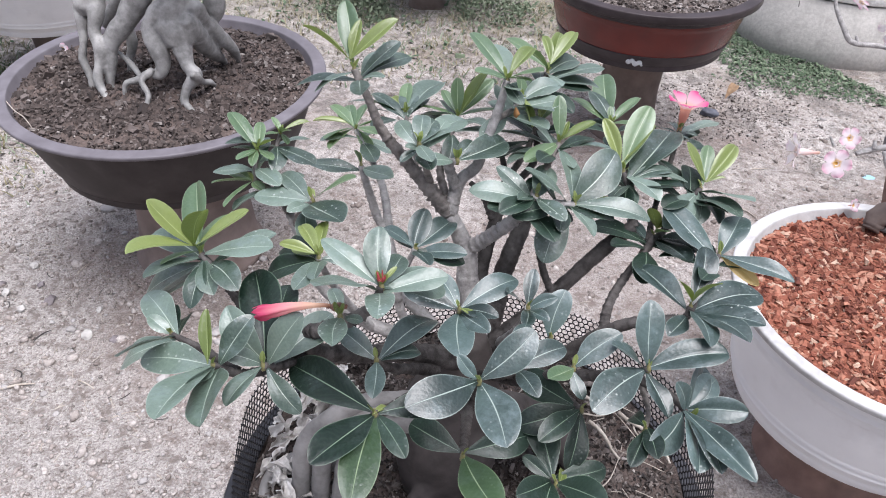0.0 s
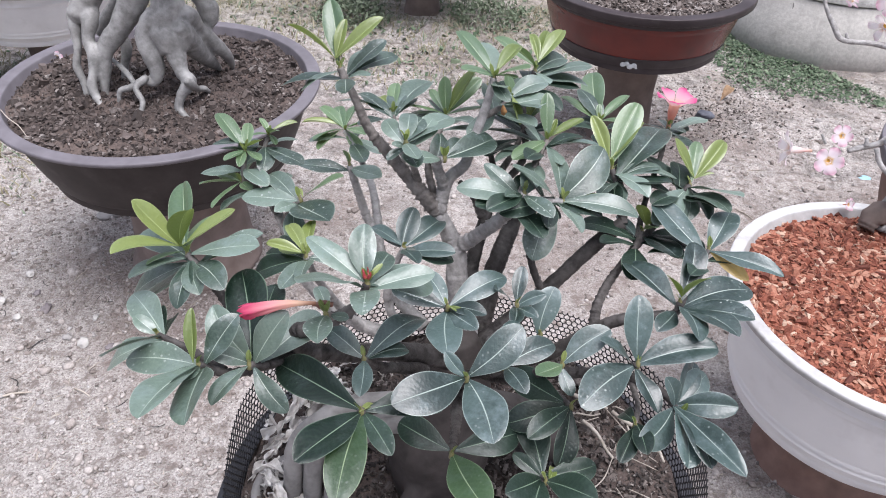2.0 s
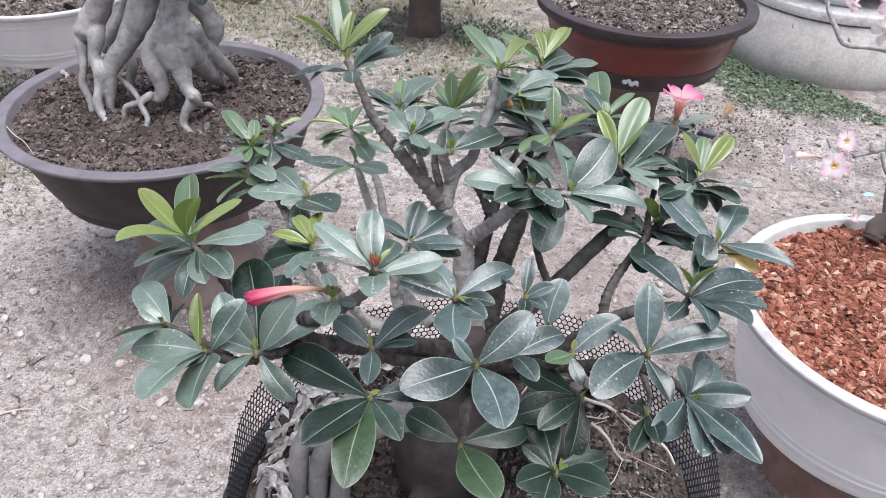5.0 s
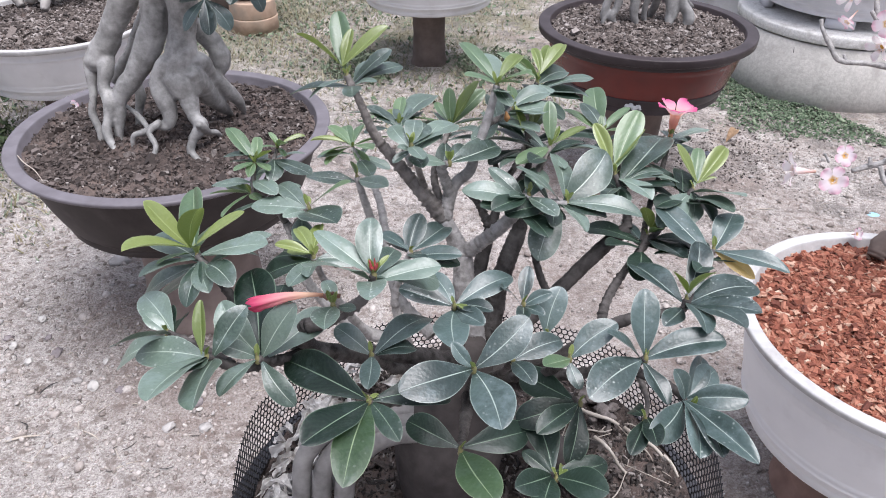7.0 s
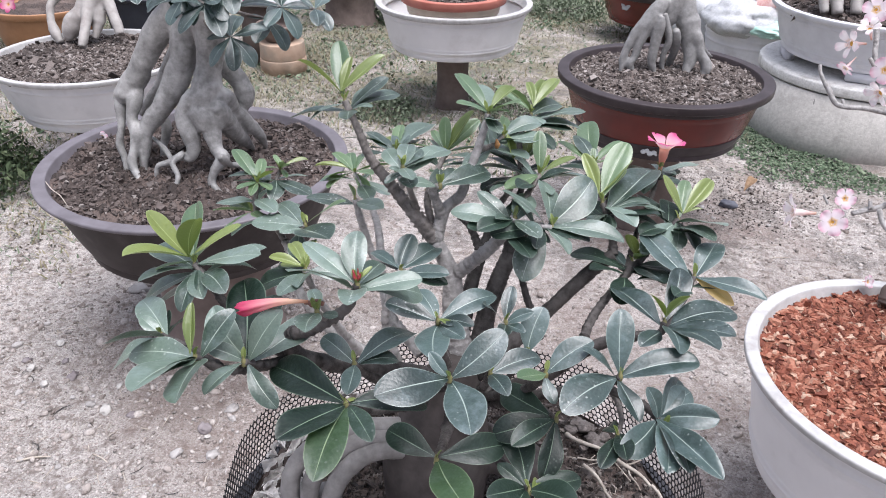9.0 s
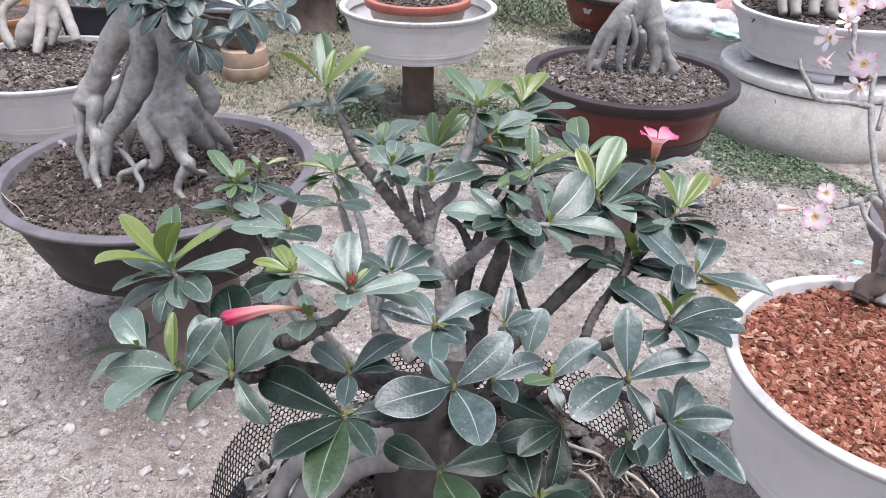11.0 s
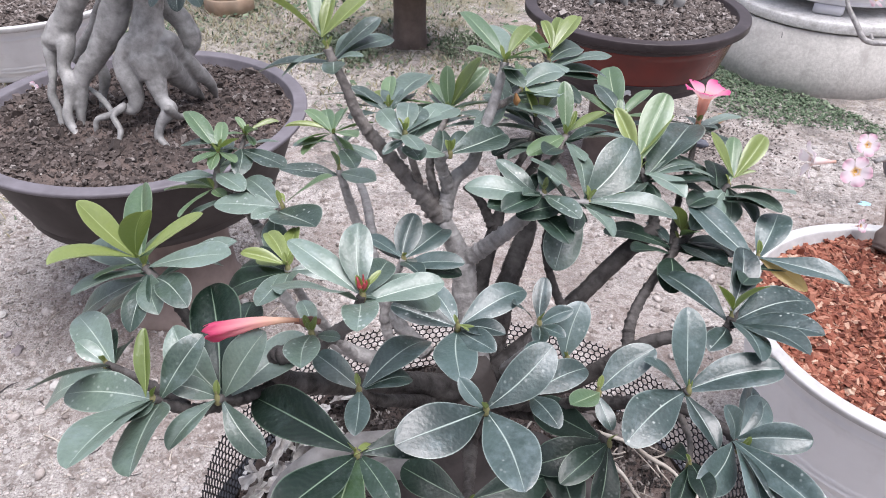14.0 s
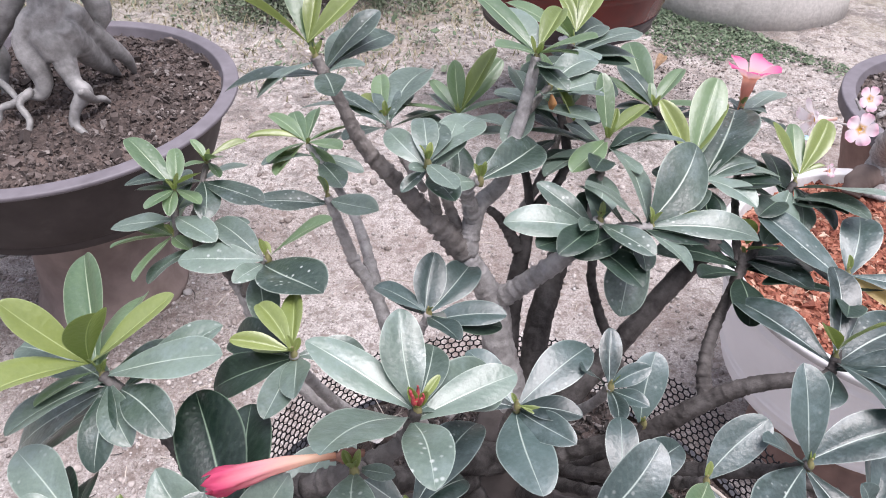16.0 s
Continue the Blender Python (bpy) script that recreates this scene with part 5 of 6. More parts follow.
# dry leaves and straw inside the collar
dry_rng = random.Random(12)
for k in range(112):
    a = dry_rng.uniform(2.3, 4.0) if k < 108 else dry_rng.uniform(0.9, 1.6)
    rr = dry_rng.uniform(0.19, 0.248)
    size = dry_rng.uniform(0.02, 0.048)
    d = link("dry_leaf", blade(dry_rng.uniform(0.9, 2.2), dry_rng.uniform(-0.7, 0.9), 0.05, dry_rng.uniform(0.24, 0.38), 60 + k), DRY_LEAF)
    for v in d.data.vertices:
        v.co += 0.12 * Vector((0, noise.noise(v.co * 4 + Vector((k, 0, 0))), noise.noise(v.co * 5 + Vector((0, k, 0)))))
    for p in d.data.polygons:
        p.use_smooth = True
    tilt = dry_rng.uniform(-5, 60) if k < 108 else dry_rng.uniform(0, 12)
    d.matrix_world = Matrix.Translation((MX + rr * math.cos(a), MY + rr * math.sin(a), 0.846 + 0.034 * dry_rng.random() ** 1.5)) @ Matrix.Rotation(a + dry_rng.uniform(1.6, 4.6), 4, "Z") @ Matrix.Rotation(radians(-tilt), 4, "Y") @ Matrix.Rotation(dry_rng.uniform(-0.9, 0.9), 4, "X") @ Matrix.Scale(size, 4)
    tagged(d, "curled dry grey leaf lying in a black pot", "dry leaf", "dry leaves in the pot")
rng = np.random.default_rng(5)
straw = []
for k in range(60):
    a, r = rng.uniform(-1.2, 2.4), rng.uniform(0.09, 0.245)
    straw.append(((MX + r * math.cos(a), MY + r * math.sin(a), 0.846 + rng.uniform(0, 0.006)), tumble(rng, 0.12), (0.005 + 0.026 * rng.random() ** 3, 0.0005, 0.0004)))
scattered("straw", straw, STRAW, "pale dry straw and root fibre on dark soil", "straw")
for k, (ax, ay, bx, by, r) in enumerate(((128, 147, 180, 113, 3.2), (190, 113, 232, 66, 2.8), (232, 70, 246, 44, 2.2), (149, 95, 186, 44, 2.6), (142, 107, 172, 107, 1.4), (197, 103, 222, 108, 1.3), (205, 96, 214, 60, 1.2))):
    dx, dy = bx - ax, by - ay
    run = [(ax + dx * u + 0.07 * dy * math.sin(5 * u + k), ay + dy * u - 0.07 * dx * math.sin(5 * u + k), 6 + 4 * math.sin(3 * u + k), r * (1 - 0.35 * u)) for u in (0.0, 0.25, 0.5, 0.75, 1.0)]
    tagged(link("root_strand", sweep(run, 7, True, 5, 0.35, k), STRAW), "long pale dead root lying on dark soil", "plant litter", "root strands in the pot").location = (MX, MY, 0.846)
for k, (x, y, r) in enumerate(((0.154, 0.165, 0.011), (0.143, 0.172, 0.009), (0.164, 0.143, 0.01), (0.171, 0.131, 0.008), (0.178, 0.15, 0.007), (0.15, 0.128, 0.006), (0.135, 0.158, 0.008))):
    o = tagged(link("soil_lump", pebble(r, 20.5 + k), LUMP), "crumbly grey-brown lump of soil in a black pot", "soil lump", "soil lumps in the pot")
    o.location = (MX + x, MY + y, 0.85)
    o.rotation_euler = (0, 0, k)
strand_rng = random.Random(9)
for k in range(9):
    a, r, turn = strand_rng.uniform(-1.3, 1.6), strand_rng.uniform(0.11, 0.22), strand_rng.uniform(0, 6.28)
    size = strand_rng.uniform(14, 34)
    bend = [(size * (u - 1.5), strand_rng.uniform(-0.35, 0.35) * size, 1.5 + strand_rng.uniform(0, 6), strand_rng.uniform(0.8, 1.8) * (1 - 0.2 * u)) for u in range(4)]
    o = tagged(link("root_strand", sweep(bend, 6, True, 5, 0.3, k), STRAW), "pale dead root strand lying on dark soil", "plant litter", "root strands in the pot")
    o.location = (MX + r * math.cos(a), MY + r * math.sin(a), 0.846)
    o.rotation_euler = (0, 0, turn)

# ---- trees in the other pots ----
CAGE_ROOTS = []
CAGE_ROOTS.append([(45, 80, 630, 48), (7, 70, 545, 48), (-38, 61, 474, 43), (-92, 52, 420, 41), (-141, 44, 345, 37), (-180, 36, 279, 36), (-218, 28, 228, 33), (-226, 20, 201, 23)])
CAGE_ROOTS.append([(-183, 30, 251, 25), (-180, 2, 217, 22), (-187, -22, 170, 19), (-169, -45, 130, 20), (-174, -68, 88, 14), (-177, -89, 51, 15), (-154, -111, 15, 10), (-143, -132, 3, 6)])
CAGE_ROOTS.append([(-237, 30, 219, 25), (-236, 9, 184, 18), (-234, -9, 137, 12), (-242, -26, 87, 12), (-225, -43, 43, 11), (-218, -59, 3, 8)])
CAGE_ROOTS.append([(28, 60, 530, 47), (-1, 42, 427, 44), (-15, 26, 347, 36), (-48, 11, 274, 36), (-88, -4, 209, 34), (-128, -18, 164, 29), (-146, -32, 126, 19), (-151, -46, 80, 19), (-156, -59, 39, 12), (-149, -72, 3, 7)])
CAGE_ROOTS.append([(-98, 140, 339, 16), (-123, 129, 282, 20), (-154, 119, 223, 22), (-192, 109, 168, 22), (-220, 100, 133, 12)])
CAGE_ROOTS.append([(64, 50, 619, 51), (65, 33, 520, 48), (83, 18, 419, 41), (73, 3, 340, 38), (64, -10, 278, 44), (56, -24, 224, 51), (70, -37, 186, 51), (78, -50, 157, 38)])
CAGE_ROOTS.append([(34, -30, 254, 28), (-1, -41, 217, 27), (-4, -50, 187, 27), (9, -59, 156, 28), (20, -67, 110, 25), (8, -76, 77, 17), (-19, -84, 82, 14), (-55, -92, 63, 10), (-87, -100, 54, 8), (-94, -108, 28, 7), (-91, -116, 3, 5)])
CAGE_ROOTS.append([(-11, -100, 92, 11), (-26, -126, 77, 9), (-4, -148, 48, 8), (-7, -169, 22, 6), (-9, -189, 3, 4)])
CAGE_ROOTS.append([(-137, 0, 95, 6), (-98, -37, 92, 8), (-64, -69, 80, 8), (-37, -100, 68, 6)])
CAGE_ROOTS.append([(72, -40, 192, 28), (83, -60, 151, 25), (98, -78, 111, 20), (120, -94, 90, 22), (97, -110, 58, 16), (88, -126, 23, 14), (108, -141, 8, 9), (132, -157, 3, 5)])
CAGE_ROOTS.append([(132, -120, 100, 13), (131, -75, 62, 10), (139, -37, 43, 8), (141, 0, 3, 4)])
CAGE_ROOTS.append([(104, -30, 210, 30), (104, 29, 139, 27), (113, 80, 84, 23), (117, 128, 41, 14), (111, 175, 3, 8)])
CAGE_ROOTS.append([(113, 0, 248, 28), (117, 42, 196, 23), (137, 79, 142, 21), (161, 114, 86, 16), (160, 148, 45, 11), (152, 181, 3, 6)])
CAGE_ROOTS.append([(75, 120, 305, 32), (117, 113, 260, 29), (130, 106, 217, 29), (117, 100, 173, 21)])
CAGE_ROOTS.append([(-155, 100, 147, 17), (-136, 85, 101, 15), (-147, 71, 52, 11), (-153, 59, 3, 9)])
RED_ROOTS = []
RED_ROOTS.append([(25, 90, 485, 50), (21, 79, 409, 50), (9, 69, 331, 50), (-13, 59, 263, 47), (-36, 50, 218, 36)])
RED_ROOTS.append([(-63, 20, 293, 36), (-126, 10, 206, 26), (-167, 1, 141, 20), (-185, -7, 76, 17), (-186, -15, 45, 13), (-190, -22, 13, 7)])
RED_ROOTS.append([(-82, 0, 251, 27), (-118, -5, 163, 20), (-137, -9, 91, 18), (-155, -13, 61, 18), (-134, -16, 29, 10), (-127, -20, 13, 6)])
RED_ROOTS.append([(-51, -10, 232, 27), (-61, -13, 144, 20), (-63, -15, 79, 18), (-45, -17, 34, 13), (-28, -19, 13, 8)])
RED_ROOTS.append([(-27, -10, 245, 15), (-2, -2, 168, 15), (-15, 4, 106, 13), (-13, 11, 55, 10), (1, 17, 13, 7)])
RED_ROOTS.append([(25, 10, 183, 20), (37, 49, 113, 18), (31, 83, 57, 13), (30, 115, 13, 8)])
RED_ROOTS.append([(34, 90, 339, 50), (60, 71, 276, 49), (85, 54, 199, 43), (96, 38, 132, 36), (103, 22, 76, 27), (94, 7, 43, 20), (95, -7, 13, 13)])
RED_ROOTS.append([(113, 30, 182, 27), (138, 24, 119, 24), (169, 20, 74, 24), (176, 15, 42, 22), (157, 10, 13, 13)])
RED_ROOTS.append([(142, 110, 138, 22), (203, 226, 61, 15), (258, 327, 13, 9)])
BROWN_SPRAYS = []
BROWN_SPRAYS.append(((179, -59, 447), [(-55, 13, 83), (-69, -7, -6), (-52, -48, -75), (64, -3, -83), (19, -53, -82), (98, 39, 16), (-5, 94, 35)]))
BROWN_SPRAYS.append(((274, 112, 493), [(-44, 73, 53), (-112, -42, 9), (78, 37, -8), (49, -10, -89), (-19, -91, -36), (-1, 90, 43)]))
BROWN_SPRAYS.append(((217, 132, 452), [(60, -8, -93), (-57, 7, 4), (-9, -85, -52), (25, 95, 20)]))
BROWN_SPRAYS.append(((318, 307, 445), [(64, -53, -55), (16, 97, 20), (-52, 16, 25), (33, -89, -32)]))
BROWN_SPRAYS.append(((32, 27, 531), [(-73, 65, 22), (37, 39, -22), (34, -91, -23), (1, -99, -16), (57, 81, 9)]))
BROWN_SPRAYS.append(((-259, 240, 490), [(-58, -1, 14), (60, -77, -22), (41, 51, 17), (20, -97, -12)]))
BROWN_SPRAYS.append(((141, 14, 538), [(-8, -100, -1), (72, -69, 3), (-10, 98, 18), (-58, 77, 28), (33, -93, -15)]))
BROWN_SPRAYS.append(((-85, 91, 574), [(-66, -6, 21), (15, -95, -26), (51, 46, -14), (-11, 83, 54), (68, -70, -22)]))
BROWN_SPRAYS.append(((214, 97, 592), [(-76, -6, 13), (10, -90, -42), (67, 42, -5), (-2, 78, 62), (67, -69, -29)]))
BROWN_SPRAYS.append(((88, -120, 566), [(73, -26, -31), (42, -51, 10), (-22, -61, 20), (-95, -33, -39), (-27, -56, -65), (42, -54, -62)]))
BROWN_SPRAYS.append(((151, -140, 553), [(72, -27, -33), (65, -59, 18), (-65, -57, 15), (-75, -27, -33), (-54, -57, -66), (63, -59, -68)]))
BROWN_SPRAYS.append(((193, -100, 595), [(71, -28, -16), (41, -62, 21), (-39, -53, 11), (-73, -20, -25), (-25, -69, -78), (43, -54, -62)]))
BROWN_SPRAYS.append(((30, -80, 588), [(89, -32, -39), (54, -55, 14), (-40, -56, 14), (-73, -32, -38), (-41, -53, -61), (46, -52, -61)]))
PALE_ROOTS = []
PALE_ROOTS.append([(-95, 432, 454, 77), (-99, 356, 326, 89), (-106, 301, 237, 77), (-143, 251, 160, 59), (-192, 219, 116, 56), (-212, 192, 75, 44), (-215, 170, 40, 18)])
PALE_ROOTS.append([(-106, 255, 219, 41), (-97, 180, 150, 29), (-90, 120, 88, 23), (-91, 77, 36, 20)])
PALE_ROOTS.append([(-97, 302, 237, 59), (-68, 252, 149, 41), (-72, 214, 85, 24), (-80, 190, 47, 15)])
PALE_ROOTS.append([(-65, 329, 276, 47), (-6, 270, 205, 32), (41, 220, 132, 26), (67, 190, 77, 24)])
PALE_ROOTS.append([(-254, 327, 269, 27), (-318, 259, 209, 21), (-317, 214, 132, 21), (-288, 182, 74, 24), (-255, 159, 29, 18)])
GREY_POT_ROOTS = []
GREY_POT_ROOTS.append([(-390, -100, 311, 46), (-417, -201, 139, 30), (-403, -263, 30, 23)])
GREY_POT_ROOTS.append([(-291, -92, 314, 53), (-338, -195, 141, 43), (-330, -261, 26, 30)])
GREY_POT_ROOTS.append([(-194, -68, 345, 59), (-219, -186, 144, 40), (-228, -253, 29, 30)])
GREY_POT_ROOTS.append([(-93, -77, 319, 53), (-114, -178, 147, 40), (-124, -228, 60, 33), (-88, -251, 18, 20)])
GREY_POT_ROOTS.append([(6, -69, 322, 53), (-13, -187, 121, 33), (-38, -252, 11, 23)])
GREY_POT_ROOTS.append([(-208, -86, 316, 99), (-204, 14, 488, 112)])
ORANGE_POT_ROOTS = []
ORANGE_POT_ROOTS.append([(-58, 75, 221, 56), (-72, -14, 69, 28), (-87, -61, -10, 18), (-145, -72, -24, 7)])
ORANGE_POT_ROOTS.append([(12, 81, 223, 49), (-10, -26, 40, 25), (-6, -61, -21, 14)])
ORANGE_POT_ROOTS.append([(51, 49, 163, 42), (50, -30, 26, 21), (75, -54, -19, 11)])
ORANGE_POT_ROOTS.append([(86, 52, 164, 35), (114, -30, 19, 18), (151, -48, -17, 11)])
RIGHT_STEMS = []
RIGHT_STEMS.append([(70, 292, -9, 35), (88, 322, 41, 38), (65, 294, 141, 31), (-105, 60, 339, 16), (-310, -233, 524, 8), (-334, -245, 546, 6)])
RIGHT_STEMS.append([(8, 278, 13, 20), (27, 297, 45, 29), (88, 322, 41, 32)])
RIGHT_STEMS.append([(-304, -223, 540, 6), (-316, -212, 531, 6), (-327, -208, 519, 5), (-348, -208, 512, 5), (-371, -213, 506, 4)])
RIGHT_STEMS.append([(-344, -211, 516, 4), (-345, -204, 528, 3)])
RIGHT_STEMS.append([(-436, -264, 545, 2), (-444, -257, 558, 2)])
RIGHT_STEMS.append([(-381, -214, 503, 3), (-407, -219, 496, 2), (-434, -219, 500, 1)])
RIGHT_STEMS.append([(-266, -246, 476, 9), (-324, -250, 557, 5), (-335, -232, 588, 5), (-343, -210, 627, 5), (-348, -185, 672, 5), (-348, -170, 697, 4), (-344, -156, 720, 4)])
RIGHT_STEMS.append([(-344, -183, 673, 5), (-360, -183, 676, 5), (-391, -183, 680, 4), (-432, -183, 683, 4), (-448, -174, 702, 4), (-463, -161, 725, 3), (-466, -153, 738, 3)])
RIGHT_STEMS.append([(-424, -182, 684, 3), (-427, -178, 692, 2)])
RIGHT_STEMS.append([(-343, -161, 712, 4), (-368, -154, 727, 4), (-380, -143, 746, 4), (-381, -123, 781, 4), (-381, -112, 801, 3)])
RIGHT_STEMS.append([(-379, -150, 735, 3), (-389, -142, 750, 3)])
RIGHT_STEMS.append([(-335, -201, 642, 4), (-324, -177, 682, 4)])
RIGHT_STEMS.append([(-355, -261, 541, 4), (-344, -274, 518, 4), (-306, -289, 487, 4)])


def knotted(limb, seed):
    """A root with its swellings and pinches: the same path, its girth uneven along the way."""
    rng = random.Random(seed)
    out = []
    for k, (x, y, z, r) in enumerate(limb):
        inner = 0 < k < len(limb) - 1
        out.append((x, y, z, r * (rng.choice((0.93, 1.0, 1.1)) if inner and r < 45 else 1.0)))
    return out


def rooted(name, label, at, limbs, bark, voxel, stem=(0,), apart=()):
    """A tree standing on its roots: most grown together into one skin, the ones set apart as parts of their own."""
    t = thing(name, at, label, "bonsai tree")
    tubes = []
    for k, p in enumerate(limbs):
        if k not in stem:
            a, b = np.array(p[0], float), np.array(p[1], float)
            back = a + 0.45 * (a - b)
            back[3] = 0.6 * a[3]
            p = [tuple(back)] + list(p)
        if k in apart:
            part("root", sweep(knotted(p, k), 14, True, 7, 0.12, k), bark, t)
        else:
            tubes.append(sweep(knotted(p, k), 16, True, 7, 0.12, k))
    fused(part("trunk", merge(tubes), bark, t), voxel)
    return t


big = rooted("bonsai_tree", "old desert rose with a cage of thick grey standing roots", (-0.83, 2.0, 0.55), CAGE_ROOTS, GREY_BARK, 0.004, (0, 3, 5), (2, 4, 7, 8, 10, 14))
for at, tips in BROWN_SPRAYS:
    c = Vector(at) / 1000
    stem = part("branch", sweep([(at[0], at[1], at[2], 4), (at[0] * 0.6 - 20, at[1] * 0.7 + 30, at[2] + 30, 7), (64, 50, 599, 10)], 8), TWIG_BARK, big)
    for tip in tips:
        leaf(stem, c, tip, "g")
flower(big, (-0.072, 0.134, 0.5), (0, -0.6, -0.5), 0.026, 0.017, PETAL_PINK, PETAL_TUBE, "hanging pink flower", 0.3, 2)
flower(big, (0.166, 0.158, 0.52), (0.1, -0.6, -0.4), 0.026, 0.017, PETAL_PINK, PETAL_TUBE, "hanging pink flower", 0.3, 3)
rooted("bonsai_tree", "desert rose with a skirt of slate grey roots", (0.762, 3.23, 0.54), RED_ROOTS, SLATE_BARK, 0.005, (0, 6), (4, 5, 8))
pale = rooted("bonsai_tree", "small desert rose with whitish swollen legs", (-2.014, 3.433, 0.42), PALE_ROOTS, WHITE_BARK, 0.007, (0, 1, 2, 3), (4,))
for k, (x, y, z) in enumerate(((-0.27, -0.05, 0.32), (-0.3, -0.08, 0.27), (-0.22, -0.06, 0.35), (-0.33, -0.03, 0.33))):
    flower(pale, (x, y, z), (0.2 * k - 0.2, -0.8, 0.4), 0.03, 0.035, PETAL_PINK, PETAL_TUBE, "pink trumpet flower", 0.2, k)
crown = part("branch", sweep([(-210, -20, 330, 5), (-160, 20, 400, 8), (-140, 40, 460, 9)], 8), TWIG_BARK, pale)
for tip in ((60, -60, -40), (-80, -40, 20), (20, -80, 30), (90, -20, 10), (-40, -70, -30), (110, -30, -30), (-110, -10, 10)):
    leaf(crown, Vector((-0.2, -0.03, 0.35)), tip, "g")
rooted("bonsai_tree", "desert rose on thick whitish standing roots", (2.24, 4.85, 0.52), GREY_POT_ROOTS, WHITE_BARK, 0.009, (5,), (0, 1, 2, 3, 4))
rooted("bonsai_tree", "young desert rose with pale spreading roots", (-0.335, 4.79, 0.515), ORANGE_POT_ROOTS, WHITE_BARK, 0.008, (0,), (1, 2, 3))

right = thing("desert_rose", (1.115, 1.331, 0.48), "bare-stemmed desert rose with pale pink flowers", "potted plant")
for k, p in enumerate(RIGHT_STEMS):
    part(("trunk", "rotten_stub")[k] if k < 2 else "branch", sweep(p, 12, True, 14 if k < 2 else 6, 0.22 if k < 2 else 0.12, k), STAND if k == 1 else BARK, right)
for k, (at, axis, tl, pl) in enumerate((
        ((-0.411, -0.229, 0.498), (-0.1, -0.9, 0.35), 0.022, 0.028), ((-0.387, -0.186, 0.518), (0.1, -0.8, 0.5), 0.02, 0.022), ((-0.425, -0.205, 0.498), (-1.0, 0.3, 0.0), 0.036, 0.024),
        ((-0.372, -0.062, 0.806), (-0.2, -0.9, 0.3), 0.022, 0.026), ((-0.34, -0.05, 0.816), (0.2, -0.9, 0.3), 0.02, 0.026), ((-0.395, -0.126, 0.768), (-0.9, -0.2, 0.1), 0.036, 0.018),
        ((-0.362, -0.142, 0.735), (-0.3, -0.9, 0.1), 0.022, 0.026), ((-0.345, -0.15, 0.708), (-0.9, -0.3, -0.3), 0.03, 0.018), ((-0.41, -0.142, 0.75), (-0.6, -0.4, -0.6), 0.025, 0.018),
        ((-0.39, -0.13, 0.776), (-0.5, -0.2, 0.8), 0.03, 0.014))):
    if tl < 0.03:
        flower(right, at, axis, tl, pl * 0.72, PETAL_PALE, PETAL_PALE_TUBE, "pale pink trumpet flower with a yellow throat", 0.1, k)
    else:
        flower(right, at, (axis[0], axis[1] - 0.3, axis[2]), tl, pl * 1.0, PETAL_WHITE, PETAL_PALE_TUBE, "half-closed whitish trumpet flower", 0.7, k, 0.24, 0.8)

# ---- things standing farther off ----
far_red = pot("bonsai_pot", "red glazed bonsai pot with black bands", 1.3, 7.35, 0.12, 0.55, 0.3, RED_POT, DARK_LIP, 0.78, 0.05, 0.05, (), 0.2)
soil(far_red, 0.46, 0.03, 0.01, 21, "grey gritty soil in a red pot")
part("base_band", lathe([(0.41, -0.3), (0.42, -0.29), (0.452, -0.2), (0.446, -0.2)]), DARK_LIP, far_red, "black glazed base band")
bm = bmesh.new()
for k in range(6):
    a = k * math.pi / 3
    bmesh.ops.create_icosphere(bm, subdivisions=2, radius=0.022, matrix=Matrix.Translation((0.03 * math.cos(a), 0, 0.03 * math.sin(a))) @ Matrix.Diagonal((1, 0.25, 1, 1)))
mark = part("painted_blossom", bm, SACK, far_red, "white painted blossom")
mark.location = (-0.32, -0.375, -0.1)
mark.rotation_euler = (radians(-14), 0, radians(-40))
left_red = pot("bonsai_pot", "red glazed bonsai pot with black base", -1.62, 7.3, 0.36, 0.45, 0.22, RED_POT, DARK_LIP, 0.8, 0.05, 0.05, (), 0.25)
soil(left_red, 0.39, 0.03, 0.01, 22, "dark soil in a red pot")
ochre = pot("flower_pot", "ochre plastic flower pot", -3.75, 5.7, 0.12, 0.42, 0.34, OCHRE, OCHRE, 0.8, 0.05, 0.03, (), 0.0)
soil(ochre, 0.38, 0.04, 0.01, 23, "dark soil in an ochre pot")
navy = pot("planting_tub", "navy black plastic tub", -2.95, 6.0, 0.2, 0.42, 0.46, NAVY, NAVY, 0.85, 0.03, 0.02)
soil(navy, 0.39, 0.05, 0.01, 24, "dark soil in a plastic tub")

clay = thing("terracotta_drum", (-1.7, 5.42, yard_z(-1.7, 5.42) - 0.01), "weathered terracotta drum in two tiers", "pot stand")
part("lower_tier", lathe([(0.002, 0), (0.176, 0), (0.174, 0.119), (0.173, 0.124), (0.169, 0.127), (0.166, 0.128), (0.16, 0.128), (0.002, 0.128)], 40, 0.03), TERRACOTTA, clay)
part("upper_tier", lathe([(0.002, 0.128), (0.165, 0.128), (0.169, 0.13), (0.17, 0.134), (0.167, 0.238), (0.166, 0.243), (0.162, 0.246), (0.155, 0.246), (0.002, 0.246)], 40, 0.02), TERRACOTTA, clay)
bowl_on = thing("clay_bowl", (-1.72, 5.44, yard_z(-1.7, 5.42) + 0.234), "dusty brown clay bowl standing on a terracotta drum", "bowl")
part("body", lathe([(0.002, 0), (0.1, 0), (0.125, 0.03), (0.155, 0.1), (0.17, 0.11), (0.168, 0.128), (0.15, 0.13), (0.14, 0.1), (0.002, 0.06)], 40, 0.015), STAND, bowl_on)
slab = thing("table_slab", (-1.95, 5.75, 0.0), "pale stone slab on a short clay pillar", "slab")
bm = bmesh.new()
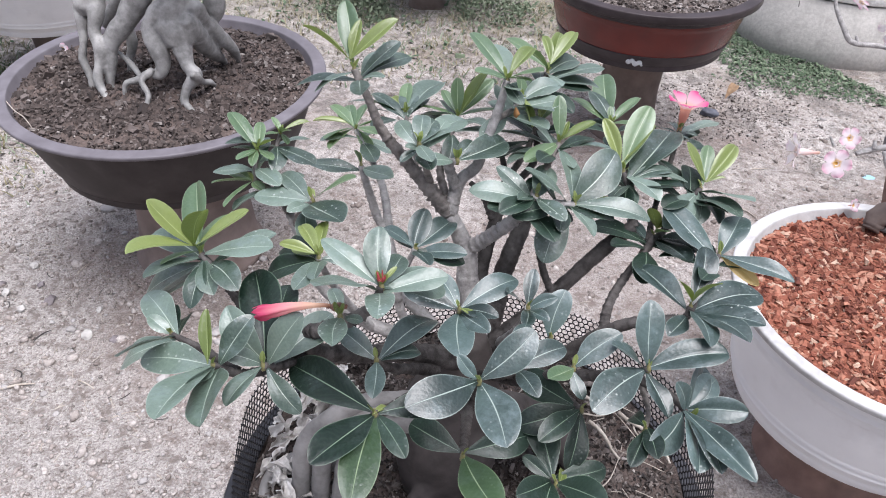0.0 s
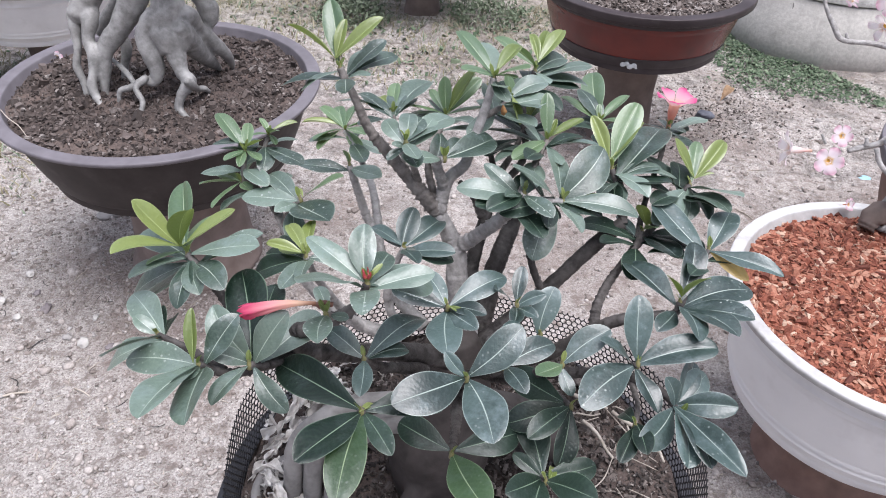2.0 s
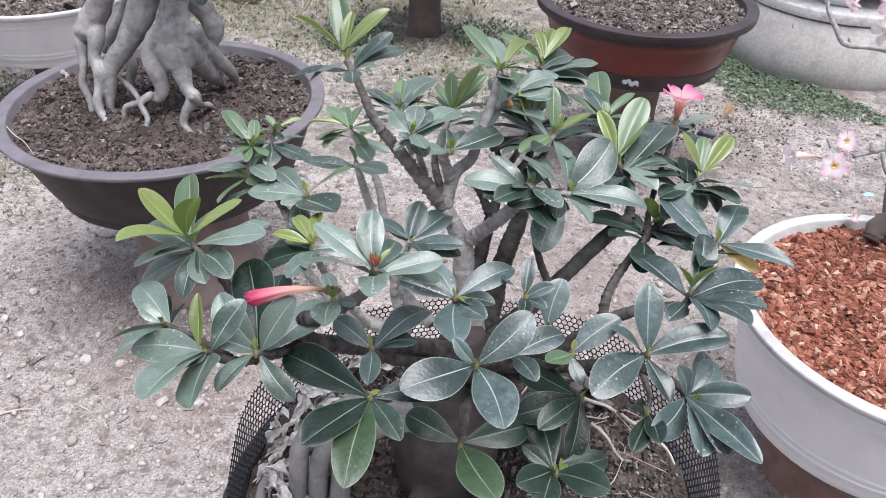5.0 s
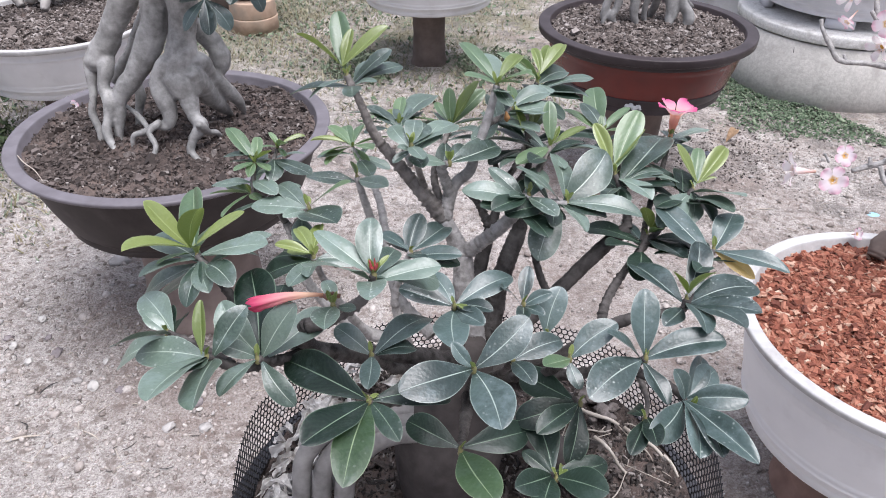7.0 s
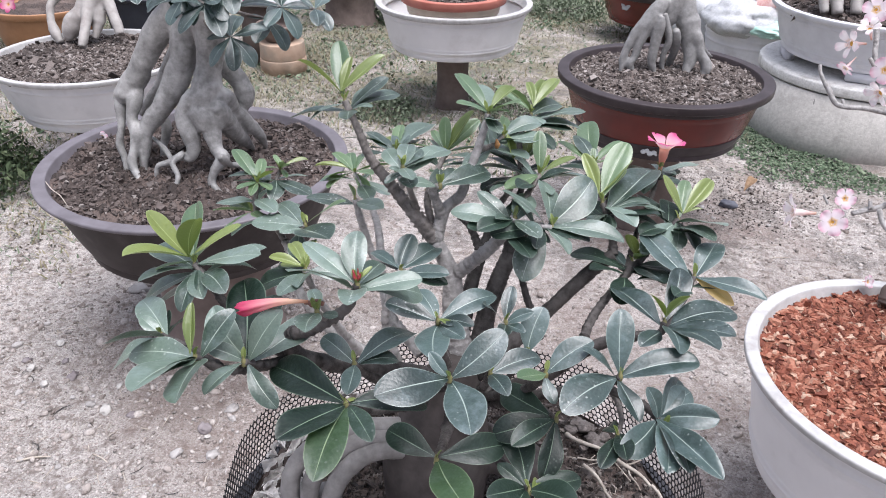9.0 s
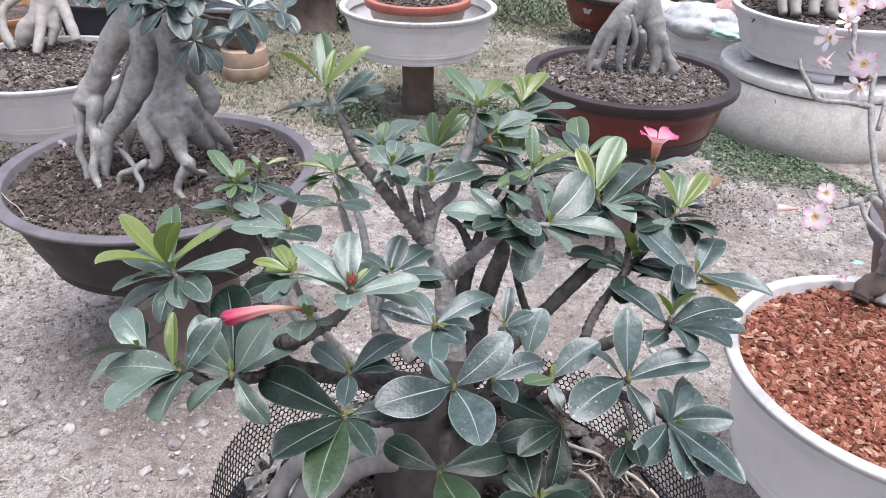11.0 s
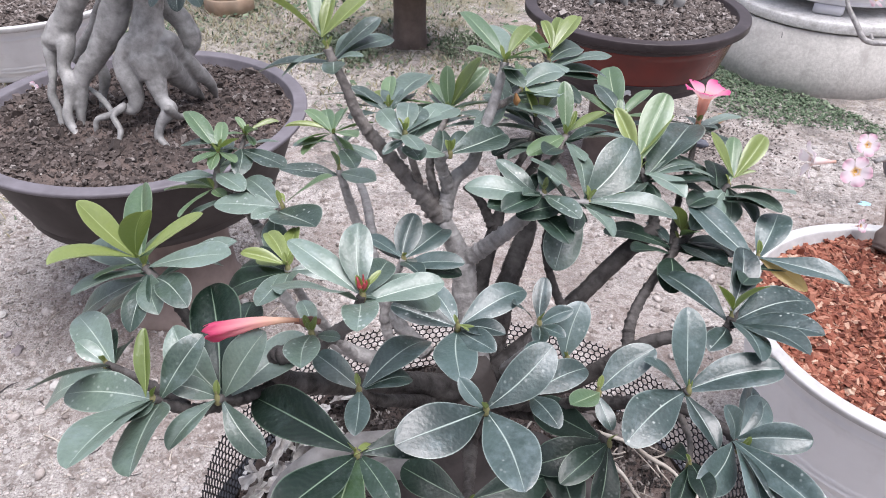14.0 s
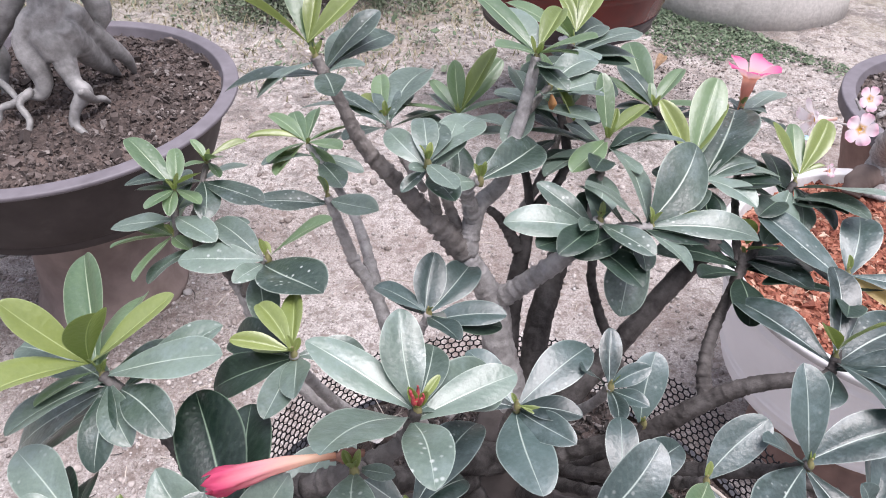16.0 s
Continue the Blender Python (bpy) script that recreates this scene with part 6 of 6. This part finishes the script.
bmesh.ops.create_cube(bm, size=1, matrix=Matrix.Translation((0, 0, 0.24)) @ Matrix.Diagonal((0.72, 0.5, 0.06, 1)))
bmesh.ops.bevel(bm, geom=bm.edges[:], offset=0.01, segments=2, affect="EDGES")
part("top", bm, SACK, slab)
gs = yard_z(-1.95, 5.75) - 0.01
part("pillar", lathe([(0.002, gs), (0.18, gs), (0.16, 0.21), (0.002, 0.21)], 32), STAND, slab)

tub = pot("tub", "grey plastic tub stuffed with white sacks", 1.99, 6.35, 0.1, 0.44, 0.42, GREY_POT, GREY_POT, 0.84, 0.05, 0.03, ((-0.1, 0.01, 0.006), (-0.16, 0.01, 0.006)))


def crumple(r, squash, seed, sub=4):
    """A slumped, creased bag."""
    bm = bmesh.new()
    bmesh.ops.create_icosphere(bm, subdivisions=sub, radius=r)
    for v in bm.verts:
        n = noise.fractal(v.co * (2.4 / r) * 0.35 + Vector((seed, 0, 0)), 0.7, 2.0, 4)
        v.co *= 1 + 0.32 * n + 0.08 * abs(noise.noise(v.co * (3 / r) + Vector((0, seed, 0))))
        v.co.z *= squash
        if v.co.z < -r * squash * 0.7:
            v.co.z = -r * squash * 0.7
    return bm


for x, y, z, r, sq, m, label, seed in ((1.85, 6.2, 0.13, 0.3, 0.5, SACK, "white plastic sack slumped in a grey tub", 1), (2.15, 6.3, 0.2, 0.27, 0.75, SACK_RED, "white sack with faded red print", 5),
                                       (2.0, 6.02, 0.1, 0.2, 0.3, SACK_GREEN, "plastic sack with pale green print", 8), (1.62, 6.65, -0.05, 0.26, 0.9, SACK, "white plastic sack on the ground", 12),
                                       (2.05, 6.75, 0.3, 0.25, 0.7, SACK, "white plastic sack on top of others", 15)):
    o = tagged(link("sack", crumple(r, sq, seed), m), label, "sack", "white sacks")
    o.location = (x, y, z)
behind = pot("bonsai_pot", "white glazed bonsai pot far behind", 2.35, 7.6, 0.35, 0.5, 0.3, WHITE_POT, WHITE_LIP, 0.8, 0.03, 0.04, (), 0.2)
soil(behind, 0.45, 0.03, 0.01, 25, "dark soil in a white pot")


def shrub(x, y, radius, height, count, seed, material, label, size=0.03):
    """A low mound of many small leaves on thin stems."""
    rng = np.random.default_rng(seed)
    t = thing("shrub", (x, y, yard_z(x, y)), label, "shrub")
    verts, faces, stems = [], [], []
    for k in range(count):
        a, e = rng.uniform(0, 6.283), math.asin(rng.uniform(0.05, 1))
        q = rng.uniform(0.55, 1.05) * (1 + 0.25 * noise.noise(Vector((math.cos(a) * 2, math.sin(a) * 2, e * 2 + seed))))
        c = np.array((radius * q * math.cos(e) * math.cos(a), radius * q * math.cos(e) * math.sin(a), height * q * math.sin(e)))
        ax = tumble(rng, 0.8)
        s = size * rng.lognormal(0, 0.3)
        o = len(verts)
        for du, dv in ((-1, 0), (0, -0.45), (1, 0), (0, 0.45)):
            verts.append(tuple(c + ax[:, 0] * s * du + ax[:, 1] * s * dv + ax[:, 2] * (0.2 * s if du == 0 else 0)))
        faces.append((o, o + 1, o + 2, o + 3))
    me = bpy.data.meshes.new("leaves")
    me.from_pydata(verts, [], faces)
    me.materials.append(material)
    lv = new("leaves", me)
    lv.parent = t
    tagged(lv, kind="stuff")
    part("stems", merge([sweep([(0, 0, -10, 6), (400 * radius * math.cos(a), 400 * radius * math.sin(a), 500 * height, 4), (800 * radius * math.cos(a), 800 * radius * math.sin(a), 800 * height, 2)], 6) for a in (0.3, 1.5, 2.6, 3.9, 5.2)]), TWIG_BARK, t)
    return t


shrub(0.5, 8.3, 0.5, 0.2, 3000, 1, GRASS_GREEN, "low rounded green shrub in the grass", 0.019)
shrub(-2.62, 3.0, 0.42, 0.3, 5200, 2, WEED_GREEN, "low dark green weeds beside a pot", 0.015)
shrub(-1.3, 7.4, 0.2, 0.2, 300, 3, GRASS_GREEN, "small green weed in the grass", 0.03)
shrub(-0.75, 4.55, 0.26, 0.13, 1300, 4, GRASS_GREEN, "leafy weed at the foot of a stand", 0.013)
shrub(0.1, 4.7, 0.28, 0.12, 1200, 5, GRASS_GREEN, "leafy weed at the foot of a stand", 0.013)

# ---- grass, creeper, grit and litter on the ground ----


def blades_of_grass(name, spots, material, label, tall, rng):
    verts, faces = [], []
    for x, y in spots:
        z = yard_z(x, y) - 0.004
        a = rng.uniform(0, 6.283)
        h = tall * rng.lognormal(0, 0.35)
        lean = rng.uniform(0.7, 2.6) * h
        w = 0.003 + 0.002 * rng.random()
        dx, dy = math.cos(a), math.sin(a)
        o = len(verts)
        verts += [(x - dy * w, y + dx * w, z), (x + dy * w, y - dx * w, z), (x + dx * lean * 0.4 + dy * w * 0.7, y + dy * lean * 0.4 - dx * w * 0.7, z + h * 0.65),
                  (x + dx * lean * 0.4 - dy * w * 0.7, y + dy * lean * 0.4 + dx * w * 0.7, z + h * 0.65), (x + dx * lean, y + dy * lean, z + h)]
        faces += [(o, o + 1, o + 2, o + 3), (o + 3, o + 2, o + 4)]
    me = bpy.data.meshes.new(name)
    me.from_pydata(verts, [], faces)
    me.materials.append(material)
    return tagged(new(name, me), label, "grass", kind="stuff")


def grassy(x, y):
    """How grassy the yard is at a place: bare in front, thin turf farther back."""
    n = noise.fractal(Vector((x * 0.9, y * 0.9, 7)), 0.8, 2.0, 4)
    far = min(1.0, max(0.0, (y - 3.3 - 0.55 * max(0.0, x)) / 1.4))
    west = min(1.0, max(0.0, (-x - 1.5) / 0.5)) * min(1.0, max(0.0, (y - 2.1) / 0.5))
    lane = math.exp(-((x - 0.55) / 0.7) ** 2) * (1 if 5 < y < 7.4 else 0)
    return max(far, west) * (0.62 + 0.75 * n) * (1 - 0.8 * lane)


rng = np.random.default_rng(3)
dry, green = [], []
while len(dry) < 80000:
    x, y = rng.uniform(-4.6, 3.6), rng.uniform(1.7, 10.5)
    p = grassy(x, y)
    if rng.random() < p * 0.75:
        (green if rng.random() < 0.3 else dry).append((x, y))
blades_of_grass("dry_grass", dry, GRASS_DRY, "short dry yellowish turf", 0.022, rng)
blades_of_grass("green_grass", green, GRASS_GREEN, "short green grass among dry turf", 0.022, rng)
bits = []
while len(bits) < 7000:
    x, y = rng.uniform(1.0, 2.4), rng.uniform(3.3, 5.0)
    d = abs(math.hypot(x - RX, y - RY) - 0.585)
    inside = math.hypot(x - RX, y - RY) < 0.6
    edge = 0.66 + 0.35 * noise.fractal(Vector((x * 2.4, y * 2.4, 1)), 0.8, 2.0, 3)
    if inside or d > edge or rng.random() < (d / edge) ** 1.1 or x + 0.6 * (y - 4.2) > 2.05:
        continue
    s = 0.0058 * rng.lognormal(0, 0.35)
    bits.append(((x, y, yard_z(x, y) + rng.uniform(0.002, 0.022)), tumble(rng, 0.4), (s, s * 0.7, 0.0012)))
while len(bits) < 11300:
    x, y = rng.uniform(-4.0, 2.6), rng.uniform(3.6, 8.0)
    if rng.random() < 0.5 * grassy(x, y) * (noise.noise(Vector((x * 1.7, y * 1.7, 9))) + 0.4):
        s = 0.012 * rng.lognormal(0, 0.3)
        bits.append(((x, y, yard_z(x, y) + rng.uniform(0.004, 0.03)), tumble(rng, 0.5), (s, s * 0.6, 0.0012)))
scattered("ground_creeper", bits, CREEPER, "low small-leaved green creeper on bare earth", "ground cover")

grit, sticks = [], []
for k in range(22000):
    x, y = rng.uniform(-2.2, 2.6), 0.75 + 3.6 * rng.random() ** 1.3
    s = min(0.009, 0.003 * rng.lognormal(0, 0.6))
    grit.append(((x, y, yard_z(x, y) + s * 0.3), tumble(rng, 0.4), (s, s * 0.8, s * 0.6)))
lumps("grit", grit, GRAVEL, "grit and crumbs of earth on sandy ground", "gravel")
for k in range(2600):
    x, y = rng.uniform(-2.0, 2.4), 0.8 + 3.4 * rng.random() ** 1.1
    sticks.append(((x, y, yard_z(x, y) + 0.002), tumble(rng, 0.15), (0.004 + 0.022 * rng.random() ** 2, 0.0012, 0.001)))
clods = []
for k in range(9000):
    x, y = rng.uniform(-1.9, -0.1), 0.75 + 1.9 * rng.random() ** 1.2
    s = min(0.012, 0.0036 * rng.lognormal(0, 0.5))
    clods.append(((x, y, yard_z(x, y) + s * 0.15), tumble(rng, 0.5), (s * 1.2, s * 0.85, s * 0.6)))
for k in range(6500):
    x, y = rng.uniform(-2.2, 2.6), 0.75 + 3.4 * rng.random() ** 1.2
    s = min(0.022, 0.0062 * rng.lognormal(0, 0.55))
    clods.append(((x, y, yard_z(x, y) + s * 0.1), tumble(rng, 0.5), (s, s * 0.85, s * 0.55)))
rot = []
for k in range(1300):
    x, y = rng.normal(1.3, 0.24), rng.normal(3.55, 0.2)
    s = 0.0028 * rng.lognormal(0, 0.4)
    rot.append(((x, y, yard_z(x, y) + s * 0.3), tumble(rng, 0.7), (s * 1.5, s * 0.8, s * 0.4)))
scattered("rotted_litter", rot, FIBRE, "dark rotted leaf litter on bare earth", "plant litter")
lumps("earth_clods", clods, CLOD, "crumbled clods of sandy earth", "earth")
scattered("plant_litter", sticks, STRAW, "short dry stalks lying on sandy ground", "plant litter")


for k in range(70):
    x, y = (rng.uniform(-1.7, -0.35), rng.uniform(1.0, 2.1)) if k < 46 else (rng.uniform(0.9, 2.1), rng.uniform(2.1, 3.6))
    r = 0.007 * rng.lognormal(0, 0.4)
    o = tagged(link("stone", pebble(r, k), STONE), "small rough pale grey stone on sandy earth", "stone", "stones on the ground")
    o.location = (x, y, yard_z(x, y) + r * 0.3)
    o.rotation_euler = (0, 0, k)
for x, y, r, skin in ((-1.1, 1.549, 0.013, STONE), (-1.043, 1.533, 0.018, PALE_STONE), (-0.949, 1.519, 0.016, VIOLET_STONE), (-1.06, 1.651, 0.011, PALE_STONE), (-1.364, 1.826, 0.015, PALE_STONE),
                      (-1.378, 1.677, 0.015, PALE_STONE), (-1.29, 1.61, 0.014, PALE_STONE), (-1.223, 1.658, 0.019, VIOLET_STONE), (-1.299, 1.742, 0.014, VIOLET_STONE), (-1.419, 1.717, 0.014, VIOLET_STONE),
                      (-0.699, 1.48, 0.02, VIOLET_STONE), (-0.679, 1.451, 0.009, PALE_STONE), (-0.741, 1.374, 0.018, STONE), (-0.638, 1.389, 0.02, STONE), (-0.655, 1.582, 0.02, STONE), (-1.26, 2.2, 0.035, STONE)):
    o = tagged(link("stone", pebble(r, x), skin), {"grey_stone": "rough grey stone on sandy earth", "pale_stone": "whitish broken stone on sandy earth"}.get(skin.name, "dark violet-brown lump of stone on sandy earth"), "stone", "stones on the ground")
    o.location = (x, y, yard_z(x, y) + r * 0.25)
    o.rotation_euler = (0.3 * math.sin(40 * x), 0.3 * math.cos(50 * y), 37 * x)
for x, y, a, ln, r in ((-0.95, 1.335, -25, 0.075, 2.6), (-0.8, 1.24, 30, 0.07, 1.8), (-1.13, 1.3, 20, 0.09, 3.5), (-0.62, 1.3, 100, 0.06, 2.2), (-1.2, 1.85, 75, 0.07, 2.0), (1.35, 2.95, 10, 0.1, 2.5), (-0.5, 1.95, 60, 0.09, 2.0), (1.2, 2.55, -50, 0.09, 2.2)):
    o = tagged(link("stick", sweep([(-500 * ln, 0, r, r), (0, 40 * ln, r * 1.6, r), (500 * ln, 0, r, r * 0.6)], 6), STRAW), "short pale dry stick on sandy earth", "stick", "sticks on the ground")
    o.location = (x, y, yard_z(x, y))
    o.rotation_euler = (0, 0, radians(a))
twig_rng = random.Random(31)
for k in range(26):
    x, y = (-1.154, 1.341) if k == 0 else (-1.174, 1.508) if k == 1 else (twig_rng.uniform(-1.6, -0.4), twig_rng.uniform(1.1, 2.0))
    half, r = (32, 2.2) if k < 2 else (twig_rng.uniform(10, 24), twig_rng.uniform(0.7, 1.5))
    bow = 26 if k == 0 else twig_rng.uniform(-9, 9)
    o = tagged(link("twig", sweep([(-half, bow * 0.7, r, r * 0.6), (-half * 0.4, -bow * 0.2, r * 1.6, r), (half * 0.4, -bow * 0.25, r * 1.4, r), (half, bow * 0.6, r, r * 0.5)], 6, True, 5, 0.3, k), DARK_BARK), "dark rotting twig lying on sandy earth", "twig", "twigs on the ground")
    o.location = (x, y, yard_z(x, y) + 0.001)
    o.rotation_euler = (0, 0, (1.9, 1.1)[k] if k < 2 else twig_rng.uniform(0, 6.28))
thread = tagged(link("root_thread", sweep([(-1234, 1804, 573, 1.4), (-1180, 1751, 577, 1.6), (-1130, 1714, 576, 1.4), (-1081, 1665, 572, 1.0)], 6, True, 5, 0.3, 2), STRAW), "pale root thread lying on dark soil in a pot", "plant litter")
slate = tagged(link("stone", pebble(0.034, 7.3), NAVY_STONE), "dark blue-grey stone on bare earth", "stone", "stones on the ground")
slate.location = (1.224, 3.460, yard_z(1.224, 3.460) + 0.012)
fallen = tagged(link("dry_leaf", blade(0.7, 0.5, 0.05, 0.4, 91), DEAD_LEAF), "large curled ochre dead leaf on bare earth", "dry leaf")
fallen.matrix_world = Matrix.Translation((1.338, 3.636, yard_z(1.338, 3.636) + 0.012)) @ Matrix.Rotation(0.9, 4, "Z") @ Matrix.Rotation(-0.35, 4, "Y") @ Matrix.Scale(0.12, 4)
scrap = tagged(link("plastic_scrap", pebble(0.03, 3), BLUE_SCRAP), "flat faded blue scrap of plastic on bare earth", "litter")
scrap.location = (1.82, 2.95, yard_z(1.82, 2.95))
scrap.scale = (1, 0.8, 0.2)
for k, (x, y, z, m, label) in enumerate(((-1.265, 2.19, 0.556, PETAL_PALE, "fallen pink blossom on dark soil"), (1.088, 1.69, 0.51, PETAL_PALE, "fallen pale blossom on the rim of a white pot"))):
    f = thing("fallen_blossom", (x, y, z), label, "flower")
    flower(f, (0, 0, 0), (0.5, -0.7, 0.5), 0.014, 0.015, m, PETAL_TUBE, "", 0.6, k)

# ---- red bark chips in the near white pot ----
rng = np.random.default_rng(17)
chip_meshes = []
for k in range(7):
    c = scattered("bark_chip", [((0, 0, 0), np.eye(3), (1.0, 0.62, 0.4))], CHIP, "", "")
    me = c.data
    for v in me.vertices:
        v.co *= 1 + 0.35 * noise.noise(v.co * 1.7 + Vector((k * 3, 0, 0)))
    chip_meshes.append(me)
    bpy.data.objects.remove(c)
mulch = thing("bark_mulch", (whiter.location.x, whiter.location.y, whiter.location.z - 0.026), "layer of red-brown bark chips in a white pot", "mulch")
bed = []
count = 0
while count < 9500:
    x, y = rng.uniform(-0.355, 0.355, 2)
    if math.hypot(x, y) > 0.35:
        continue
    count += 1
    s = min(0.009, 0.0036 * rng.lognormal(0, 0.6))
    z = heap_z(x, y, 0.357, 0.012, 0.006, 17) + s * 0.35
    ax = tumble(rng, 0.45)
    if count <= 300 and x < 0.12:
        o = new("bark_chip", chip_meshes[count % 7])
        o.parent = mulch
        s = max(s, 0.0048) * 1.25
        o.matrix_local = Matrix.Translation((x, y, z + 0.004)) @ Matrix(ax.tolist()).to_4x4() @ Matrix.Diagonal((s * 1.3, s, s * 0.8, 1))
    else:
        bed.append(((x, y, z), ax, (s * 1.4 * rng.uniform(0.5, 1.5), s * 0.8, s * 0.4)))
fibre = [((x, y, heap_z(x, y, 0.357, 0.012, 0.006, 17) + 0.007), tumble(rng, 0.2), (rng.uniform(0.006, 0.018), 0.0007, 0.0006)) for x, y in rng.uniform(-0.24, 0.24, (900, 2))]
tagged(scattered("bark_bed", bed + fibre, CHIP_BED, "", "", mulch), "smaller red-brown chips and fibre", kind="stuff")
